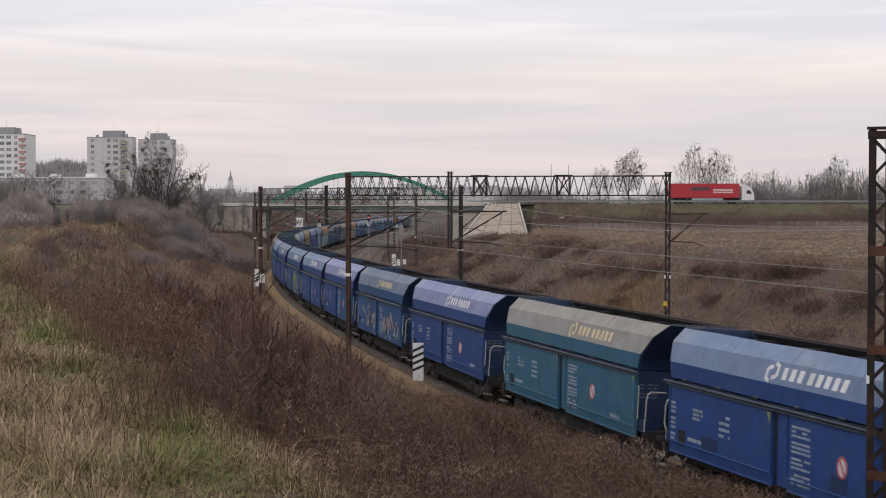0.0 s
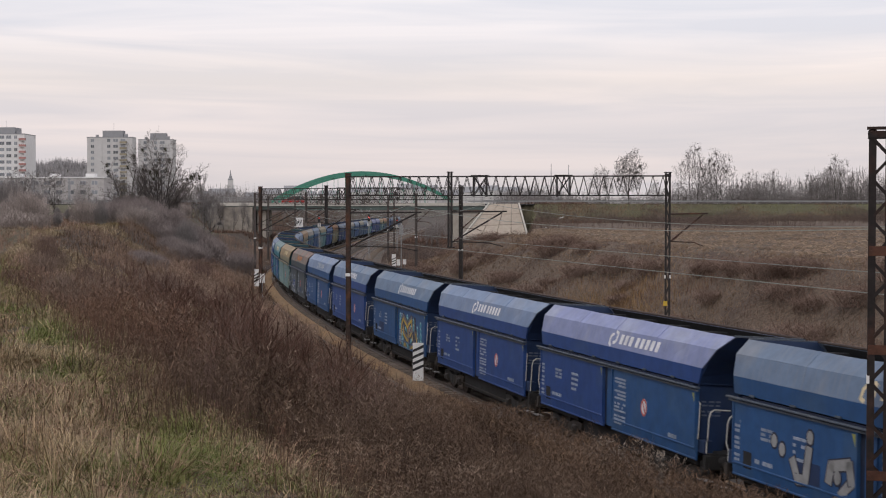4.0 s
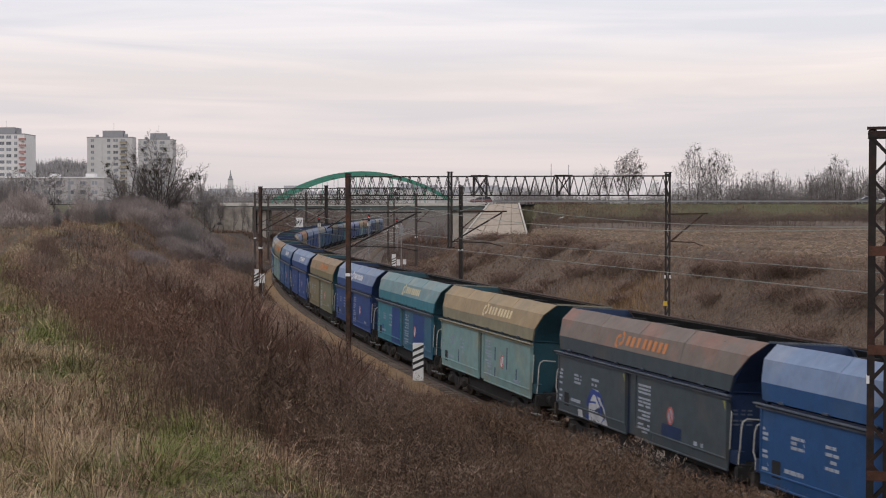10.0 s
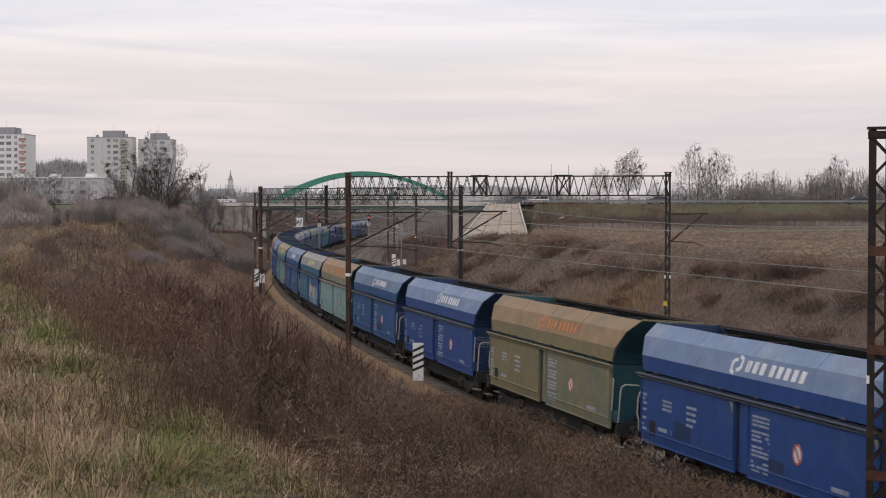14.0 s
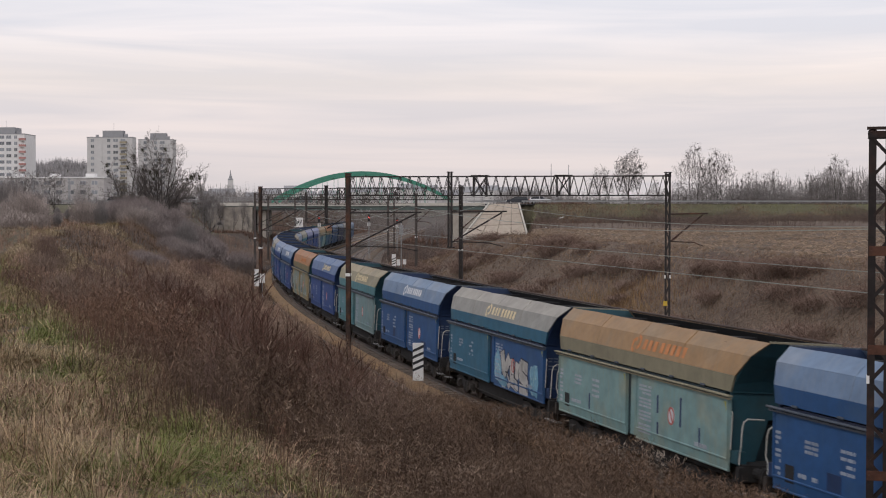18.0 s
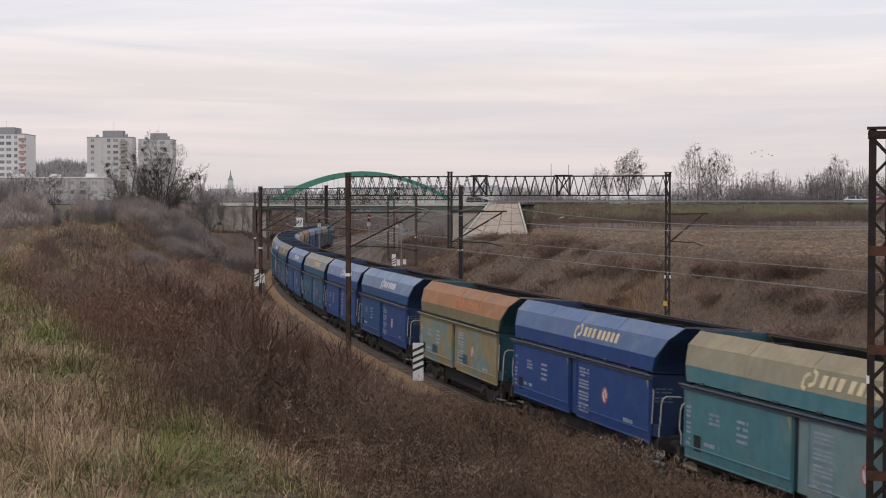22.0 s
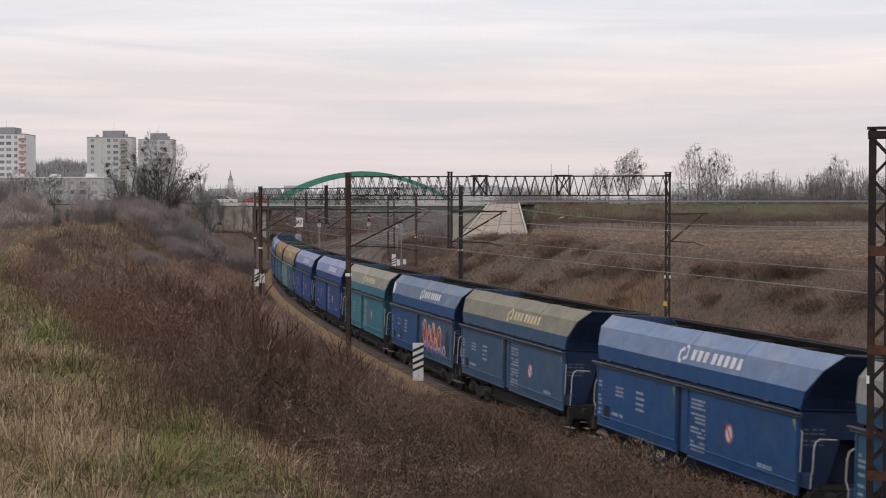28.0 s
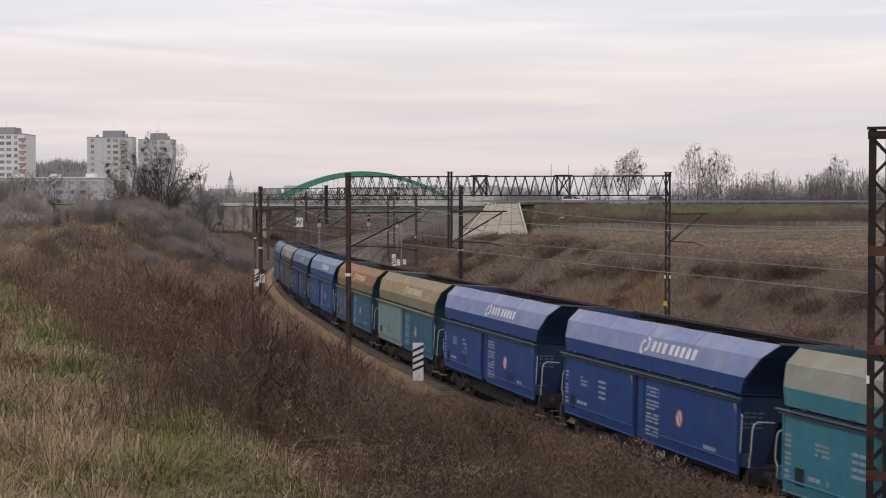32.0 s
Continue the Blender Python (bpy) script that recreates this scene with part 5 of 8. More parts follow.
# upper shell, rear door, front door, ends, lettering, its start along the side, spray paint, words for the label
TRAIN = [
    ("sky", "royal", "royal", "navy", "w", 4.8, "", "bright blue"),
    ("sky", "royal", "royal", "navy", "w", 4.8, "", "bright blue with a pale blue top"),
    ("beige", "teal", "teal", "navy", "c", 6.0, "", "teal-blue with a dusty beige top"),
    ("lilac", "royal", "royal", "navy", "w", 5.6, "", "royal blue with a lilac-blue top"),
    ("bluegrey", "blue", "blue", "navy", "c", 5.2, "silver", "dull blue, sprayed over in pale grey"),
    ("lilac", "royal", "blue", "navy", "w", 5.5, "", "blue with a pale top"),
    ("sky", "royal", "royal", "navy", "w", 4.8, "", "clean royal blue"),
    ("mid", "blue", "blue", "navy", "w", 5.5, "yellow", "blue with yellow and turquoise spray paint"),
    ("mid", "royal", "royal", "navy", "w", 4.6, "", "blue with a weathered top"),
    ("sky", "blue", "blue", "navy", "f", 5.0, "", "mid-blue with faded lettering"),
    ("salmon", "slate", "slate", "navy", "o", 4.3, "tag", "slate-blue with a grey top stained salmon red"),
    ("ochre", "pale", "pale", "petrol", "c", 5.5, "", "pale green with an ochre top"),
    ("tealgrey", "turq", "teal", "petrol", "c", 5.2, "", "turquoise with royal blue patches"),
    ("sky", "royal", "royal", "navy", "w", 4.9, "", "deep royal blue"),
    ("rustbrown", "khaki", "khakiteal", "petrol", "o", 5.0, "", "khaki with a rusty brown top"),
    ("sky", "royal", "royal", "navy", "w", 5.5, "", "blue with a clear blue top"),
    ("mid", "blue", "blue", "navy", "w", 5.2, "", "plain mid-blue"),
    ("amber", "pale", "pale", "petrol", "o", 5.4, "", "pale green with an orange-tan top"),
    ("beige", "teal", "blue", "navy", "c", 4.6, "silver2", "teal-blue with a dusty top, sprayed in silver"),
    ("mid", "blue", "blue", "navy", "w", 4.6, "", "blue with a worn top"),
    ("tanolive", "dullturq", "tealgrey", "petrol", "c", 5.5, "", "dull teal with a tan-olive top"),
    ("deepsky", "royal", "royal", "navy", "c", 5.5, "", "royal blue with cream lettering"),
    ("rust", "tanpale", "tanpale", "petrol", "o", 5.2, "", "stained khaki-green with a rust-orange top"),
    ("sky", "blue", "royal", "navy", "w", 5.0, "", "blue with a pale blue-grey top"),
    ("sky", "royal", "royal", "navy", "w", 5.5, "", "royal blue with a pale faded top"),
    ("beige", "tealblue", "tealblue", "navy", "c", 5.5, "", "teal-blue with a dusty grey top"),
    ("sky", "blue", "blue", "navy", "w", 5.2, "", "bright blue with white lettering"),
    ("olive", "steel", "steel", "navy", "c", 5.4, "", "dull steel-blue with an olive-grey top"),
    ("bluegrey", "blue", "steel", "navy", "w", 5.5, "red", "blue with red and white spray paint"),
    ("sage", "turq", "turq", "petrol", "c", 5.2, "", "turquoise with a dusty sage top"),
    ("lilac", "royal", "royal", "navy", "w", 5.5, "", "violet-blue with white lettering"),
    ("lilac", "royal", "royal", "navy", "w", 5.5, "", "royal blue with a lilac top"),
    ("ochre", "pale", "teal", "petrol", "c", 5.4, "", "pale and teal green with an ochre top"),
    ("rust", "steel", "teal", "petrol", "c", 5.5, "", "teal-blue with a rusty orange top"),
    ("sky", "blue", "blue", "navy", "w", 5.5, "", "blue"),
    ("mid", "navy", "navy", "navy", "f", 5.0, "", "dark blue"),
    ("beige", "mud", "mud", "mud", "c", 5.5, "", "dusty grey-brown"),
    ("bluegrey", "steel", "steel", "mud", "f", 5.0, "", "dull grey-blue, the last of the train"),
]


def blob(x, z, rx, rz, n=14, wob_=0.0, rng_=None):
    pts = []
    for i in range(n):
        a = 2 * math.pi * i / n
        k = 1 + (rng_.uniform(-wob_, wob_) if rng_ else 0)
        pts.append((min(max(x + rx * k * math.cos(a), -5.35), 5.35), min(max(z + rz * k * math.sin(a), 1.02), 2.74)))
    return pts


def stroke(x, z, r, a0, a1, th, sx=0.75, sz=1.25, n=8):
    out = []
    for i in range(n):
        a, b = a0 + (a1 - a0) * i / n, a0 + (a1 - a0) * (i + 1) / n
        q = [(x + (r + e) * sx * math.cos(u), z + (r + e) * sz * math.sin(u)) for u, e in ((a, -th / 2), (a, th / 2), (b, th / 2), (b, -th / 2))]
        out.append([(min(max(p_, -5.35), 5.35), min(max(q_, 1.02), 2.74)) for p_, q_ in q])
    return out


def paint_layer(name, quads, colour, w, lift):
    ob = decal("spray_paint", on_door(quads), mat("spray_" + name, colour, 0.6, 0, 0.25, 3, 0.0, tuple(c * 0.7 for c in colour), 0.4, 1.0), w, lift=lift, label="sprayed painting on the wagon door")
    ob["kind"] = "stuff"


def spray(kind, w, rng_):
    if kind == "red":
        heads = [(1.02, 2.12, 0.27, 0.44), (1.80, 2.00, 0.23, 0.38), (2.56, 2.14, 0.24, 0.38), (3.55, 2.02, 0.29, 0.44), (2.16, 1.72, 0.17, 0.20), (2.92, 1.70, 0.18, 0.22)]
        paint_layer("sea", [[(0.6, 0.97), (4.6, 0.97), (4.4, 1.45), (3.6, 1.30), (2.8, 1.5), (1.9, 1.35), (1.1, 1.5), (0.6, 1.3)]], (0.10, 0.27, 0.36), w, 0.008)
        paint_layer("darkshade", [blob(0.75, 1.75, 0.35, 0.45, 12, 0.2, rng_), blob(4.9, 1.9, 0.35, 0.6, 12, 0.2, rng_)], (0.03, 0.045, 0.06), w, 0.0085)
        paint_layer("lilac", [[(0.8, 1.35), (1.3, 1.25), (1.8, 1.40), (2.4, 1.22), (3.0, 1.38), (3.6, 1.20), (4.2, 1.40), (3.9, 1.85), (1.0, 1.88)]], (0.28, 0.19, 0.38), w, 0.010)
        paint_layer("cream", [blob(x, z, rx + 0.08, rz + 0.10, 14, 0.04, rng_) for x, z, rx, rz in heads] + stroke(4.4, 1.35, 0.30, 0.2, 3.0, 0.10), (0.52, 0.46, 0.38), w, 0.012)
        paint_layer("red", [blob(x, z, rx, rz, 14, 0.05, rng_) for x, z, rx, rz in heads], (0.40, 0.060, 0.035), w, 0.014)
        paint_layer("pink", [blob(x + rng_.uniform(-0.12, 0.12), z + rng_.uniform(0.05, 0.35) * rz / 0.5, 0.055, 0.08, 7) for x, z, rx, rz in heads for _ in range(4)], (0.60, 0.36, 0.28), w, 0.016)
        paint_layer("dark", [q for x in (0.9, 1.35, 1.75, 2.15, 2.5, 2.95, 3.3, 3.75, 4.1) for q in band([(x, 1.45), (x + 0.12, 1.20), (x + 0.05, 0.98)], 0.04)] + [q for x in (1.1, 1.9, 2.7, 3.6) for q in band([(x - 0.2, 1.45), (x, 1.28), (x + 0.2, 1.45)], 0.05)], (0.03, 0.03, 0.05), w, 0.0165)
    elif kind == "yellow":
        bub = [(0.6, 2.45), (0.62, 2.2), (0.6, 1.95), (1.2, 1.55), (1.25, 1.3), (2.2, 2.35), (2.05, 2.45), (3.42, 2.35), (3.4, 2.1), (4.15, 2.05), (4.2, 1.8), (4.25, 1.55), (4.45, 1.4), (4.75, 2.3), (4.8, 2.05), (4.85, 1.8), (4.9, 1.5), (3.0, 1.4), (2.1, 1.1), (1.8, 1.85), (2.9, 2.0)]
        paint_layer("sea", [blob(4.65, 1.35, 0.6, 0.42, 14, 0.15, rng_), blob(1.3, 1.4, 0.45, 0.4, 14, 0.15, rng_), blob(2.5, 1.15, 0.6, 0.2, 12, 0.15, rng_)], (0.045, 0.13, 0.18), w, 0.008)
        paint_layer("turquoise", [blob(x, z, rng_.uniform(0.15, 0.24), rng_.uniform(0.14, 0.2), 9, 0.15, rng_) for x, z in bub], (0.08, 0.27, 0.34), w, 0.010)
        paint_layer("foam", sum([stroke(x + rng_.uniform(-0.04, 0.04), z, 0.10, 0.4, 2.8, 0.05) for x, z in bub], []), (0.34, 0.50, 0.52), w, 0.0115)
        lines = [[(0.76, 1.20), (1.02, 2.15), (1.30, 2.42), (2.33, 2.05), (2.42, 1.35)], [(1.35, 2.0), (1.45, 1.70), (2.28, 1.45)], [(2.40, 2.20), (3.02, 2.46), (3.30, 1.26), (2.70, 1.06)], [(2.74, 1.68), (3.05, 1.88)], [(3.92, 1.90), (4.25, 1.32), (4.72, 1.10)], [(1.50, 1.14), (1.78, 1.30), (1.94, 1.08)]]
        paint_layer("dark", sum([band(q, 0.40) for q in lines], []) + band([(3.66, 2.48), (3.60, 1.25)], 0.34), (0.03, 0.03, 0.05), w, 0.013)
        paint_layer("stone", sum([band(q, 0.28) for q in lines], []) + band([(3.66, 2.40), (3.60, 1.35)], 0.14), (0.15, 0.14, 0.15), w, 0.015)
        paint_layer("yellow", sum([band([(x - 0.03, z - 0.07) for x, z in q], 0.13) for q in lines], []), (0.46, 0.32, 0.05), w, 0.017)
    elif kind in ("silver2", "silver"):
        if kind == "silver2":
            paint_layer("ice", [blob(0.75, 1.75, 0.42, 0.62, 12, 0.25, rng_), blob(4.75, 1.60, 0.50, 0.58, 12, 0.25, rng_), blob(1.4, 1.25, 0.5, 0.22, 10, 0.2, rng_)], (0.16, 0.33, 0.44), w, 0.009)
            paint_layer("foam", sum([stroke(x, z, 0.17, rng_.uniform(0, 3), rng_.uniform(3.4, 5.6), 0.05) for x, z in ((0.62, 1.95), (0.85, 1.60), (0.55, 1.45), (4.5, 1.9), (4.85, 1.6), (4.95, 1.95), (4.6, 1.35))], []), (0.50, 0.54, 0.56), w, 0.0095)
            lines = [[(1.28, 2.24), (1.45, 1.75), (1.42, 1.10)], [(2.02, 2.10), (1.55, 1.62), (2.05, 1.14)], [(2.32, 2.05), (2.40, 1.35), (2.85, 1.22), (2.98, 1.98)], [(3.98, 1.98), (3.42, 2.04), (3.38, 1.66), (3.92, 1.50), (3.88, 1.14), (3.30, 1.16)]]
            paint_layer("dark", sum([band(q, 0.52) for q in lines], []), (0.03, 0.03, 0.05), w, 0.010)
            paint_layer("silver", sum([band(q, 0.42) for q in lines], []), (0.40, 0.39, 0.37), w, 0.012)
            paint_layer("line", band([(1.62, 1.62), (1.95, 1.62)], 0.05) + band([(2.62, 1.9), (2.66, 1.5)], 0.05) + band([(3.55, 1.84), (3.8, 1.78)], 0.05), (0.04, 0.04, 0.05), w, 0.014)
        else:
            lines = [[(-2.95, 1.78), (-2.72, 1.36), (-2.40, 1.40), (-2.28, 2.13)], [(-1.48, 1.55), (-1.40, 1.90), (-0.72, 2.05), (-0.62, 1.66), (-1.30, 1.06)], [(0.95, 1.18), (1.72, 2.02), (1.66, 1.36), (2.18, 1.72), (2.02, 1.05)], [(3.28, 0.99), (2.62, 1.36), (3.28, 2.34), (3.85, 1.76)], [(4.26, 1.75), (4.32, 1.36), (4.72, 1.30), (5.05, 1.75)]]
            dots = [(-2.25, 2.40), (-3.4, 1.95), (-3.75, 2.1), (-1.15, 1.68), (3.25, 1.66), (4.62, 1.98)]
            paint_layer("dark", sum([band(q, 0.32) for q in lines], []) + [blob(x, z, 0.17, 0.21, 10) for x, z in dots], (0.03, 0.03, 0.05), w, 0.010)
            paint_layer("grey", sum([band(q, 0.25) for q in lines], []) + [blob(x, z, 0.13, 0.16, 10) for x, z in dots], (0.27, 0.27, 0.27), w, 0.012)
    else:
        paint_layer("tagblue", [[(-3.35, 0.98), (-1.75, 0.98), (-1.95, 1.6), (-2.3, 1.95), (-2.95, 2.02), (-3.3, 1.6)]], (0.03, 0.06, 0.25), w, 0.009)
        paint_layer("tag", [[(-3.15, 1.0), (-1.72, 1.0), (-1.95, 1.5), (-2.3, 1.8), (-2.8, 1.85), (-3.12, 1.5)], rect(-4.0, 1.02, 0.35, 0.22)], (0.42, 0.43, 0.45), w, 0.012)
        paint_layer("tagblue", band([(-3.1, 1.58), (-2.6, 1.62)], 0.06) + band([(-2.6, 1.85), (-2.25, 1.55), (-2.15, 1.3)], 0.07) + band([(-2.2, 1.0), (-1.95, 1.2)], 0.05), (0.03, 0.06, 0.25), w, 0.015)


base_wagon = wagon_model()
WAGONS = []
for k in range(-1, 37):
    up_, rear, front_, end_, let, lx, gr, words = TRAIN[k + 1]
    rg = random.Random(100 + k)
    w = base_wagon if k == -1 else copy_thing(base_wagon, Matrix())
    tagged(w, "open coal hopper wagon, " + words, "freight wagon", "wagons of the coal train")
    WAGONS.append((k, w))
for (k, w), row in zip(WAGONS, TRAIN):
    up_, rear, front_, end_, let, lx, gr, words = row
    rg = random.Random(100 + k)
    for ob in w.children_recursive:
        n = ob.name.split(".")[0]
        if n in ("side_rail", "end_rim"):
            wear(ob, coat({"rust": "khaki", "ochre": "olive", "amber": "olive", "rustbrown": "khaki"}.get(up_, "ledge")))
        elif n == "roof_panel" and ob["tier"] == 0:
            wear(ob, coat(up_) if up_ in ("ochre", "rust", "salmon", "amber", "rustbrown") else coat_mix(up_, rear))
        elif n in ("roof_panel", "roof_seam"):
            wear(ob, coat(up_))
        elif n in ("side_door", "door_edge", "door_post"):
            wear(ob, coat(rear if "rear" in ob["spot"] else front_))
        elif n == "side_band":
            wear(ob, coat("olive" if up_ in ("ochre", "amber") else "khaki" if up_ == "rust" else rear))
        # Ends, and the hull below, wear coats with the shade painted in.
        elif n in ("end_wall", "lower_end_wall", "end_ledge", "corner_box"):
            wear(ob, coat({"navy": "navyshade", "petrol": "endgreen"}.get(end_, end_)))
        elif n == "hinge":
            wear(ob, coat("ledge"))
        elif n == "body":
            wear(ob, coat("darkshade" if end_ == "navy" else "greenshade"))
    lm = LET[let]
    x0 = -HB + lx
    for half in (0, 1):
        decal("emblem_hook", emblem(x0 + 0.02, 3.70, 0.98, half), lm, w, lift=0.006, label="painted hook of an emblem", **SHELL)
    for q in word_mark(x0 + 0.72, 3.57, 2.8, 0.29, rg):
        decal("letter_block", q, lm, w, lift=0.006, **SHELL)
    tm = FADED if let in "fo" else mat("stencil_white", (0.27, 0.31, 0.38), 0.7, 0, 0.2, 3, 0.0)
    for bx_, bz_, bw_, rows_, rh_, gp_ in ((1.35, 2.25, 0.55, 3, 0.07, 0.045), (2.75, 2.26, 0.55, 4, 0.075, 0.085), (6.15, 2.52, 0.80, 12, 0.058, 0.045), (0.12, 2.30, 0.26, 8, 0.07, 0.05), (1.1, 1.42, 0.8, 1, 0.10, 0.05), (9.6, 1.35, 0.7, 1, 0.11, 0.05)):
        decal("stencil_block", bars_block(-HB + bx_, bz_, bw_, rows_, rh_, gp_, rg), tm, w)["kind"] = "stuff"
    decal("number_box", [rect(-HB + 0.55, 1.22, 0.38, 0.42)], INSIDE, w, label="dark recessed label holder")
    ov = [(-HB + 8.2 + 0.20 * math.cos(a), 1.93 + 0.25 * math.sin(a)) for a in np.linspace(0, 2 * math.pi, 20, endpoint=False)]
    ring = []
    for i in range(20):
        (xa, za), (xb, zb) = ov[i], ov[(i + 1) % 20]
        xm, zm = -HB + 8.2, 1.93
        ring.append([(xa, za), (xb, zb), (xm + (xb - xm) * 0.78, zm + (zb - zm) * 0.78), (xm + (xa - xm) * 0.78, zm + (za - zm) * 0.78)])
    dsc = decal("oval_sign", [ov], PALE_LET if gr == "" else FADED, w, lift=0.006, label="white oval sign with a red rim and slash")
    decal("red_rim", ring + [[(-HB + 8.09, 2.07), (-HB + 8.13, 2.11), (-HB + 8.31, 1.80), (-HB + 8.27, 1.76)]], mat("sign_red", (0.42, 0.10, 0.09), 0.6, 0, 0.1, 3, 0.0), dsc, lift=0.012)
    if gr:
        spray(gr, w, rg)
    if k == 27:
        decal("white_strip", [[(-HB + 0.02, 3.46), (-HB + 0.34, 3.46), (-HB + 0.30, 3.94), (-HB - 0.12, 3.94)]], PALE_LET, w, lift=0.005, label="worn white painted strip", **SHELL)
    patches = []
    if k == 11:
        patches, pm_, words_ = [rect(-2.45, 1.32, 1.95, 1.42), rect(2.1, 1.32, 2.2, 1.42), rect(-2.45, 1.02, 1.95, 0.25), rect(2.1, 1.02, 2.2, 0.25), rect(-4.6, 1.34, 0.3, 0.40)], coat("royal"), "newer royal blue repaint patch"
    elif k % 3 == 0:
        patches, pm_, words_ = [rect(-HB + rg.uniform(0.6, 3.0), 1.34, rg.uniform(0.5, 1.2), rg.uniform(0.3, 0.5)), rect(rg.uniform(0.5, 3.0), 1.34, rg.uniform(0.6, 1.4), rg.uniform(0.25, 0.5))], coat("navy" if end_ == "navy" else "petrol"), "darker touched-up paint along the door edge"
    elif "pale" in (rear, front_):
        patches, pm_, words_ = [rect(x, z, 0.10, h) for x, z, h in ((-3.2, 1.35, 0.5), (1.6, 1.9, 0.5), (1.62, 1.3, 0.35), (3.0, 1.7, 0.8), (4.1, 1.25, 0.6))], coat("navy"), "dark vertical rub mark"
    for q in patches:
        decal("paint_patch", [q], pm_, w, lift=0.004, label=words_)
    for xc in (-0.46, HB - 0.06):
        decal("yellow_corner", [[(xc - 0.04, 2.42), (xc, 2.42), (xc, 2.74), (xc - 0.20, 2.74)]], mat("corner_yellow", (0.30, 0.30, 0.08), 0.6, 0, 0.2, 3, 0.0), w, label="small faded yellow corner mark")
    if end_ == "navy":
        sh = Shape()
        for r in range(4):
            for q in range(3):
                sh.box((HB - 0.055, -1.22 + 0.2 * q + rg.uniform(-0.02, 0.02), 2.52 - 0.10 * r - (0.06 if r > 1 else 0)), (0.008, rg.uniform(0.11, 0.18), 0.045))
        part("stencil_block", sh, mat("stencil_dim", (0.10, 0.12, 0.17), 0.7, 0, 0.2, 3, 0.0), w)["kind"] = "stuff"
    if k == 2:
        part("end_plate", Shape().box((HB + 0.02, -0.75, 3.5), (0.03, 0.7, 0.4)), FADED, w, "grey plate on the end wall")

# ---- road traffic ----
def car_paint(name, c):
    return mat("car_" + name, c, 0.25, 0.1, 0.04, 2, 0.0, spec=0.5)


def car(name, paint, kind="hatch"):
    c = empty("car")
    prof = dict(
        hatch=[(-2.1, 0.35), (-2.15, 0.75), (-2.05, 0.98), (1.1, 0.98), (2.0, 0.86), (2.15, 0.6), (2.12, 0.35)],
        estate=[(-2.25, 0.35), (-2.3, 0.8), (-2.25, 1.0), (1.2, 1.0), (2.15, 0.88), (2.3, 0.6), (2.25, 0.35)])[kind]
    cab = dict(hatch=[(-2.0, 0.97), (-1.75, 1.40), (-0.2, 1.48), (0.35, 1.42), (1.15, 0.97)], estate=[(-2.2, 0.99), (-2.0, 1.46), (-0.2, 1.52), (0.3, 1.46), (1.15, 0.99)])[kind]
    body = Shape().prism(prof, 1, -0.87, 0.87)
    part("body", body, paint, c)
    n = len(cab)
    v = [(x, e * (0.82 if z < 1.1 else 0.66), z) for e in (-1, 1) for x, z in cab]
    part("roof", Shape().add([(x, e * 0.665, z + 0.012) for e in (-1, 1) for x, z in cab[1:4]], [(0, 1, 4, 3), (1, 2, 5, 4)]).add([(x, e * 0.665, z - 0.03) for e in (-1, 1) for x, z in cab[1:4]], [(0, 1, 4, 3), (1, 2, 5, 4)]), paint, c)
    part("glasshouse", Shape().add(v, [tuple(range(n)), tuple(range(n, 2 * n))[::-1]] + [(i, (i + 1) % n, n + (i + 1) % n, n + i) for i in range(n)]), GLASS_DARK, c)
    for sd in (-1, 1):
        for x0, z0, x1, z1 in ((cab[0][0] + 0.05, 0.98, cab[1][0], cab[1][1]), (-0.25, 0.98, -0.25, 1.46), (1.12, 0.98, 0.35, 1.42)):
            part("pillar", Shape().beam((x0, sd * 0.825, z0), (x1, sd * 0.672, z1), 0.07, 0.04), paint, c)
    for x in (-1.3, 1.3):
        for y in (-0.80, 0.80):
            wl_ = part("wheel", Shape().tube([(0, -0.1, 0), (0, 0.1, 0)], 0.31, 14), RUBBER, c, m=Matrix.Translation((x, y, 0.31)))
            part("rim", Shape().tube([(0, -0.105, 0), (0, 0.105, 0)], 0.19, 10), GALV, wl_)
    for y in (-0.62, 0.62):
        part("headlight", Shape().box((2.1, y, 0.72), (0.1, 0.34, 0.14), bevel=0.03), FRAME_W, c)
        part("tail_light", Shape().box((-2.13, y, 0.82), (0.08, 0.28, 0.2), bevel=0.03), RED_PAINT, c)
    return c


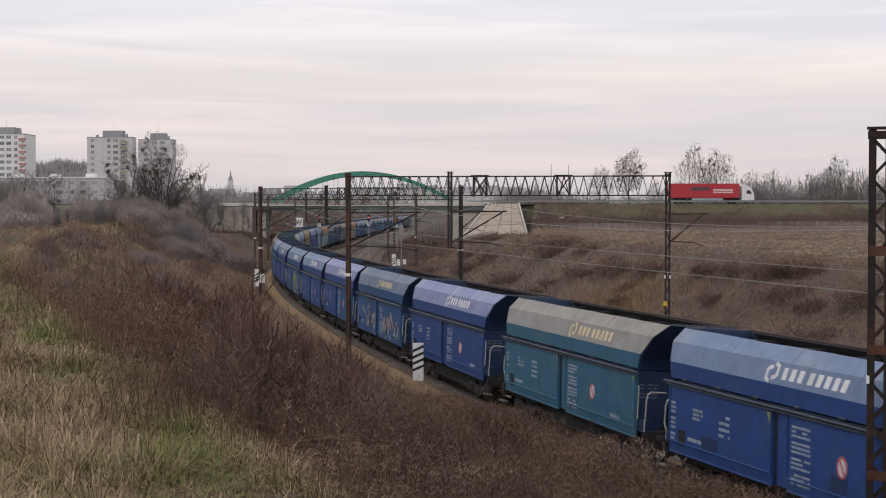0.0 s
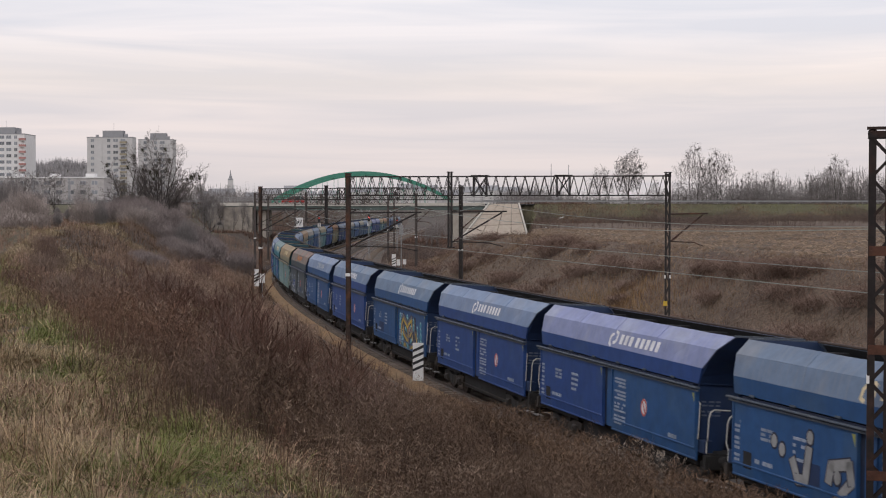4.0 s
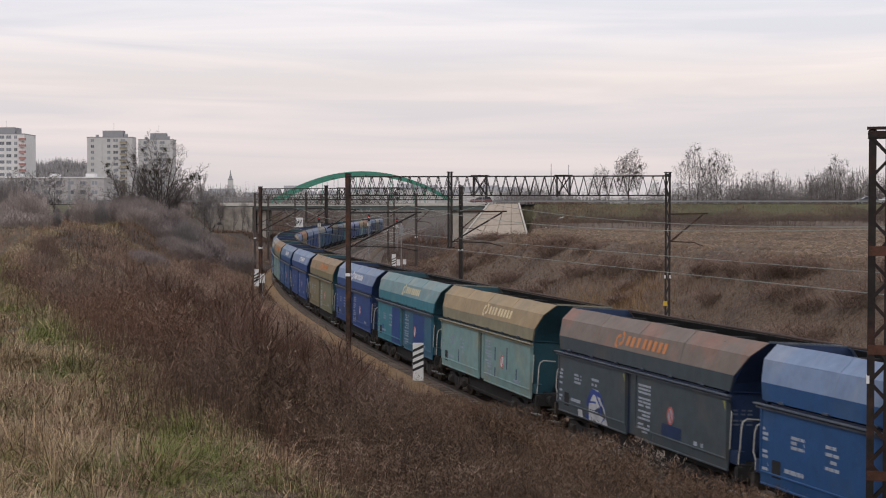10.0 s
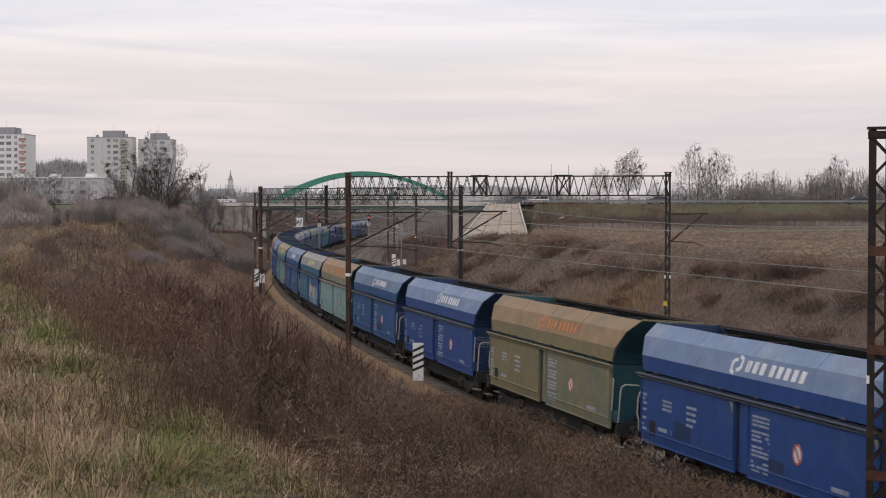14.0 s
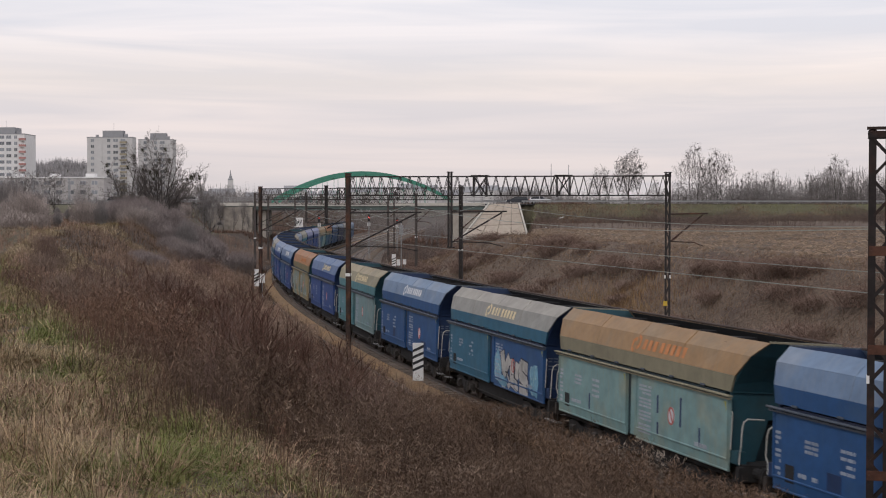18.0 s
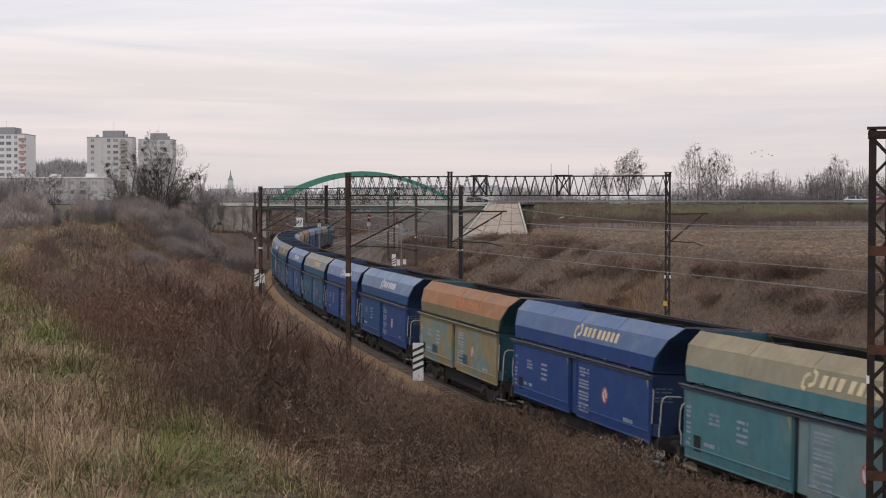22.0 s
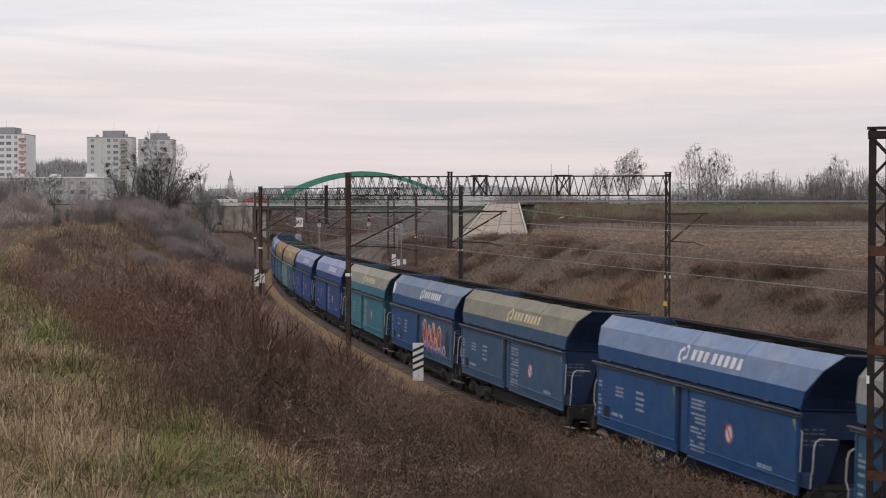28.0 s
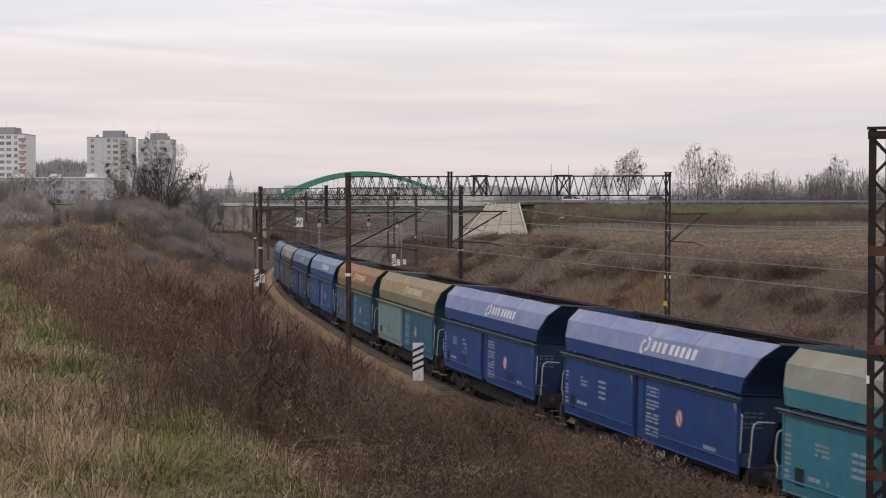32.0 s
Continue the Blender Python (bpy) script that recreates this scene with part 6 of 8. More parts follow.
def truck():
    t = empty("articulated_truck")
    red = mat("truck_red", (0.42, 0.035, 0.045), 0.4, 0, 0.06, 1, 0.02, (0.36, 0.05, 0.05), 0.3)
    part("trailer_box", Shape().box((-2.2, 0, 2.55), (13.4, 2.5, 2.75), bevel=0.05), red, t, "red box trailer")
    part("chassis", Shape().box((-2.0, 0, 1.02), (13.6, 1.2, 0.22)), BLACK_PAINT, t)
    part("side_skirt", Shape().box((-1.6, -1.2, 0.85), (6.0, 0.05, 0.5)), FADED, t)
    cab = Shape().prism([(5.0, 0.55), (5.0, 3.55), (5.6, 3.75), (6.6, 3.3), (7.3, 2.0), (7.4, 0.55)], 1, -1.22, 1.22)
    cb = part("cab", cab, WHITE_PAINT, t, "white tractor cab")
    part("side_window", Shape().prism([(5.9, 1.95), (5.95, 2.65), (6.55, 2.65), (6.95, 1.95)], 1, -1.235, -1.225), GLASS_DARK, cb)
    part("windscreen", Shape().add([(7.32, -1.0, 2.0), (7.32, 1.0, 2.0), (6.9, 1.0, 2.85), (6.9, -1.0, 2.85)], [(0, 1, 2, 3)]), GLASS_DARK, cb)
    part("emblem_panel", Shape().prism([(-4.6, 2.5), (-1.4, 2.6), (-0.8, 3.0), (-1.6, 3.3), (-4.9, 3.2)], 1, -1.262, -1.256), mat("truck_dark", (0.10, 0.05, 0.07), 0.5), t)
    rr = random.Random(2)
    lg = Shape()
    for z, n in ((2.7, 9), (2.25, 9)):
        for i in range(n):
            lg.box((-0.3 + i * 0.42, -1.262, z), (0.34, 0.012, 0.26))
    part("lettering_bars", lg, WHITE_PAINT, t)
    for x in (-7.3, -6.0, -4.7, 4.1, 6.4):
        for y in (-1.02, 1.02):
            wl_ = part("wheel", Shape().tube([(0, -0.16, 0), (0, 0.16, 0)], 0.5, 14), RUBBER, t, m=Matrix.Translation((x, y, 0.5)))
            part("rim", Shape().tube([(0, -0.165, 0), (0, 0.165, 0)], 0.28, 10), GALV, wl_)
    return tagged(t, "red box-trailer truck with a white cab on the road", "truck")


WHITE_CAR, GREY_CAR, DARK_CAR, RED_CAR = car_paint("white", (0.75, 0.75, 0.76)), car_paint("grey", (0.12, 0.13, 0.14)), car_paint("dark", (0.035, 0.04, 0.05)), car_paint("red", (0.40, 0.03, 0.03))
# paint, shape, time and sideways place (in lens units at the road's distance), speed in the same units, words
# Red car paint greyed down, with the road's haze put into it.
HAZED_RED_CAR = car_paint("wine", (0.16, 0.075, 0.075))
TRAFFIC = [(RED_CAR, "estate", 1.0, 1090, -190, "red estate car"), (HAZED_RED_CAR, "hatch", 6.0, 1515, -166, "dull wine-red car"),
           (WHITE_CAR, "hatch", 11.0, 1417, -155, "white car"), (GREY_CAR, "hatch", 11.0, 1378, -155, "grey car just ahead of a white one"),
           (GREY_CAR, "estate", 12.0, 1475, -157, "dark grey car"), (DARK_CAR, "hatch", 14.0, 1515, -150, "near-black car"),
           (WHITE_CAR, "hatch", 18.0, 956, 139.5, "white hatchback"), (RED_CAR, "estate", 23.0, 1371, -184, "bright red estate car"),
           (DARK_CAR, "hatch", 23.0, 1002, 158, "dark car"), (WHITE_CAR, "estate", 28.0, 399, 154, "white estate car"),
           (WHITE_CAR, "hatch", 29.0, 75, 157, "white car"), (GREY_CAR, "estate", 31.0, 82, 155, "silver-grey car"), (GREY_CAR, "hatch", 31.0, 1034, 130, "grey car")]
MOVERS = []
for paint, kind, t0, px, v, words in TRAFFIC:
    c = tagged(car("car", paint, kind), words + " driving on the road", "car", "cars on the road")
    MOVERS.append((c, t0, px, v))
MOVERS.append((truck(), 0.0, 1264, 171))

# ---- plants ----
VR = np.random.default_rng(7)


def scatter(n, s0, s1, o0, o1, near=0.0, far_=1e9, side=0.36):
    """Random places in a strip along the line, kept to the valley that the camera overlooks."""
    s, o = VR.uniform(s0, s1, n), VR.uniform(o0, o1, n)
    x, y, _ = rail_pt(s, o)
    d = np.hypot(x, y)
    keep = (np.abs(x) < side * y + 1.5) & (y > 3) & (d > near) & (d < far_)
    x, y = x[keep], y[keep]
    return x, y, height(x, y), o[keep], s[keep]


def ribbons(base, tip, width, bend=None, plain=False):
    """Thin two-part blades from base to tip, as arrays."""
    n = len(base)
    ang = VR.uniform(0, math.pi, n)
    side = np.stack([np.cos(ang), np.sin(ang), np.zeros(n)], -1) * (np.asarray(width).reshape(-1, 1) / 2)
    if plain:
        v = np.stack([base - side, base + side, tip + side * 0.35, tip - side * 0.35], 1)
        return v.reshape(-1, 3), np.arange(4 * n).reshape(-1, 4)
    mid = (base + tip) / 2
    if bend is not None:
        mid = mid + bend
    v = np.stack([base - side, base + side, mid - side * 0.8, mid + side * 0.8, tip - side * 0.15, tip + side * 0.15], 1)
    i = np.arange(n)[:, None] * 6
    q = np.concatenate([i + np.array([[0, 1, 3, 2]]), i + np.array([[2, 3, 5, 4]])], 0)
    return v.reshape(-1, 3), q


def join(chunks):
    vs, qs, n = [], [], 0
    for v, q in chunks:
        vs.append(v)
        qs.append(q + n)
        n += len(v)
    return np.concatenate(vs), np.concatenate(qs)


def rnd_dir(n, up=0.0):
    a = VR.uniform(0, 2 * math.pi, n)
    return np.stack([np.cos(a), np.sin(a), np.full(n, up)], -1)


def grass_blades(x, y, z, h0, h1, lean, width):
    n = len(x)
    base = np.stack([x, y, z - 0.03], -1)
    h = VR.uniform(h0, h1, n)
    d = rnd_dir(n)
    tip = base + np.stack([np.zeros(n), np.zeros(n), h], -1) * (1 - 0.35 * lean * VR.random((n, 1))) + d * (h * lean * VR.uniform(0.2, 1.0, n))[:, None]
    bend = -d * (h * lean * 0.22)[:, None] + np.array([0, 0, 1.0]) * (h * 0.10)[:, None]
    return ribbons(base, tip, width, bend)


def weeds(x, y, z, h0, h1, twigs, head, wide, k_h=1.0, fluff=1.0):
    """Dead goldenrod-like stalks: a stem, side twigs and a feathery head."""
    n = len(x)
    base = np.stack([x, y, z - 0.05], -1)
    h = VR.uniform(h0, h1, n) * k_h
    swath = 3.0 * vnoise(x, y, 1.4, 17)
    lean = rnd_dir(n) * (h * VR.uniform(0, 0.28, n))[:, None] + np.stack([np.cos(swath), np.sin(swath), np.zeros(n)], -1) * (h * VR.uniform(0, 0.22, n))[:, None]
    top = base + lean + np.array([0, 0, 1.0]) * h[:, None]
    chunks = [ribbons(base, top, np.full(n, (0.010 if fluff == 1 else 0.017) * wide))]
    tw = []
    for k in range(twigs):
        u = VR.uniform(0.25, 0.95, n)[:, None]
        p = base + (top - base) * u
        q = p + rnd_dir(n) * (h * VR.uniform(0.06, 0.24, n))[:, None] + np.array([0, 0, 1.0]) * (h * VR.uniform(0.02, 0.24, n))[:, None]
        tw.append(ribbons(p, q, np.full(n, 0.007 * wide), None, True))
    hd = []
    for k in range(head):
        p = top - (top - base) * (VR.random(n) ** 1.5 * 0.30)[:, None]
        if fluff < 1:
            p = p + rnd_dir(n) * (h * VR.uniform(0, 0.10, n))[:, None] - np.array([0, 0, 1.0]) * (h * VR.uniform(0, 0.05, n))[:, None]
        q = p + rnd_dir(n) * (h * fluff * VR.uniform(0.05, 0.15, n))[:, None] + np.array([0, 0, 1.0]) * (h * fluff * VR.uniform(-0.03, 0.12, n))[:, None]
        hd.append(ribbons(p, q, np.full(n, (0.016 if fluff == 1 else 0.028) * wide), None, True))
    return chunks + tw, hd


def vnoise(x, y, cell, seed=0):
    """Smooth random field, -1 to 1, with patches about one cell across."""
    tab = np.random.default_rng(1000 + seed).uniform(-1, 1, (64, 64))
    u, v = np.asarray(x) / cell + 500, np.asarray(y) / cell + 500
    i, j = np.floor(u).astype(int), np.floor(v).astype(int)
    fu, fv = u - i, v - j
    fu, fv = fu * fu * (3 - 2 * fu), fv * fv * (3 - 2 * fv)
    a, b, c, d_ = tab[i % 64, j % 64], tab[(i + 1) % 64, j % 64], tab[i % 64, (j + 1) % 64], tab[(i + 1) % 64, (j + 1) % 64]
    return (a * (1 - fu) + b * fu) * (1 - fv) + (c * (1 - fu) + d_ * fu) * fv


STRAW = mat("dry_grass", (0.42, 0.325, 0.195), 0.85, 0, 0.25, 0.8, 0.0, (0.27, 0.18, 0.105), 0.55, 0.30, island=0.5)
GREEN = mat("green_grass", (0.165, 0.185, 0.060), 0.8, 0, 0.15, 0.5, 0.0, (0.25, 0.225, 0.088), 0.45, 0.3, island=0.35)
BANK_STALK = mat("bank_stalks", (0.170, 0.108, 0.080), 0.9, 0, 0.3, 0.8, 0.0, (0.095, 0.058, 0.046), 0.6, 0.07, island=0.35)
BANK_STRAW = mat("bank_straw", (0.245, 0.170, 0.115), 0.9, 0, 0.3, 0.8, 0.0, (0.145, 0.096, 0.070), 0.6, 0.25, island=0.35)


def green_patch(x, y):
    return np.sin(x * 0.55 + 1.1) + np.sin(y * 0.33 + 0.6 * x) + 0.8 * np.sin(x * 1.3 - y * 0.9) + 0.5 * np.sin(2.7 * x + 1.9 * y)


def stuff(name, arrays, material, label, category):
    return tagged(new(name, quad_mesh(name, *arrays, material)), label, category, kind="stuff")


# meadow on the crest: straw tufts and green patches
def tufts(n, per, s0, s1, o0, o1, far_, spread):
    """Places of blades gathered in tufts, with the outward lean of each."""
    x, y, z, o, s = scatter(n, s0, s1, o0, o1, 9, far_)
    keep = (o > crest(y) + 1.1 * vnoise(x, y, 2.4, 8) - 0.3 - VR.exponential(0.5, len(x))) & (VR.random(len(x)) < np.clip(22 / np.hypot(x, y), 0.2, 1))
    x, y, o = np.repeat(x[keep], per), np.repeat(y[keep], per), np.repeat(o[keep], per)
    a, r = VR.uniform(0, 2 * math.pi, len(x)), np.abs(VR.normal(0, spread, len(x)))
    dx, dy = np.cos(a), np.sin(a)
    x, y = x + dx * r, y + dy * r
    ta_ = np.repeat(VR.uniform(0, 2 * math.pi, len(x) // per), per)
    return x, y, height(x, y), o, np.stack([dx + 1.1 * np.cos(ta_), dy + 1.1 * np.sin(ta_), np.zeros(len(x))], -1)


def tuft_blades(x, y, z, out, h0, h1, droop, width, size=1.0):
    n = len(x)
    base = np.stack([x, y, z - 0.03], -1)
    h = VR.uniform(h0, h1, n) * size
    ph = 2.2 * np.sin(x * 0.9 + 1.3 * np.sin(y * 0.7)) + 1.7 * np.sin(y * 1.1)
    d = out * VR.uniform(0.2, 1.0, (n, 1)) + rnd_dir(n) * 0.6 + np.stack([np.cos(ph), np.sin(ph), np.zeros(n)], -1) * 0.25
    tip = base + d * (h * droop)[:, None] + np.array([0, 0, 1.0]) * (h * VR.uniform(-0.05, 0.75, n))[:, None]
    mid_up = np.array([0, 0, 1.0]) * (h * 0.32)[:, None] - d * (h * droop * 0.16)[:, None]
    return ribbons(base, tip, width, mid_up)


tone_m = dict(rough=0.88, vary=0.25, scale=0.9, bump=0.0, amount=0.55, scale2=0.5, island=0.5)
MEADOW = [("dry_grass", STRAW, "long pale dry grass lying in tufts"),
          ("russet_grass", mat("russet_grass", (0.34, 0.225, 0.155), second=(0.21, 0.135, 0.092), **tone_m), "flattened reddish dead grass lying in swathes"),
          ("grey_grass", mat("grey_grass", (0.31, 0.25, 0.165), second=(0.19, 0.152, 0.10), **tone_m), "greyish dead grass in thick tufts"),
          ("green_grass", GREEN, "green winter grass among the dry tufts")]
ta, tb = tufts(33000, 22, -75, 40, 13, 38, 80, 0.15), tufts(15000, 22, 2, 36, 14, 32, 40, 0.15)
x, y, z, o, out = (np.concatenate([p_, q_]) for p_, q_ in zip(ta, tb))
d = np.hypot(x, y)
jit = np.repeat(VR.normal(0, 0.45, len(x) // 22), 22)
jit2 = np.repeat(VR.normal(0, 0.6, len(x) // 22), 22)
n1, n2 = 0.7 * vnoise(x, y, 1.7, 1) + jit, 0.6 * vnoise(x, y, 2.6, 2) + 0.4 * vnoise(x, y, 0.7, 3) + jit2
grn = 0.85 * np.exp(-((o - crest(y) - 0.5) / 1.0) ** 2) + 0.32 * vnoise(x, y, 1.9, 4) + np.repeat(VR.normal(0, 0.42, len(x) // 22), 22) > 0.47
kind = np.where(grn, 3, np.where(n1 > 0.22, 1, np.where(n2 > 0.12, 2, 0)))
big_t = np.clip(0.75 + 0.55 * vnoise(x, y, 0.9, 5) + 0.35 * vnoise(x, y, 2.2, 6), 0.25, 1.6)
for i, (nm, mt_, lab) in enumerate(MEADOW):
    k = kind == i
    h0, h1, dr_ = ((0.25, 0.85, 1.1), (0.30, 0.80, 1.3), (0.25, 0.75, 1.0), (0.18, 0.60, 1.1))[i]
    stuff(nm, tuft_blades(x[k], y[k], z[k], out[k], h0, h1, dr_, 0.004 + d[k] * 0.00030, big_t[k]), mt_, lab, "grass")
x, y, z, o, out = tufts(1500, 14, -75, 35, 12, 40, 80, 0.08)
stuff("brown_grass", tuft_blades(x, y, z, out, 0.5, 1.05, 0.6, 0.004 + np.hypot(x, y) * 0.0003), mat("brown_grass", (0.17, 0.108, 0.068), 0.9, 0, 0.15, 0.5, 0.0, (0.11, 0.072, 0.05), 0.5, 0.3, island=0.4), "taller brown grass stems in the meadow", "grass")
# dead stalks standing among the meadow tufts
x, y, z, o, s = scatter(2600, -60, 36, 14, 34, 11, 70)
k = (o > crest(y)) & (vnoise(x, y, 1.6, 7) > 0.15)
st, hh = weeds(x[k], y[k], z[k], 0.5, 1.1, 5, 8, 0.6, 1.0, 0.45)
stuff("meadow_stalks", join(st + hh), mat("meadow_stalk", (0.145, 0.105, 0.075), second=(0.085, 0.06, 0.045), **tone_m), "thin dead flower stalks in the meadow", "weeds")
x, y, z, o, s = scatter(120000, -200, -20, 19, 62, 70, 235)
keep = (VR.random(len(x)) < np.clip(60 / y, 0.2, 1)) & (o > crest(y) + 1)
x, y, z = x[keep], y[keep], z[keep]
g = vnoise(x, y * 0.45, 5.5, 9) + 0.5 * vnoise(x, y * 0.5, 2.0, 10) + VR.normal(0, 0.25, len(x)) > -0.28
stuff("far_meadow", grass_blades(x[~g], y[~g], z[~g], 0.15, 0.45, 2.0, 0.00036 * y[~g]), mat("plateau_straw", (0.36, 0.285, 0.185), second=(0.24, 0.18, 0.115), **tone_m), "rough dry grass on the plateau", "grass")
stuff("far_meadow_weeds", grass_blades(x[g], y[g], z[g], 0.25, 0.8, 1.6, 0.00032 * y[g]), mat("rusty_weeds", (0.285, 0.188, 0.138), 0.9, 0, 0.15, 0.4, 0.0, (0.11, 0.07, 0.05), 0.5, 0.1, island=0.4), "rusty-brown weeds on the plateau", "weeds")
# goldenrod slope
def clearing(x, y, o):
    return (vnoise(x, y * 0.35, 4.5, 22) + 0.5 * vnoise(x, y * 0.5, 1.8, 23) > np.where(np.hypot(x, y) > 58, 0.22 - 0.03 * (o - 9), 0.25 - 0.06 * (o - 9))) & (np.hypot(x, y) > 36) & (o > 7)


x, y, z, o, s = scatter(290000, -200, 36, 2.3, 21.5, 12.5, 238)
d = np.hypot(x, y)
cl = 1.3 * vnoise(x, y * 0.6, 2.6, 11) + 0.8 * vnoise(x, y, 1.1, 12)
keep = (VR.random(len(x)) < np.clip(26 / d, 0.22, 1.0) * np.clip(0.62 + 0.5 * cl, 0.10, 1)) & (o < crest(y) + 1.1 * vnoise(x, y, 2.4, 8) + VR.normal(0, 0.5, len(x))) & (VR.random(len(x)) < np.where(s > -50, np.clip((o - 2.7) / 0.9, 0.06, 1), np.clip((o - 2.6) / 1.2, 0.05, 1)))
keep &= ~clearing(x, y, o) | (VR.random(len(x)) < 0.06)
x, y, z, o, d, cl = x[keep], y[keep], z[keep], o[keep], d[keep], cl[keep]
tall = 0.35 * np.clip(vnoise(x, y * 0.7, 4.5, 13), 0, 1) + 0.20 * vnoise(x, y, 0.9, 14)
low = tall + np.clip(0.55 + 0.20 * cl + 0.028 * np.minimum(o, 14), 0.4, 1.1) * np.clip(0.4 + (d - 13) * 0.065, 0.4, np.where((o > 5) & (d < 52), 1.3, 1.0))
low = low * (1 - 0.45 * smooth(d, 34, 46) * smooth(o, 9, 14))
# Brightness by viewing distance is painted in: dark plants near, pale ones far.
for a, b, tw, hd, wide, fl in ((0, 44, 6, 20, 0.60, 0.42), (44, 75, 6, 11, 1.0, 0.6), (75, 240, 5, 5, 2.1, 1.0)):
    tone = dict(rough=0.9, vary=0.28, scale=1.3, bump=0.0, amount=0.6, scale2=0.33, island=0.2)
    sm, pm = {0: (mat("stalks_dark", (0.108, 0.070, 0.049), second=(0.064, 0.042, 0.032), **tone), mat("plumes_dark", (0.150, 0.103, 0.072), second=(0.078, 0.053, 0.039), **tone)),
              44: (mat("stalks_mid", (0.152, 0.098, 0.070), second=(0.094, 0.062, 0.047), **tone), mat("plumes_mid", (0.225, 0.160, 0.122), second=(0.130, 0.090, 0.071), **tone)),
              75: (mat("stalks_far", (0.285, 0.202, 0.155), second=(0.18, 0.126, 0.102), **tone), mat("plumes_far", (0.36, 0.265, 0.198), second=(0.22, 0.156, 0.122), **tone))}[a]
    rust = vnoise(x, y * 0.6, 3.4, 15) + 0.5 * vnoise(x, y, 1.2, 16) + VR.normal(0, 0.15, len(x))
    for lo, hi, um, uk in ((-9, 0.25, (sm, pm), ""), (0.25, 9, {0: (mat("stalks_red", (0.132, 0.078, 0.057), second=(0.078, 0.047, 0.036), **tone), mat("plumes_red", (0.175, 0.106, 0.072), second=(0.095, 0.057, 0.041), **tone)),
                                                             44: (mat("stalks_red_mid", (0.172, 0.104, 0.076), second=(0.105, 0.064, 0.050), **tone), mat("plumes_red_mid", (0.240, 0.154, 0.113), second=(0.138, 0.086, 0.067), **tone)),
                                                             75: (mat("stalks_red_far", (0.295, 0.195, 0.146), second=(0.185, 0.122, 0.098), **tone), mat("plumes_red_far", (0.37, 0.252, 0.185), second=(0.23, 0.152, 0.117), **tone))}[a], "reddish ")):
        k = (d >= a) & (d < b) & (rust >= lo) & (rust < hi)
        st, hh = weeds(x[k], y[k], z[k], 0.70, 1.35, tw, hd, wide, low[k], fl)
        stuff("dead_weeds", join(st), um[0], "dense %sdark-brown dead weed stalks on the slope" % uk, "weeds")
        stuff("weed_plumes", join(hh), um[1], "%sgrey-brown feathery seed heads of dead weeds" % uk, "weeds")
k = (d < 60) & (VR.random(len(x)) < 0.10 + 0.12 * vnoise(x, y, 2.2, 32)) & (o < crest(y))
st, hh = weeds(x[k], y[k], z[k], 0.95, 1.5, 4, 22, 0.62, low[k], 0.5)
stuff("pale_stalks", join(st), MATS["stalks_mid"], "taller stiff weed stems above the rest", "weeds")
stuff("pale_plumes", join(hh), mat("plumes_pale", (0.255, 0.190, 0.142), second=(0.15, 0.108, 0.08), **tone), "paler arching seed plumes above the dark weeds", "weeds")
cx_, cy_, cz_, co_, cs_ = scatter(120000, -150, 10, 7, 21, 36, 175)
k = clearing(cx_, cy_, co_) & (VR.random(len(cx_)) < np.clip(90 / cy_, 0.3, 1))
cx_, cy_, cz_ = cx_[k], cy_[k], cz_[k]
g = green_patch(cx_ * 0.6, cy_ * 0.4) > 0.3
stuff("clearing_straw", grass_blades(cx_[~g], cy_[~g], cz_[~g], 0.2, 0.5, 1.8, 0.0004 * cy_[~g]), MATS["plateau_straw"], "pale dry grass in clearings among the weeds", "grass")
stuff("clearing_grass", grass_blades(cx_[g], cy_[g], cz_[g], 0.2, 0.5, 1.1, 0.0005 * cy_[g]), mat("clearing_olive", (0.205, 0.165, 0.090), 0.9, 0, 0.15, 0.5, 0.0, (0.26, 0.195, 0.12), 0.5, 0.2, island=0.4), "olive winter grass in clearings among the weeds", "grass")
# matted dead grass between the stalks
x, y, z, o, s = scatter(110000, -150, 40, 2.4, 20, 8, 178)
d = np.hypot(x, y)
keep = (VR.random(len(x)) < np.clip(30 / d, 0.3, 1.0) * np.where(d < 50, 0.45, 1)) & (o < crest(y))
x, y, z, d = x[keep], y[keep], z[keep], d[keep]
stuff("matted_grass", grass_blades(x, y, z, 0.2, 0.6, 0.8, 0.004 + d * 0.0004), mat("matted_grass", (0.135, 0.090, 0.058), 0.9, 0, 0.15, 0.4, 0.0, (0.10, 0.068, 0.05), 0.5, 0.2, island=0.45), "matted dead grass under the weeds", "grass")
# bank beyond the tracks
x, y, z, o, s = scatter(290000, -235, 12, -44, -13.2, 30, 262, 0.34)
farf = smooth(-s, 110, 240)
keep = (o > -26.0 - 15 * farf + VR.normal(0, 0.8, len(o))) & (o < -12.6) & (VR.random(len(x)) < np.clip(90 / y, 0.3, 1))
x, y, z = x[keep], y[keep], z[keep]
pat = vnoise(x, y * 0.6, 5.5, 29) + 0.6 * vnoise(x, y, 2.0, 30) + VR.normal(0, 0.25, len(x))
g = pat > -0.05
stuff("bank_straw", grass_blades(x[g], y[g], z[g], 0.2, 0.5, 2.2, 0.010 + 0.00022 * y[g]), BANK_STRAW, "pale dry grass on the far cutting bank", "grass")
k = (~g) & (VR.random(len(x)) < 0.45)
st, hh = weeds(x[k], y[k], z[k], 0.18, 0.52, 7, 6, 1.6, (0.75 + 0.5 * (np.sin(x[k] * 0.5 + y[k] * 0.21) > 0.2)) * np.where(o[keep][k] < -22, 0.6, 1))
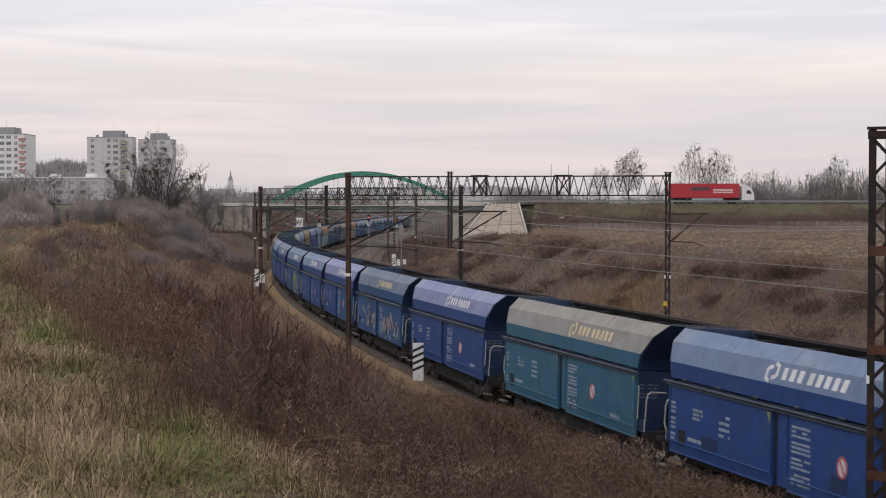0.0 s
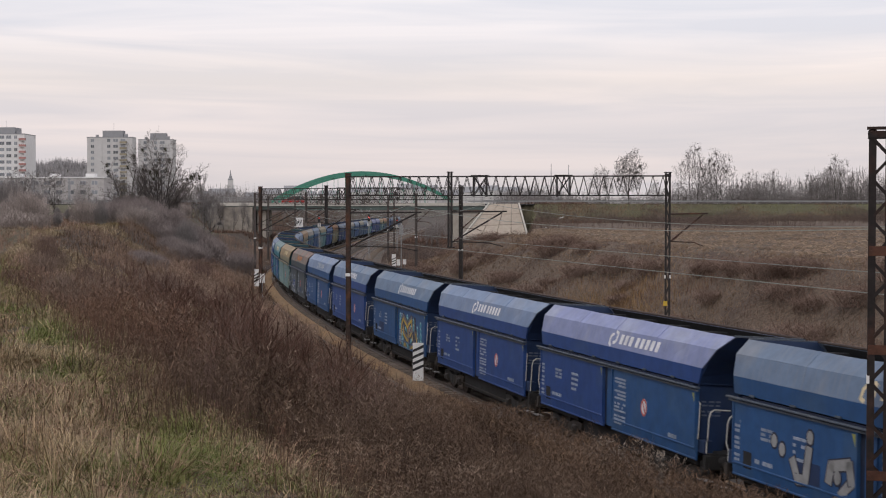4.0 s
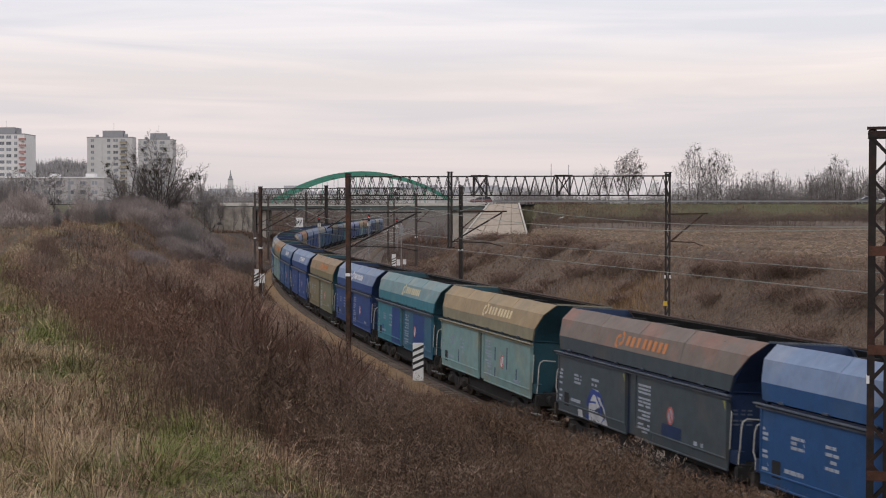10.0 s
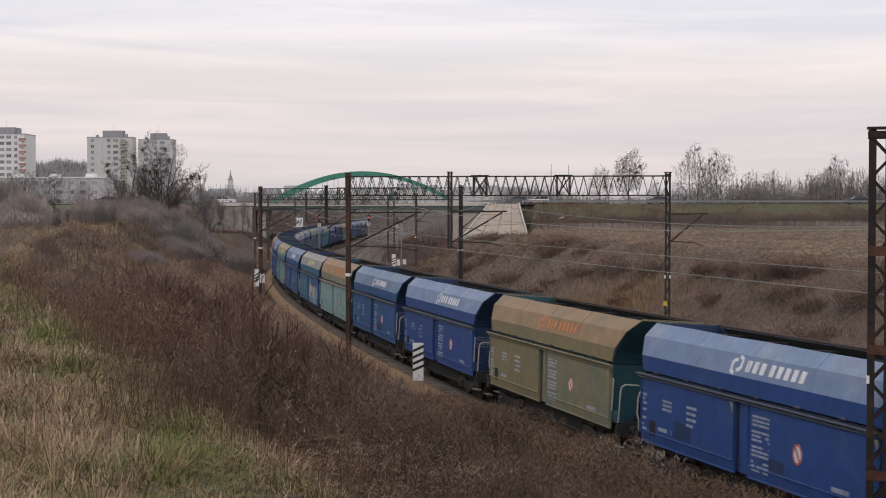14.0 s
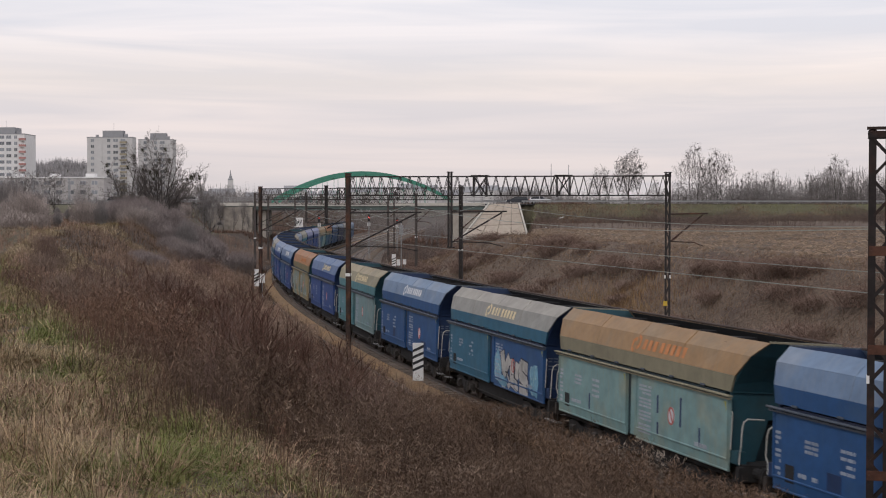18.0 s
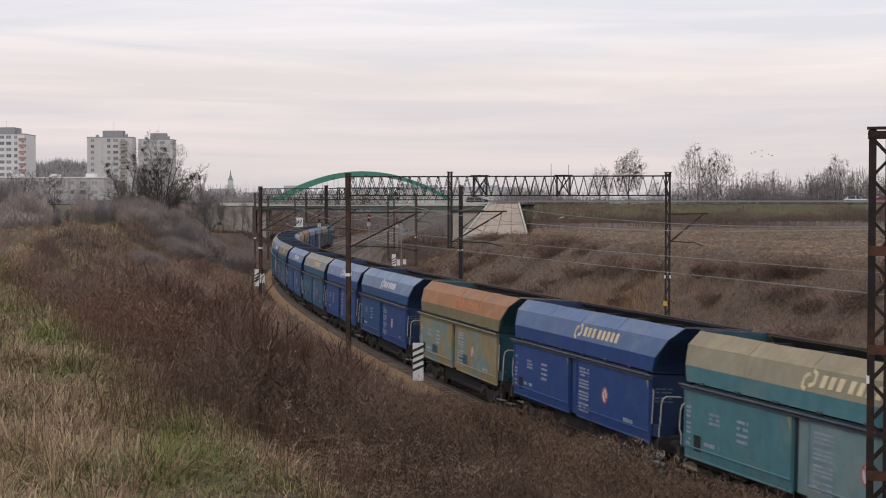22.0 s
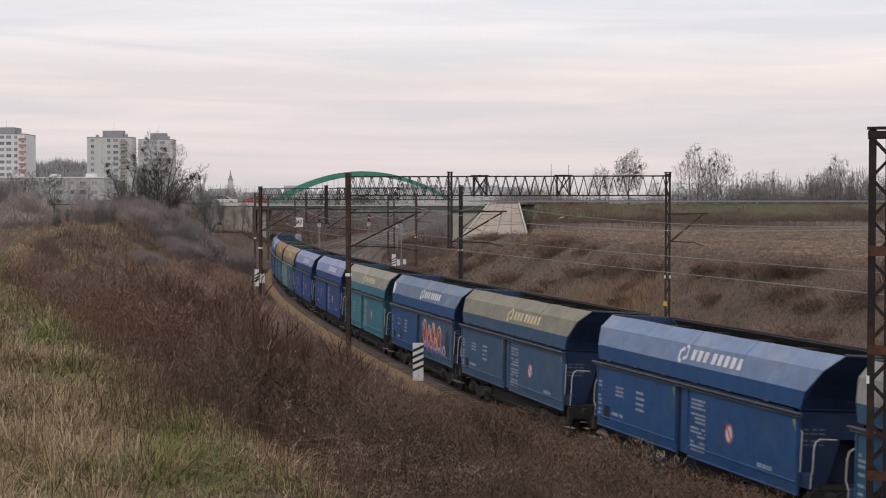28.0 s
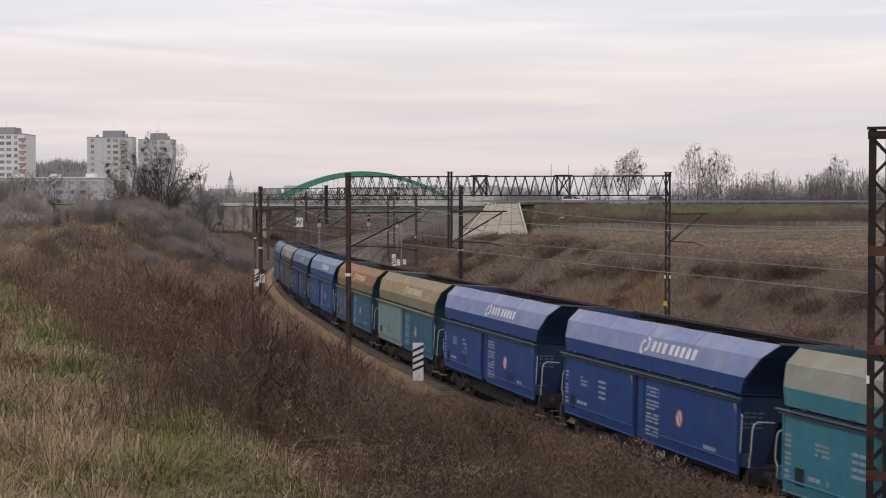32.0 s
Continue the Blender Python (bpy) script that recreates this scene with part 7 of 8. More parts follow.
stuff("bank_weeds", join(st + hh), BANK_STALK, "brown dead weeds covering the far cutting bank", "weeds")
# tawny reeds on the bank
x, y = VR.normal(9.6, 2.6, 5200), VR.normal(93, 4.5, 5200)
stuff("tawny_reeds", grass_blades(x, y, height(x, y), 0.3, 0.9, 0.6, np.full(len(x), 0.022)), mat("reed", (0.30, 0.195, 0.095), 0.9, 0, 0.25, 0.4, 0.0, (0.20, 0.12, 0.065), 0.5, 0.2, island=0.4), "tawny dry reeds on the far bank", "reeds")
# tall plants along the ballast foot, some with pale seed heads
x, y, z, o, s = scatter(3200, -12, 16, 3.0, 6.5, 14, 70)
keep = (np.sin(s * 0.9) + np.sin(s * 0.37 + o) + VR.normal(0, 0.5, len(x)) > 0.1) & (VR.random(len(x)) < np.clip((o - 2.2) / 1.2, 0.25, 1))
x, y, z, s = x[keep], y[keep], z[keep], s[keep]
st, hh = weeds(x, y, z, 1.05, 1.75, 8, 34, 0.75, 0.75 + 0.35 * smooth(s, -12, -2), 0.5)
stuff("tall_weeds", join(st), MATS["stalks_dark"], "tall dead weeds beside the ballast", "weeds")
stuff("tall_weed_plumes", join(hh), mat("plumes_warm", (0.150, 0.098, 0.066), 0.9, 0, 0.3, 0.6, 0.0, (0.10, 0.067, 0.048), 0.6, 0.5, island=0.22), "drooping brown plumes of tall weeds", "weeds")
x, y = np.concatenate([VR.normal(5.0, 0.7, 46), VR.normal(2.6, 1.2, 10)]), np.concatenate([VR.normal(36.2, 1.0, 46), VR.normal(39.5, 1.6, 10)])
s_, o_ = to_rail(x, y)
x, y = x[o_ > 2.5], y[o_ > 2.5]
st, hh = weeds(x, y, height(x, y), 1.2, 1.9, 10, 26, 0.8, 1.0, 0.55)
stuff("seed_head_stalks", join(st), MATS["stalks_mid"], "stiff stalks bearing seed heads", "weeds")
stuff("pale_seed_heads", join(hh), mat("pale_heads", (0.27, 0.23, 0.19), 0.9, 0, 0.2, 0.8, 0.0, island=0.35), "pale fluffy seed heads of tall weeds", "weeds")
# banks under and beyond the bridge
s, o = VR.uniform(-430, -215, 60000), VR.uniform(-50, 34, 60000)
keep = (o > 6) | (o < -11.8)
x, y, _ = rail_pt(s[keep], o[keep])
stuff("far_bank_grass", grass_blades(x, y, height(x, y), 0.3, 0.9, 0.9, np.full(len(x), 0.10)), BANK_STALK, "brown dead grass on the banks beyond the bridge", "grass")
x, y = VR.uniform(-14, 12, 16000), VR.uniform(196, 272, 16000)
s, o = to_rail(x, y)
k = (o < -12.2) & (x < 3.5 + (262 - y) * 0.1) & (VR.random(len(x)) < 0.6 + 0.5 * vnoise(x, y, 3.0, 21))
st, hh = weeds(x[k], y[k], height(x[k], y[k]), 0.35, 1.3, 5, 3, 3.0)
stuff("bridge_scrub", join(st + hh), mat("bridge_scrub", (0.16, 0.125, 0.108), 0.9, 0, 0.2, 0.3, 0.0, (0.09, 0.068, 0.06), 0.5, 0.1, island=0.35), "brown scrub on the bank before the bridge", "scrub")
# rough scrub between the field and the road
x, y = VR.uniform(8, 105, 24000), VR.uniform(174, 264, 24000)
keep = (x < 0.35 * y) & (y > 178 + 0.10 * (x - 20)) & (np.sin(x * 0.19) + np.sin(y * 0.2 + 0.3 * x) + VR.normal(0, 0.5, len(x)) > np.where(y > 240, 0.0, 0.25))
x, y = x[keep], y[keep]
st, hh = weeds(x, y, height(x, y), 0.4, 1.2, 6, 4, 3.4)
stuff("scrub", join(st + hh), mat("scrub_twigs", (0.150, 0.112, 0.092), 0.9, 0, 0.15, 0.3, 0.0, (0.075, 0.055, 0.05), 0.5, 0.06, island=0.3), "low bare scrub between field and road", "scrub")
x, y = VR.uniform(17, 118, 22000), VR.uniform(255, 266.5, 22000)
keep = (x < 0.36 * y) & (vnoise(x, y, 6.0, 25) + 0.5 * vnoise(x, y, 2.0, 26) > -0.25 + 0.5 * (y > 264)) & (np.hypot(x - px_at(993, 262), y - 261) > 1.6)
st, hh = weeds(x[keep], y[keep], height(x[keep], y[keep]), 0.35, 1.15, 6, 4, 3.0)
stuff("bank_scrub", join(st + hh), mat("bank_scrub", (0.175, 0.142, 0.120), 0.9, 0, 0.2, 0.3, 0.0, (0.115, 0.090, 0.078), 0.5, 0.1, island=0.35), "purplish-brown scrub on the lower road bank", "scrub")
x, y = VR.uniform(14, 118, 60000), VR.uniform(258, 271.2, 60000)
keep = (x < 0.36 * y) & (np.hypot(x - px_at(993, 262), y - 261) > 1.6)
x, y = x[keep], y[keep]
g = (vnoise(x, y, 4.0, 27) + VR.normal(0, 0.4, len(x)) > -0.5) & (y > 264.0 + 1.5 * vnoise(x, y, 5.0, 28))
stuff("verge_grass", grass_blades(x[g], y[g], height(x[g], y[g]), 0.1, 0.3, 1.0, np.full(g.sum(), 0.06)), mat("verge_blades", (0.205, 0.205, 0.112), 0.9, 0, 0.2, 0.3, 0.0, (0.15, 0.125, 0.075), 0.5, 0.08, island=0.3), "dull green winter grass on the road bank", "grass")
stuff("verge_straw", grass_blades(x[~g], y[~g], height(x[~g], y[~g]), 0.15, 0.5, 1.0, np.full((~g).sum(), 0.06)), BANK_STRAW, "straw-coloured grass on the road bank", "grass")
# chopped maize straw lying in the rows of the ploughed field
x, y = VR.uniform(2, 95, 150000), VR.uniform(66, 200, 150000)
y = np.round((y + 0.05 * x) / 1.1) * 1.1 - 0.05 * x + VR.normal(0, 0.22, len(x))
s, o = to_rail(x, y)
keep = (o < -24.6 - 15 * smooth(-s, 110, 240) + VR.normal(0, 0.6, len(o))) & (x < 0.36 * y) & (y < 186 + 0.12 * (x - 20)) & (VR.random(len(x)) < 0.42 + 0.6 * vnoise(x, y * 0.6, 1.3, 18))
x, y = x[keep], y[keep]
base = np.stack([x, y, height(x, y) + VR.uniform(-0.02, 0.05, len(x))], -1)
a_ = VR.uniform(0, 2 * math.pi, len(x))
run = VR.uniform(0.12, 0.42, len(x))
tip = base + np.stack([np.cos(a_) * run, np.sin(a_) * run, VR.uniform(-0.02, 0.16, len(x))], -1)
up_ = np.zeros((len(x), 3))
up_[:, 2] = VR.uniform(0.02, 0.05, len(x))
stuff("maize_straw", (np.stack([base, tip, tip + up_, base + up_ * 1.3], 1).reshape(-1, 3), np.arange(4 * len(x)).reshape(-1, 4)), mat("stubble", (0.30, 0.228, 0.168), 0.9, 0, 0.15, 0.4, 0.0, (0.17, 0.125, 0.094), 0.5, 0.2, island=0.5), "pale maize straw lying in the ploughed field", "stubble")
keep = VR.random(len(x)) < 0.16
x, y = x[keep], y[keep]
stuff("maize_stubble", grass_blades(x, y, height(x, y), 0.08, 0.24, 1.6, np.full(len(x), 0.035)), MATS["stubble"], "short maize stubble in the ploughed field", "stubble")


# ---- bare trees and bushes ----
BARK = mat("bark", (0.075, 0.066, 0.061), 0.9, 0, 0.3, 3, 0.3, (0.09, 0.08, 0.07), 0.3, 0.5)
# Twig and bush colours are lightened, painting distance haze into them.
TWIGS = mat("twigs", (0.225, 0.205, 0.197), 0.9, 0, 0.15, 0.5, 0.0, island=0.3)
TWIGS_DARK = mat("dark_twigs", (0.160, 0.140, 0.133), 0.9, 0, 0.15, 0.5, 0.0, island=0.3)
TWIGS_GREY = mat("grey_twigs", (0.24, 0.225, 0.22), 0.9, 0, 0.15, 0.3, 0.0, island=0.3)
BUSH = mat("bush_twigs", (0.35, 0.30, 0.275), 0.9, 0, 0.15, 0.5, 0.0, island=0.35)
MISTLE = mat("mistletoe", (0.075, 0.075, 0.05), 0.9, 0, 0.3, 2, 0.0, island=0.3)


def grow(seed, h, spread, r0, levels, kids, up=0.35, first=0.28, wig=0.12, trunk=0.72, fan=1.0):
    """A branching skeleton: lists of bent segments, thick ones first."""
    rg = random.Random(seed)
    thick, thin = [], []

    def limb(p, d, length, r, lev):
        n = 4 if lev < 2 else 3
        pts, rs = [p], [r]
        for i in range(n):
            d = (d + Vector((rg.gauss(0, wig), rg.gauss(0, wig), rg.gauss(0.03, wig * 0.6)))).normalized()
            p = p + d * (length / n)
            pts.append(p)
            rs.append(r * (1 - 0.62 * (i + 1) / n))
        (thick if lev < 2 else thin).append((pts, rs))
        if lev >= levels:
            return
        for k in range(kids[lev]):
            u = rg.uniform(first if lev == 0 else 0.25, 1.0)
            i = min(int(u * n), n - 1)
            q = pts[i].lerp(pts[i + 1], u * n - i)
            a = rg.uniform(0, 2 * math.pi)
            nd = (d * rg.uniform(0.35, 0.9) + Vector((math.cos(a), math.sin(a), 0)) * spread * rg.uniform(0.6, 1.2) + Vector((0, 0, up))).normalized()
            limb(q, nd, length * rg.uniform(0.46, 0.70) * (fan if lev == 0 else 1.0), max(rs[i] * 0.55, 0.008), lev + 1)
    limb(Vector((0, 0, -0.2)), Vector((rg.gauss(0, 0.05), rg.gauss(0, 0.05), 1)).normalized(), h * trunk, r0, 0)
    return thick, thin


def twig_mesh(name, thin, width, material):
    P, Q, W = [], [], []
    for pts, rs in thin:
        for a, b, r in zip(pts[:-1], pts[1:], rs):
            P.append(a), Q.append(b), W.append(max(2 * r, width))
    P, Q = np.array(P), np.array(Q)
    W = np.array(W)
    d = Q - P
    a = np.cross(d, VR.normal(0, 1, d.shape))
    a /= np.linalg.norm(a, axis=1)[:, None] + 1e-9
    b = np.cross(d, a)
    b /= np.linalg.norm(b, axis=1)[:, None] + 1e-9
    vs = []
    for side in (a, b):
        side = side * (W / 2)[:, None]
        vs.append(np.stack([P - side, P + side, Q + side * 0.7, Q - side * 0.7], 1).reshape(-1, 3))
    v1 = np.concatenate(vs)
    return quad_mesh(name, v1, np.arange(len(v1)).reshape(-1, 4), material)


def tree_model(seed, h, spread, r0, label, group, levels=4, kids=(9, 5, 4, 3), width=0.03, twig=TWIGS, up=0.35, first=0.25, mistletoe=0, trunk=0.72, fan=1.0):
    t = empty("bare_tree")
    thick, thin = grow(seed, h, spread, r0, levels, kids, up, first, 0.09, trunk, fan)
    sh = Shape()
    for pts, rs in thick:
        sh.tube(pts, rs, 6)
    me = bpy.data.meshes.new("trunk")
    me.from_pydata([tuple(p) for p in sh.v], [], sh.f)
    me.materials.append(BARK)
    part("trunk", me, None, t)
    part("crown", twig_mesh("crown", thin, width, twig), None, t)
    rg = random.Random(seed)
    for k in range(mistletoe):
        high = sorted(p_[-1].z for p_, _ in thin)[int(len(thin) * 0.55)]
        pts, rs = rg.choice([q_ for q_ in thin if q_[0][-1].z > high])
        c = np.array(pts[0])
        n = 300
        dv = VR.normal(0, 1, (n, 3))
        dv /= np.linalg.norm(dv, axis=1)[:, None]
        R = rg.uniform(0.28, 0.55)
        part("mistletoe", quad_mesh("mistletoe", *ribbons(c + dv * R * 0.15, c + dv * R * VR.uniform(0.7, 1.1, (n, 1)), np.full(n, 0.022), None, True), MISTLE), None, t, "dense green-brown mistletoe ball")
    return tagged(t, label, "tree", group)


def crown_tree(seed, h, base, rx, label, group, n=900, step=0.30, width=0.014, twig=TWIGS, stems=1, mistletoe=0, dome=0.55, spray_=4, open_=0.0):
    """A bare tree whose limbs grow out to fill a rounded crown: forked limbs, thinning outwards, with fine twigs at the ends."""
    rg = np.random.default_rng(seed)
    t = empty("bare_tree")
    # places to reach: a dome, fuller towards its shell
    u = rg.normal(0, 1, (n, 3))
    u /= np.linalg.norm(u, axis=1)[:, None]
    rad = rg.uniform(open_, 1, n) ** 0.45
    lump = 1 + 0.22 * np.sin(u[:, 0] * 4 + seed) * np.sin(u[:, 2] * 5 + 2 * seed) + 0.12 * rg.normal(0, 1, n)
    c0 = base + (h - base) * (1 - dome)
    zr = np.where(u[:, 2] > 0, h - c0, c0 - base * 0.8)
    A = np.stack([u[:, 0] * rx, u[:, 1] * rx, u[:, 2] * zr], -1) * (rad * lump)[:, None] + np.array([0, 0, c0])
    N_, par = [], []
    for k in range(stems):
        a0, p0 = rg.uniform(0, 6.28), -1
        off = np.array([math.cos(a0), math.sin(a0), 0]) * (0.0 if stems == 1 else 0.25)
        m = max(3, int(base * 0.9 / step))
        for i in range(m + 1):
            N_.append(off * (1 + 2.2 * i / m * (stems > 1)) + np.array([rg.normal(0, 0.03), rg.normal(0, 0.03), -0.3 + i * step]))
            par.append(p0)
            p0 = len(N_) - 1
    P = np.array(N_)
    for _ in range(70):
        if len(A) == 0:
            break
        dist = np.linalg.norm(A[:, None, :] - P[None, :, :], axis=2)
        j = dist.argmin(1)
        dj = dist[np.arange(len(A)), j]
        A, j, dj = A[dj > step * 1.1], j[dj > step * 1.1], dj[dj > step * 1.1]
        if len(A) == 0:
            break
        g = np.zeros_like(P)
        np.add.at(g, j, (A - P[j]) / dj[:, None])
        grow_ = np.unique(j)
        v = g[grow_] / (np.linalg.norm(g[grow_], axis=1)[:, None] + 1e-6) + rg.normal(0, 0.09, (len(grow_), 3)) + np.array([0, 0, 0.06])
        v /= np.linalg.norm(v, axis=1)[:, None]
        P = np.concatenate([P, P[grow_] + v * step])
        par += [int(q) for q in grow_]
    cnt = len(P)
    area = np.zeros(cnt)
    tip = np.ones(cnt, bool)
    for i in range(cnt - 1, -1, -1):
        if tip[i]:
            area[i] = 0.0100 ** 2.2
        if par[i] >= 0:
            area[par[i]] += area[i]
            tip[par[i]] = False
    R = area ** (1 / 2.2)
    sh, thin = Shape(), []
    for i in range(cnt):
        if par[i] < 0:
            continue
        a, b = Vector(P[par[i]]), Vector(P[i])
        if R[i] > 0.030:
            sh.tube([a, b], [float(min(R[par[i]], R[i] * 1.35)), float(R[i])], 5)
        else:
            thin.append(([a, b], [float(R[i])]))
    for i in np.nonzero(R < 0.020)[0]:
        if par[i] < 0:
            continue
        d = P[i] - P[par[i]]
        for k in range(spray_):
            q = Vector(P[i])
            e = Vector(d / np.linalg.norm(d) + rg.normal(0, 0.40, 3) + np.array([0, 0, 0.25])).normalized()
            thin.append(([q, q + e * float(rg.uniform(0.8, 2.6) * step)], [width * 0.3]))
    me = bpy.data.meshes.new("trunk")
    me.from_pydata([tuple(p_) for p_ in sh.v], [], sh.f)
    me.materials.append(BARK)
    part("trunk", me, None, t)
    part("crown", twig_mesh("crown", thin, width, twig), None, t)
    high = np.nonzero((P[:, 2] > base + 0.45 * (h - base)) & (R < 0.06))[0]
    for k in range(mistletoe):
        c = P[rg.choice(high)]
        n_ = 260
        dv = rg.normal(0, 1, (n_, 3))
        dv /= np.linalg.norm(dv, axis=1)[:, None]
        rr = rg.uniform(0.28, 0.55)
        part("mistletoe", quad_mesh("mistletoe", *ribbons(c + dv * rr * 0.15, c + dv * rr * rg.uniform(0.7, 1.1, (n_, 1)), np.full(n_, 0.022), None, True), MISTLE), None, t, "dense green-brown mistletoe ball")
    return tagged(t, label, "tree", group)


def fan_tree(seed, h, rx, label, group, limbs=17, width=0.015, twig=TWIGS, mistletoe=0):
    """An old bare tree that forks near the ground: limbs fan out to a round dome, each with rising side branches and drooping twigs."""
    rg = np.random.default_rng(seed)
    t = empty("bare_tree")
    sh, thin, knots = Shape(), [], []

    def limb(p, d, length, r, lev, bend):
        seg = (9, 6, 4, 3)[lev]
        pts, rad = [Vector(p)], [r]
        for i in range(seg):
            d = (d + bend * (1.0 / seg) + Vector(rg.normal(0, (0.05, 0.09, 0.14, 0.2)[lev], 3))).normalized()
            pts.append(pts[-1] + d * (length / seg))
            rad.append(r * (1 - 0.82 * (i + 1) / seg))
            f = (i + 1) / seg
            if lev < 3 and f > (0.30, 0.15, 0.1)[lev]:
                for _ in range((2, 2, 2)[lev]):
                    a = rg.uniform(0.45, 0.95)
                    side = d.cross(Vector(rg.normal(0, 1, 3))).normalized()
                    e = (d * math.cos(a) + side * math.sin(a) + Vector((0, 0, 0.12))).normalized()
                    limb(pts[-1], e, length * rg.uniform(0.24, 0.40) * (1.12 - 0.4 * f), rad[-1] * 0.55 + 0.003, lev + 1, Vector((0, 0, rg.uniform(-0.35, 0.3))))
            if lev == 1 and pts[-1].z > 0.5 * h:
                knots.append(pts[-1].copy())
        for a, b, ra, rb in zip(pts, pts[1:], rad, rad[1:]):
            if ra > 0.026:
                sh.tube([a, b], [ra, max(rb, 0.012)], 5)
            else:
                thin.append(([a, b], [max(ra, width * 0.32)]))

    sh.tube([Vector((0, 0, -0.4)), Vector((0.03, 0, 0.5)), Vector((0, 0.04, 1.1))], [0.36, 0.28, 0.24], 8)
    for i in range(limbs):
        az = 2.4 * i + rg.uniform(-0.3, 0.3)
        lean = 1.02 * math.sqrt((i + 0.5) / limbs)
        out = Vector((math.cos(az), math.sin(az), 0))
        reach = 1 / math.sqrt((math.sin(lean) / rx) ** 2 + (math.cos(lean) / (h - 0.8)) ** 2)
        d = (out * math.sin(lean * 0.9) + Vector((0, 0, math.cos(lean * 0.9)))).normalized()
        limb(Vector((0, 0, 0.5 + 0.5 * rg.random())), d, reach * rg.uniform(0.80, 0.92), rg.uniform(0.075, 0.115), 0, out * 0.10 + Vector((0, 0, 0.10)))
    me = bpy.data.meshes.new("trunk")
    me.from_pydata([tuple(p_) for p_ in sh.v], [], sh.f)
    me.materials.append(BARK)
    part("trunk", me, None, t)
    part("crown", twig_mesh("crown", thin, width, twig), None, t)
    for k in range(mistletoe):
        c = np.array(knots[rg.integers(len(knots))])
        n_ = 260
        dv = rg.normal(0, 1, (n_, 3))
        dv /= np.linalg.norm(dv, axis=1)[:, None]
        rr = rg.uniform(0.24, 0.46)
        part("mistletoe", quad_mesh("mistletoe", *ribbons(c + dv * rr * 0.15, c + dv * rr * rg.uniform(0.7, 1.1, (n_, 1)), np.full(n_, 0.022), None, True), MISTLE), None, t, "dense green-brown mistletoe ball")
    return tagged(t, label, "tree", group)


def stand(ob, x, y, turn=0.0, k=1.0, dz=0.0):
    ob.scale = (k, k, k)
    ob.matrix_basis = Matrix.Translation((x, y, hz(x, y) + dz)) @ Matrix.Rotation(turn, 4, "Z") @ Matrix.Diagonal((k, k, k, 1))
    return ob


BANK_T, ROAD_T = "trees on the spoil bank", "trees beyond the road"
stand(fan_tree(19, 11.4, 6.2, "large bare tree hung with mistletoe balls above the bushes", BANK_T, 19, 0.013, TWIGS_DARK, 15), px_at(284, 172), 172, 2.2)
stand(fan_tree(12, 11.4, 3.9, "slender bare tree with dark mistletoe balls", BANK_T, 9, 0.013, TWIGS_DARK, 7), px_at(224, 168), 168, 1.0)
stand(crown_tree(13, 7.6, 1.8, 1.6, "thin bare young tree among bushes", BANK_T, 330, 0.3, 0.018, TWIGS_GREY, 1, 0, 0.5, 4), px_at(362, 172), 172)
far_a = stand(crown_tree(21, 17.2, 2.6, 4.0, "tall bare roadside tree with rising grey branches", ROAD_T, 1300, 0.5, 0.030, TWIGS, 2, 3, 0.45, 3), px_at(1228, 312), 312, 0, 0.90)
stand(crown_tree(22, 16.6, 7.5, 3.8, "bare round-crowned tree with dense twigs", ROAD_T, 1500, 0.42, 0.034, TWIGS, 1, 2, 0.6, 4), px_at(1112, 330), 330, 0, 0.93)
far_c = stand(crown_tree(23, 12.6, 2.6, 3.1, "bare grey tree beside the road", ROAD_T, 1000, 0.45, 0.030, TWIGS, 1, 0, 0.5, 3), px_at(1062, 335), 335, 0, 0.98)
row = [(1270, 318, 0.85, far_a), (1160, 345, 0.5, far_a), (1010, 350, 0.42, far_c), (960, 360, 0.4, far_a), (905, 365, 0.4, far_c), (1200, 330, 0.7, far_c)]
rt = random.Random(5)
for px, y, k in ((62, 236, 0.62), (97, 242, 0.68), (148, 240, 0.5), (30, 238, 0.66), (340, 235, 0.5), (372, 240, 0.55)):
    row.append((px, y, k, far_c))
for px in range(1296, 1640, 13):
    row.append((px + rt.uniform(-6, 6), rt.uniform(318, 360), rt.uniform(0.45, 0.78) * (0.85 if px < 1420 else 1.0), far_a if rt.random() < 0.5 else far_c))
for px, k in ((1250, 0.9), (1445, 0.8), (1466, 0.95), (1500, 0.8), (1522, 0.9), (1552, 0.85), (1320, 0.62), (1345, 0.66)):
    row.append((px, 330, k, far_c))
for px, y, k, src in row:
    t = copy_thing(src, Matrix())
    stand(t, px_at(px, y), y, random.uniform(0, 6), k)


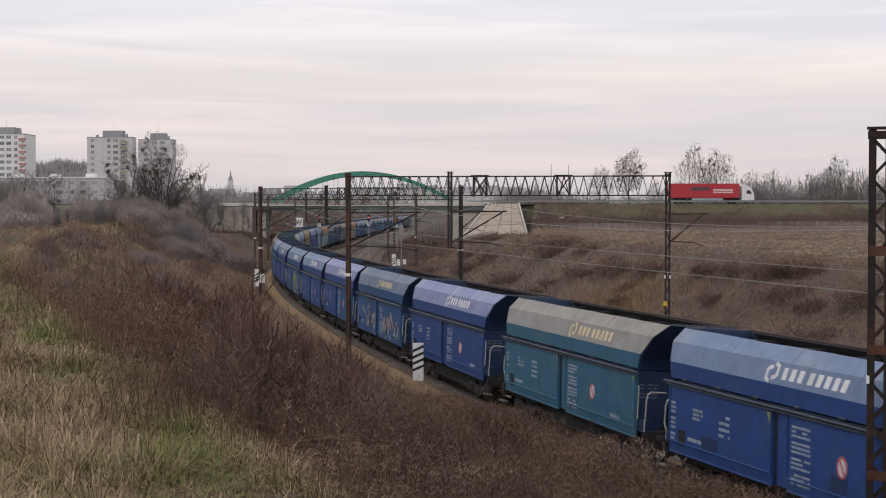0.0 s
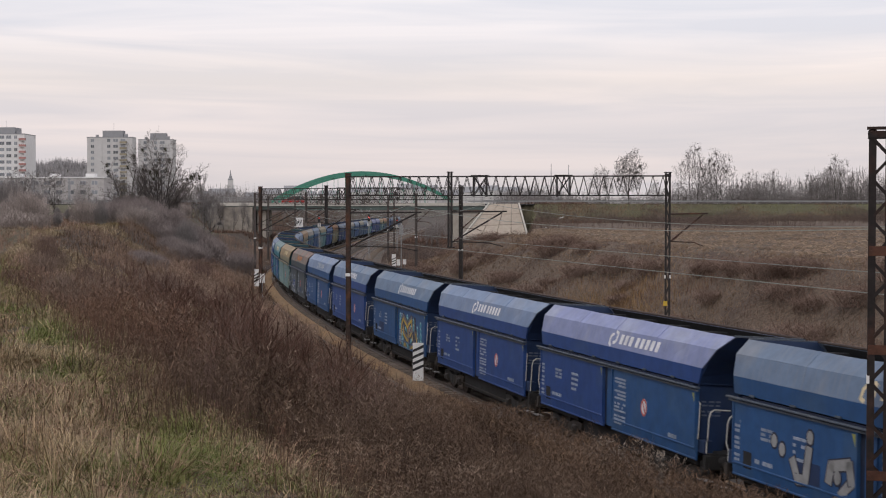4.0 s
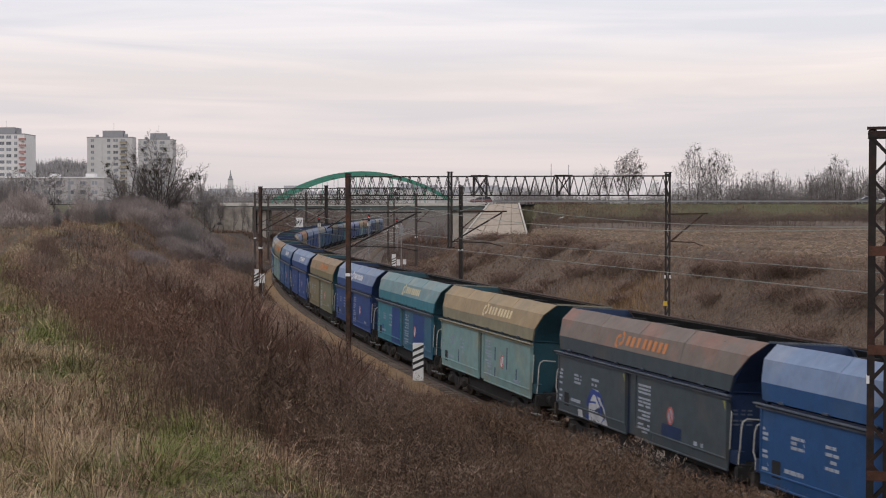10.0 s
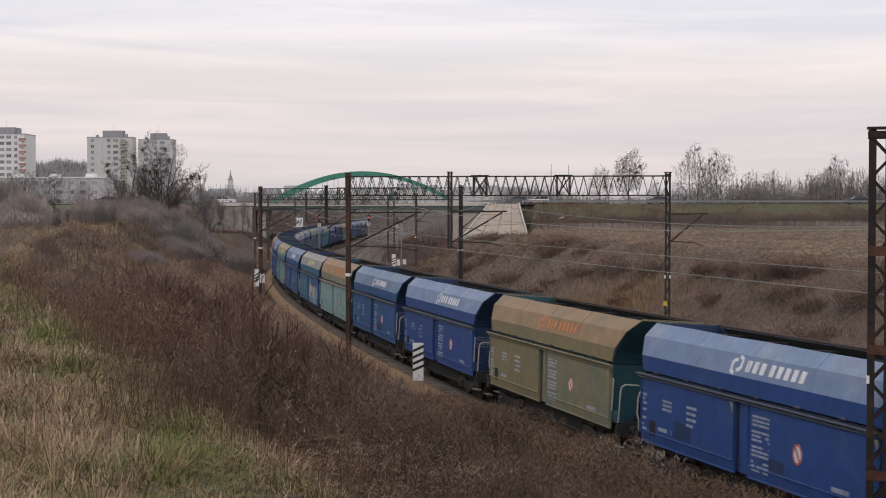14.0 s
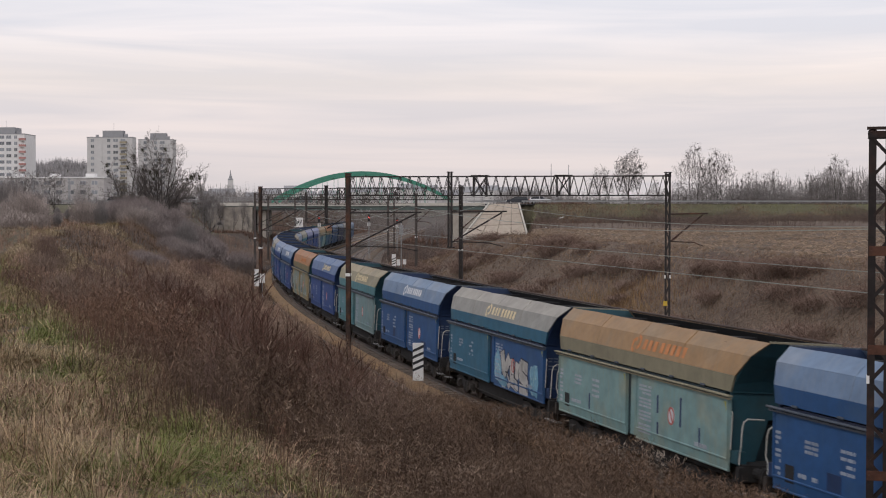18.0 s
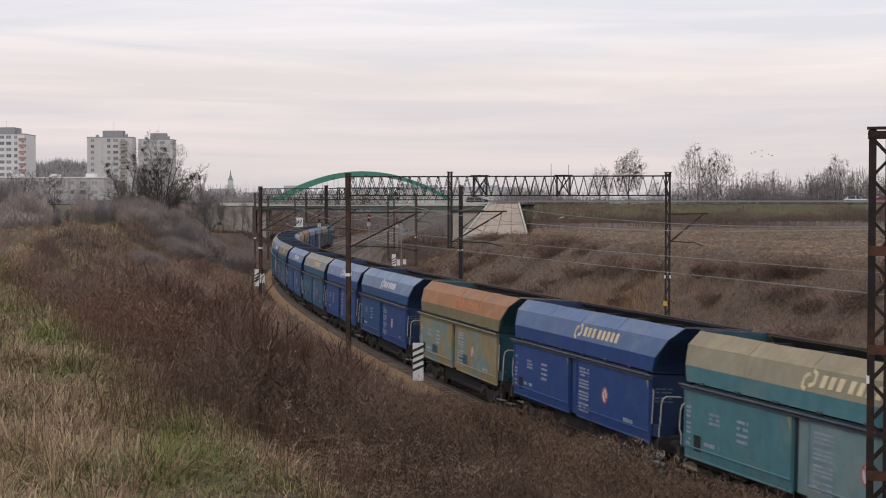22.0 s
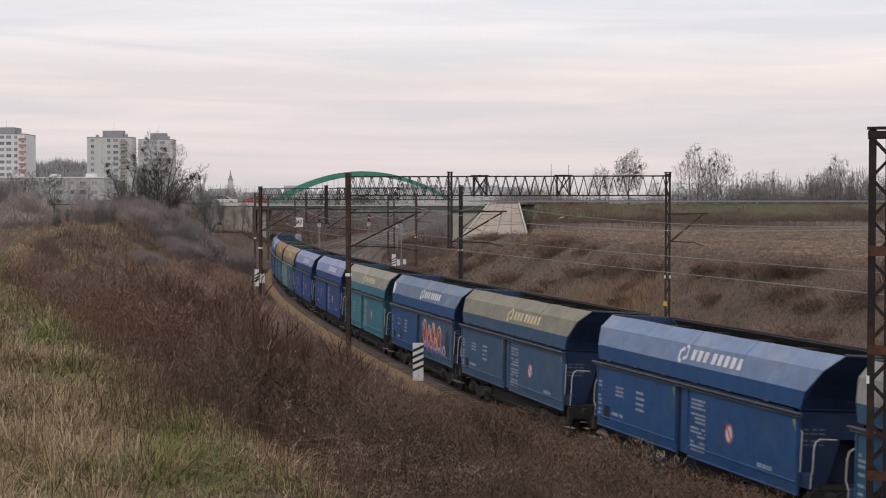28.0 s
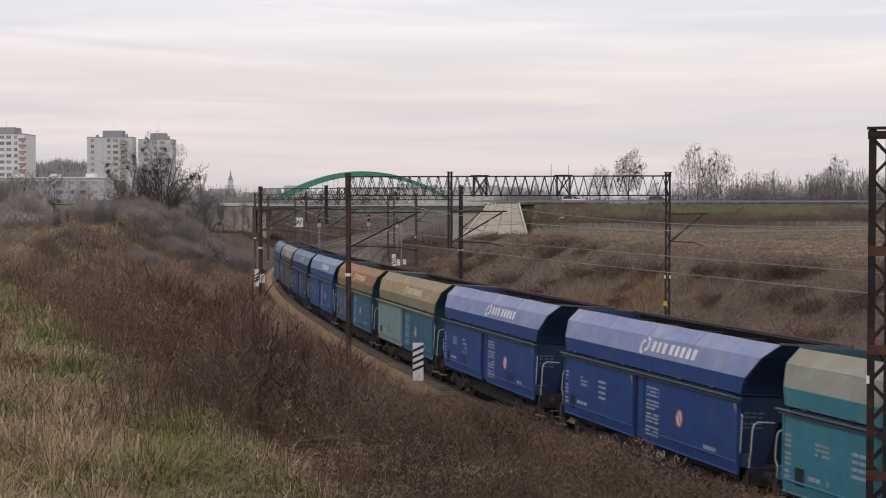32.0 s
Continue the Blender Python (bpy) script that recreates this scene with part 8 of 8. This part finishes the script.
def bush_model(seed, n, r, h, width, material, label, group):
    """A thicket of bare stems rising from one root."""
    rg = np.random.default_rng(seed)
    b = empty("bare_bush")
    ch_ = []
    for lev, cnt in ((0, n), (1, n * 3), (2, n * 5)):
        a, rad = rg.uniform(0, 6.28, cnt), np.sqrt(rg.uniform(0, 1, cnt)) * r * 0.75
        dome = np.sqrt(np.clip(1 - (rad / r) ** 2, 0.05, 1))
        root = np.stack([np.cos(a) * rad * 0.6, np.sin(a) * rad * 0.6, np.zeros(cnt)], -1)
        zf = rg.uniform(0, 0.35, cnt) if lev == 0 else rg.uniform(0.15, 0.75, cnt)
        p = root * (1 + zf[:, None] * 0.7) + np.array([0, 0, 1.0]) * (zf * h * dome)[:, None]
        dd = rnd_dir(cnt) * (r * (0.30 if lev else 0.4))
        q = p + dd * rg.uniform(0.4, 1, (cnt, 1)) + np.array([0, 0, 1.0]) * (h * dome * rg.uniform(0.12, 0.34 if lev else 0.75, cnt))[:, None]
        if lev == 0:
            p[:, 2] = -0.1
        ch_.append(ribbons(p, q, np.full(cnt, width * (1.6, 1.0, 0.75)[lev]), None, True))
    part("crown", quad_mesh("crown", *join(ch_), material), None, b)
    return tagged(b, label, "bush", group)


bushes = [bush_model(31, 260, 2.4, 3.2, 0.026, BUSH, "dense bare brown bush on rough grass", "bushes on the spoil bank"), bush_model(32, 300, 3.0, 2.4, 0.026, BUSH, "broad low bare bush of thin stems", "bushes on the spoil bank"),
          bush_model(33, 260, 2.0, 4.2, 0.028, TWIGS, "tall grey-brown bare bush", "bushes on the spoil bank")]
bushes.append(bush_model(36, 430, 2.9, 2.9, 0.028, mat("thicket_twigs", (0.27, 0.23, 0.218), 0.9, 0, 0.15, 0.5, 0.0, island=0.35), "dense dark purplish thicket of fine twigs", "bushes on the spoil bank"))
places = []
rb = random.Random(9)
for i in range(95):
    px, y = rb.uniform(-20, 345), rb.uniform(150, 235)
    if px > 100 and y < 165:
        y += 15
    places.append((px_at(px, y), y, rb.uniform(0.6, 1.15) * (0.40 if 68 < px < 168 else 0.75 if 168 <= px < 250 else 1.0), rb.randrange(3)))
for i in range(16):
    px, y = rb.uniform(170, 390), rb.uniform(140, 160)
    places.append((px_at(px, y), y, rb.uniform(0.5, 0.9), rb.randrange(3)))
for i in range(34):
    px, y = rb.uniform(-30, 105), rb.uniform(128, 165)
    places.append((px_at(px, y), y, rb.uniform(0.8, 1.3) * (0.30 if px > 66 else 1.0), rb.choice((0, 2))))
for px, y, k in ((262, 108, 0.6), (248, 104, 0.5), (285, 112, 0.55), (30, 118, 0.75), (5, 122, 0.9), (60, 126, 0.7)):
    places.append((px_at(px, y), y, k, 1))
for i in range(44):
    px, y = rb.uniform(150, 385), rb.uniform(150, 178)
    places.append((px_at(px, y), y, rb.uniform(0.6, 1.0) * (1.0 if px > 200 else 0.7 if px > 165 else 0.45), 3))
for px, y, k in ((250, 163, 1.15), (272, 160, 1.0), (292, 164, 1.25), (312, 162, 1.1), (332, 165, 1.2), (350, 163, 0.95), (228, 166, 1.2), (372, 168, 0.9), (300, 140, 0.7), (322, 138, 0.8), (340, 142, 0.75), (352, 146, 0.7), (245, 112, 0.42), (262, 110, 0.5), (280, 111, 0.45)):
    places.append((px_at(px, y), y, k, 3))
# saplings on the weed slope
SAPLING = mat("sapling_twigs", (0.130, 0.075, 0.058), 0.9, 0, 0.15, 0.5, 0.0, island=0.3)
sap = []
for sd_ in (41, 42, 43):
    t = empty("sapling")
    th_, tn_ = grow(sd_, 2.3, 0.6, 0.018, 3, (9, 5, 3), 0.35, 0.1, 0.14)
    part("crown", twig_mesh("crown", th_ + tn_, 0.007, SAPLING), None, t)
    sap.append(tagged(t, "thin bare sapling among the dead weeds", "sapling", "saplings on the slope"))
rs_ = random.Random(12)
for i in range(46):
    if i < 30:
        px, yy_ = rs_.uniform(300, 640), rs_.uniform(26, 52)
    else:
        px, yy_ = rs_.uniform(120, 460), rs_.uniform(50, 95)
    sx_ = px_at(px, yy_)
    s_, o_ = to_rail([sx_], [yy_])
    if 4 < o_[0] < crest(yy_) - 0.5:
        stand(copy_thing(sap[i % 3], Matrix()), sx_, yy_, rs_.uniform(0, 6), rs_.uniform(0.6, 1.15))
for i, t in enumerate(sap):
    stand(t, px_at(420 + 60 * i, 34 + 3 * i), 34 + 3 * i, i)
# fine-twigged shrubs rising out of the weeds
shrub_a = bush_model(51, 150, 1.25, 2.1, 0.010, mat("shrub_twigs", (0.165, 0.112, 0.092), 0.9, 0, 0.2, 1.0, 0.0, island=0.35), "rounded reddish-brown shrub of fine bare twigs", "shrubs on the slope")
shrub_b = bush_model(52, 170, 1.6, 1.5, 0.012, mat("shrub_twigs_grey", (0.205, 0.15, 0.12), 0.9, 0, 0.2, 1.0, 0.0, island=0.35), "low spreading brown shrub of fine bare twigs", "shrubs on the slope")
stand(shrub_a, px_at(455, 34), 34)
stand(shrub_b, px_at(330, 58), 58)
for i in range(70):
    yy_ = rs_.uniform(25, 50) if i < 26 else rs_.uniform(48, 135)
    px = rs_.uniform(330, 690) if i < 26 else rs_.uniform(60, 450)
    sx_ = px_at(px, yy_)
    s_, o_ = to_rail([sx_], [yy_])
    if (4.5 if yy_ < 60 else 8.0) < o_[0] < crest(yy_) + (0 if yy_ < 50 else 6) and (yy_ < 85 or px > 290):
        stand(copy_thing(shrub_a if rs_.random() < 0.5 else shrub_b, Matrix()), sx_, yy_, rs_.uniform(0, 6), rs_.uniform(0.6, 1.1) * (1.0 if yy_ < 50 else 1.3))
young = stand(tree_model(24, 6.0, 0.4, 0.06, "thin bare young tree before the abutment", "trees by the bridge", 4, (9, 5, 4, 2), 0.02, TWIGS, 0.6, 0.15), px_at(385, 258), 258)
for px, yy_, k in ((398, 260, 0.8), (412, 256, 0.7), (428, 261, 0.85), (441, 258, 0.6), (372, 250, 1.0), (360, 245, 1.1), (752, 258, 0.6), (762, 262, 0.5), (776, 259, 0.55)):
    stand(copy_thing(young, Matrix()), px_at(px, yy_), yy_, px * 0.7, k)
for i, (bx, by, k, j) in enumerate(places):
    s_, o_ = to_rail([bx], [by])
    if j == 3 and o_[0] > 7:
        pass
    elif -12 < o_[0] < 15 + 4 * float(smooth(-s_[0], 110, 240)):
        continue
    t = copy_thing(bushes[j], Matrix())
    stand(t, bx, by, rb.uniform(0, 6), k)
for j, b in enumerate(bushes):
    stand(b, px_at(150 + 90 * j, 150), 150)

# low brambles on the far bank
bramble = bush_model(35, 170, 1.7, 0.75, 0.016, mat("bramble_twigs", (0.205, 0.142, 0.114), 0.9, 0, 0.15, 0.5, 0.0, island=0.3), "low tangled brown bramble on the bank", "brambles")
stand(bramble, px_at(1305, 88), 88)
for i in range(56):
    s_, o_ = rb.uniform(-150, -8), rb.uniform(-23.5, -14.5)
    bx, by, _ = rail_pt(s_, o_)
    stand(copy_thing(bramble, Matrix()), float(bx), float(by), rb.uniform(0, 6), rb.uniform(0.9, 1.9))
# litter
LITTER = mat("plastic_sheet", (0.72, 0.71, 0.70), 0.5, 0, 0.1, 4, 0.2)
for px, yy_, k in ((993, 262, 1.0), (1076, 262, 0.5), (1436, 74, 0.14), (966, 200, 0.25)):
    lx_ = px_at(px, yy_)
    rg = random.Random(px)
    sh = Shape()
    for i in range(3):
        z0 = hz(lx_, yy_) + 0.14 * k + (0.12 if yy_ > 250 else 0.0)
        pts = [(lx_ + k * rg.uniform(-0.8, 0.8), yy_ + k * rg.uniform(-0.5, 0.5), z0 + k * rg.uniform(-0.1, 0.55)) for _ in range(4)]
        sh.add(pts, [(0, 1, 2), (0, 2, 3)])
    tagged(part("plastic_litter", sh, LITTER), "crumpled white plastic litter on the grass", "litter", "pieces of litter")

# woods on the distant hill
wx, wy = VR.uniform(-483, -273, 9000), VR.uniform(1262, 1500, 9000)
uu, vv = (wx + 378) / 105, (wy - 1420) / 160
zz = 4 + 41 * np.clip(1 - uu * uu * 0.9, 0, 1) * np.clip(1 - vv * vv, 0, 1)
bp_ = np.stack([wx, wy, zz - 3.0 + 4.5 * vnoise(wx, wy, 11.0, 31)], -1)
chs = []
for k in range(3):
    q0 = bp_ + np.array([0, 0, 1.0]) * VR.uniform(0, 4, (len(wx), 1)) * (k > 0)
    chs.append(ribbons(q0, q0 + rnd_dir(len(wx)) * VR.uniform(0.5, 3, (len(wx), 1)) + np.array([0, 0, 1.0]) * VR.uniform(3, 9, (len(wx), 1)), np.full(len(wx), 0.8)))
# Pale twig colour holds the haze over the hill.
stuff("hill_woods", join(chs), mat("hazy_twigs", (0.34, 0.325, 0.325), 0.95, 0, 0.1, 0.1, 0.0, island=0.2), "bare woodland on a distant hill, greyed by painted haze", "woods")
# far woods as one belt
wx, wy = VR.uniform(-420, 420, 26000), VR.uniform(380, 640, 26000)
kk = (wx > 20) | (wx < -60)
wx, wy = wx[kk], wy[kk]
hgt = 8 + 2.5 * np.sin(wx * 0.07) + 1.5 * np.sin(wx * 0.23 + 1) + 3.0 * smooth(wx, 60, 110)
basep = np.stack([wx, wy, np.full(len(wx), 3.5)], -1)
chs = [ribbons(basep, basep + np.array([0, 0, 1.0]) * (hgt * VR.uniform(0.5, 1.1, len(wx)))[:, None] + rnd_dir(len(wx)) * 1.5, np.full(len(wx), 0.20), None, True)]
for k in range(3):
    p = basep + np.array([0, 0, 1.0]) * (hgt * VR.uniform(0.25, 0.8, len(wx)))[:, None]
    chs.append(ribbons(p, p + rnd_dir(len(wx)) * VR.uniform(0.5, 2.2, (len(wx), 1)) + np.array([0, 0, 1.0]) * VR.uniform(0.4, 2.6, (len(wx), 1)), np.full(len(wx), 0.14), None, True))
# Twigs of the belt are greyed, haze painted into their colour.
stuff("far_woods", join(chs), mat("hazed_woods_twigs", (0.21, 0.195, 0.192), 0.95, 0, 0.1, 0.1, 0.0, island=0.25), "belt of bare woodland beyond the road, greyed by painted haze", "woods")
# thickets along the line beyond the bridge
s, o = VR.uniform(-625, -285, 15000), VR.uniform(-58, 40, 15000)
k = (o < -14.5) | (o > 7) | (s < -535)
wx, wy, _ = rail_pt(s[k], o[k])
env = VR.uniform(2.0, 6.0, len(wx)) * (1 + 0.4 * vnoise(wx, wy, 9.0, 24)) * np.clip((np.abs(o[k] + 4) - 7) / 9, 0.35, 1)
basep = np.stack([wx, wy, height(wx, wy) - 0.2], -1)
topp = basep + np.array([0, 0, 1.0]) * env[:, None] + rnd_dir(len(wx)) * 0.6
chs = [ribbons(basep, topp, np.full(len(wx), 0.07), None, True)]
for k in range(6):
    p = basep + (topp - basep) * VR.uniform(0.15, 0.95, (len(wx), 1))
    chs.append(ribbons(p, p + rnd_dir(len(wx)) * VR.uniform(0.2, 1.1, (len(wx), 1)) + np.array([0, 0, 1.0]) * VR.uniform(0.1, 0.9, (len(wx), 1)), np.full(len(wx), 0.05), None, True))
stuff("line_thicket", join(chs), mat("line_thicket", (0.20, 0.178, 0.168), 0.95, 0, 0.2, 0.2, 0.0, island=0.3), "bare grey-brown thicket along the line beyond the bridge", "thicket")
# hedge of bare young trees along the road
wx = VR.uniform(px_at(925, 315), px_at(1660, 315), 7000)
wy = VR.uniform(296, 330, len(wx))
env = np.interp(784 + wx / 315 * 2514, [925, 1130, 1160, 1290, 1310, 1400, 1430, 1520, 1660], [2.6, 3.0, 4.2, 4.4, 5.2, 4.6, 5.6, 6.4, 6.4]) * (1 + 0.30 * vnoise(wx, wy, 3.0, 19) + 0.2 * vnoise(wx, wy, 1.2, 20))
basep = np.stack([wx, wy, height(wx, wy) - 0.2], -1)
topp = basep + np.array([0, 0, 1.0]) * (env * VR.uniform(0.35, 0.85, len(wx)))[:, None] + rnd_dir(len(wx)) * 0.7
chs = [ribbons(basep, topp, np.full(len(wx), 0.045), None, True)]
for k in range(8):
    p = basep + (topp - basep) * VR.uniform(0.2, 0.95, (len(wx), 1))
    chs.append(ribbons(p, p + rnd_dir(len(wx)) * VR.uniform(0.2, 0.9, (len(wx), 1)) + np.array([0, 0, 1.0]) * VR.uniform(0.1, 1.3, (len(wx), 1)), np.full(len(wx), 0.04), None, True))
stuff("roadside_hedge", join(chs), mat("hedge_twigs", (0.140, 0.122, 0.116), 0.95, 0, 0.15, 0.2, 0.0, island=0.3), "dense hedge of bare young trees beyond the road", "hedge")
# a few birds passing over the trees
FEATHER = mat("feathers", (0.05, 0.05, 0.055), 0.8, 0, 0.2, 3, 0.0)
FLOCKS = []
for i in range(6):
    b = empty("bird")
    part("body", Shape().tube([(-0.28, 0, 0), (-0.1, 0, 0.02), (0.15, 0, 0.02), (0.3, 0, 0)], [0.02, 0.07, 0.06, 0.015], 6), FEATHER, b)
    for sd in (-1, 1):
        part("wing", Shape().add([(0.12, sd * 0.05, 0.03), (-0.1, sd * 0.05, 0.03), (-0.05, sd * 0.55, 0.22), (0.05, sd * 0.5, 0.22), (0.12, sd * 0.05, 0.05), (-0.1, sd * 0.05, 0.05), (-0.05, sd * 0.55, 0.235), (0.05, sd * 0.5, 0.235)], [(0, 1, 2, 3), (4, 7, 6, 5), (0, 3, 7, 4), (1, 5, 6, 2), (2, 6, 7, 3)]), FEATHER, b)
    tagged(b, "small dark bird gliding high over the trees", "bird", "birds in flight")
    rows = []
    for t, px, py in ((0, 3600, 250), (20, 1540, 285), (22, 1329, 272), (23, 1232, 245), (24, 1140, 248), (25, 1022, 278), (26, 905, 300), (28, 690, 352), (32, 300, 362)):
        y_ = 420.0 + 2.5 * i + (60 if t > 27 else 0)
        rows.append((float(t), pose(px_at(px + 9 * i - 3 * (i % 2) * i, y_), y_, 7.67 + (365 - py + (4 * (i % 3) - 2 * i)) / 2514 * y_, 0, 0, 180)))
    FLOCKS.append((b, rows))


# ---- what moves ----
# the bodies sit a little forward or back on their frames
SIT = dict(enumerate([0.45, 0.42, -0.15, -0.22, 0.0, 0.45, 0.42, -0.13, -0.1, 0.45, -0.08, 0.35, 0.35, 0.3, 0.1, 0.08, 0.1, 0.8, 0.8, 0.75, 0.78, 0.92, 0.2, 0.65, 1.0, 0.9, 0.2, 0.9, 0.92, 1.0, 0.3]))


def wagon_pose(s):
    """A wagon with its centre at s: both bogies on the line."""
    (xa, ya, _), (xb, yb, _) = rail_pt(s - 4.15, SHIFT), rail_pt(s + 4.15, SHIFT)
    return Matrix.Translation(((xa + xb) / 2, (ya + yb) / 2, -0.10)) @ Matrix.Rotation(math.atan2(yb - ya, xb - xa), 4, "Z") @ Matrix.Rotation(-CANT, 4, "X")


def motions():
    times = list(np.arange(0, 32.01, 1.0))
    for k, w in WAGONS:
        walk(w, [(t, wagon_pose(travelled(t) - PITCH_L * k + 5.49 + SIT.get(k, 0.5))) for t in times])
    # wheels: all roll alike, two kinds of place in a bogie
    done = {}
    for k, w in WAGONS:
        for o in w.children_recursive:
            if not o.name.startswith("wheelset"):
                continue
            a = o["axle"]
            if a not in done:
                x = -0.9 if a == 0 else 0.9
                walk(o, [(f / 30, Matrix.Translation((x, 0, 0.46)) @ Matrix.Rotation((travelled(f / 30) / 0.46) % (2 * math.pi), 4, "Y")) for f in range(0, 961)])
                done[a] = o.animation_data
            else:
                o.rotation_mode = "QUATERNION"
                ad = o.animation_data_create()
                ad.action = done[a].action
                ad.action_slot = done[a].action_slot
    for c, t0, px, v in MOVERS:
        y = ROAD_Y - 2.1 if v > 0 else ROAD_Y + 2.1
        k = y / 2514.0
        turn = 0 if v > 0 else 180
        walk(c, [(t, pose((px + v * (t - t0) - 784) * k, y, ROAD_Z + 0.005, 0, 0, turn)) for t in (0.0, 8.0, 16.0, 24.0, 32.0)])
    for fl, rows in FLOCKS:
        walk(fl, rows)


motions()
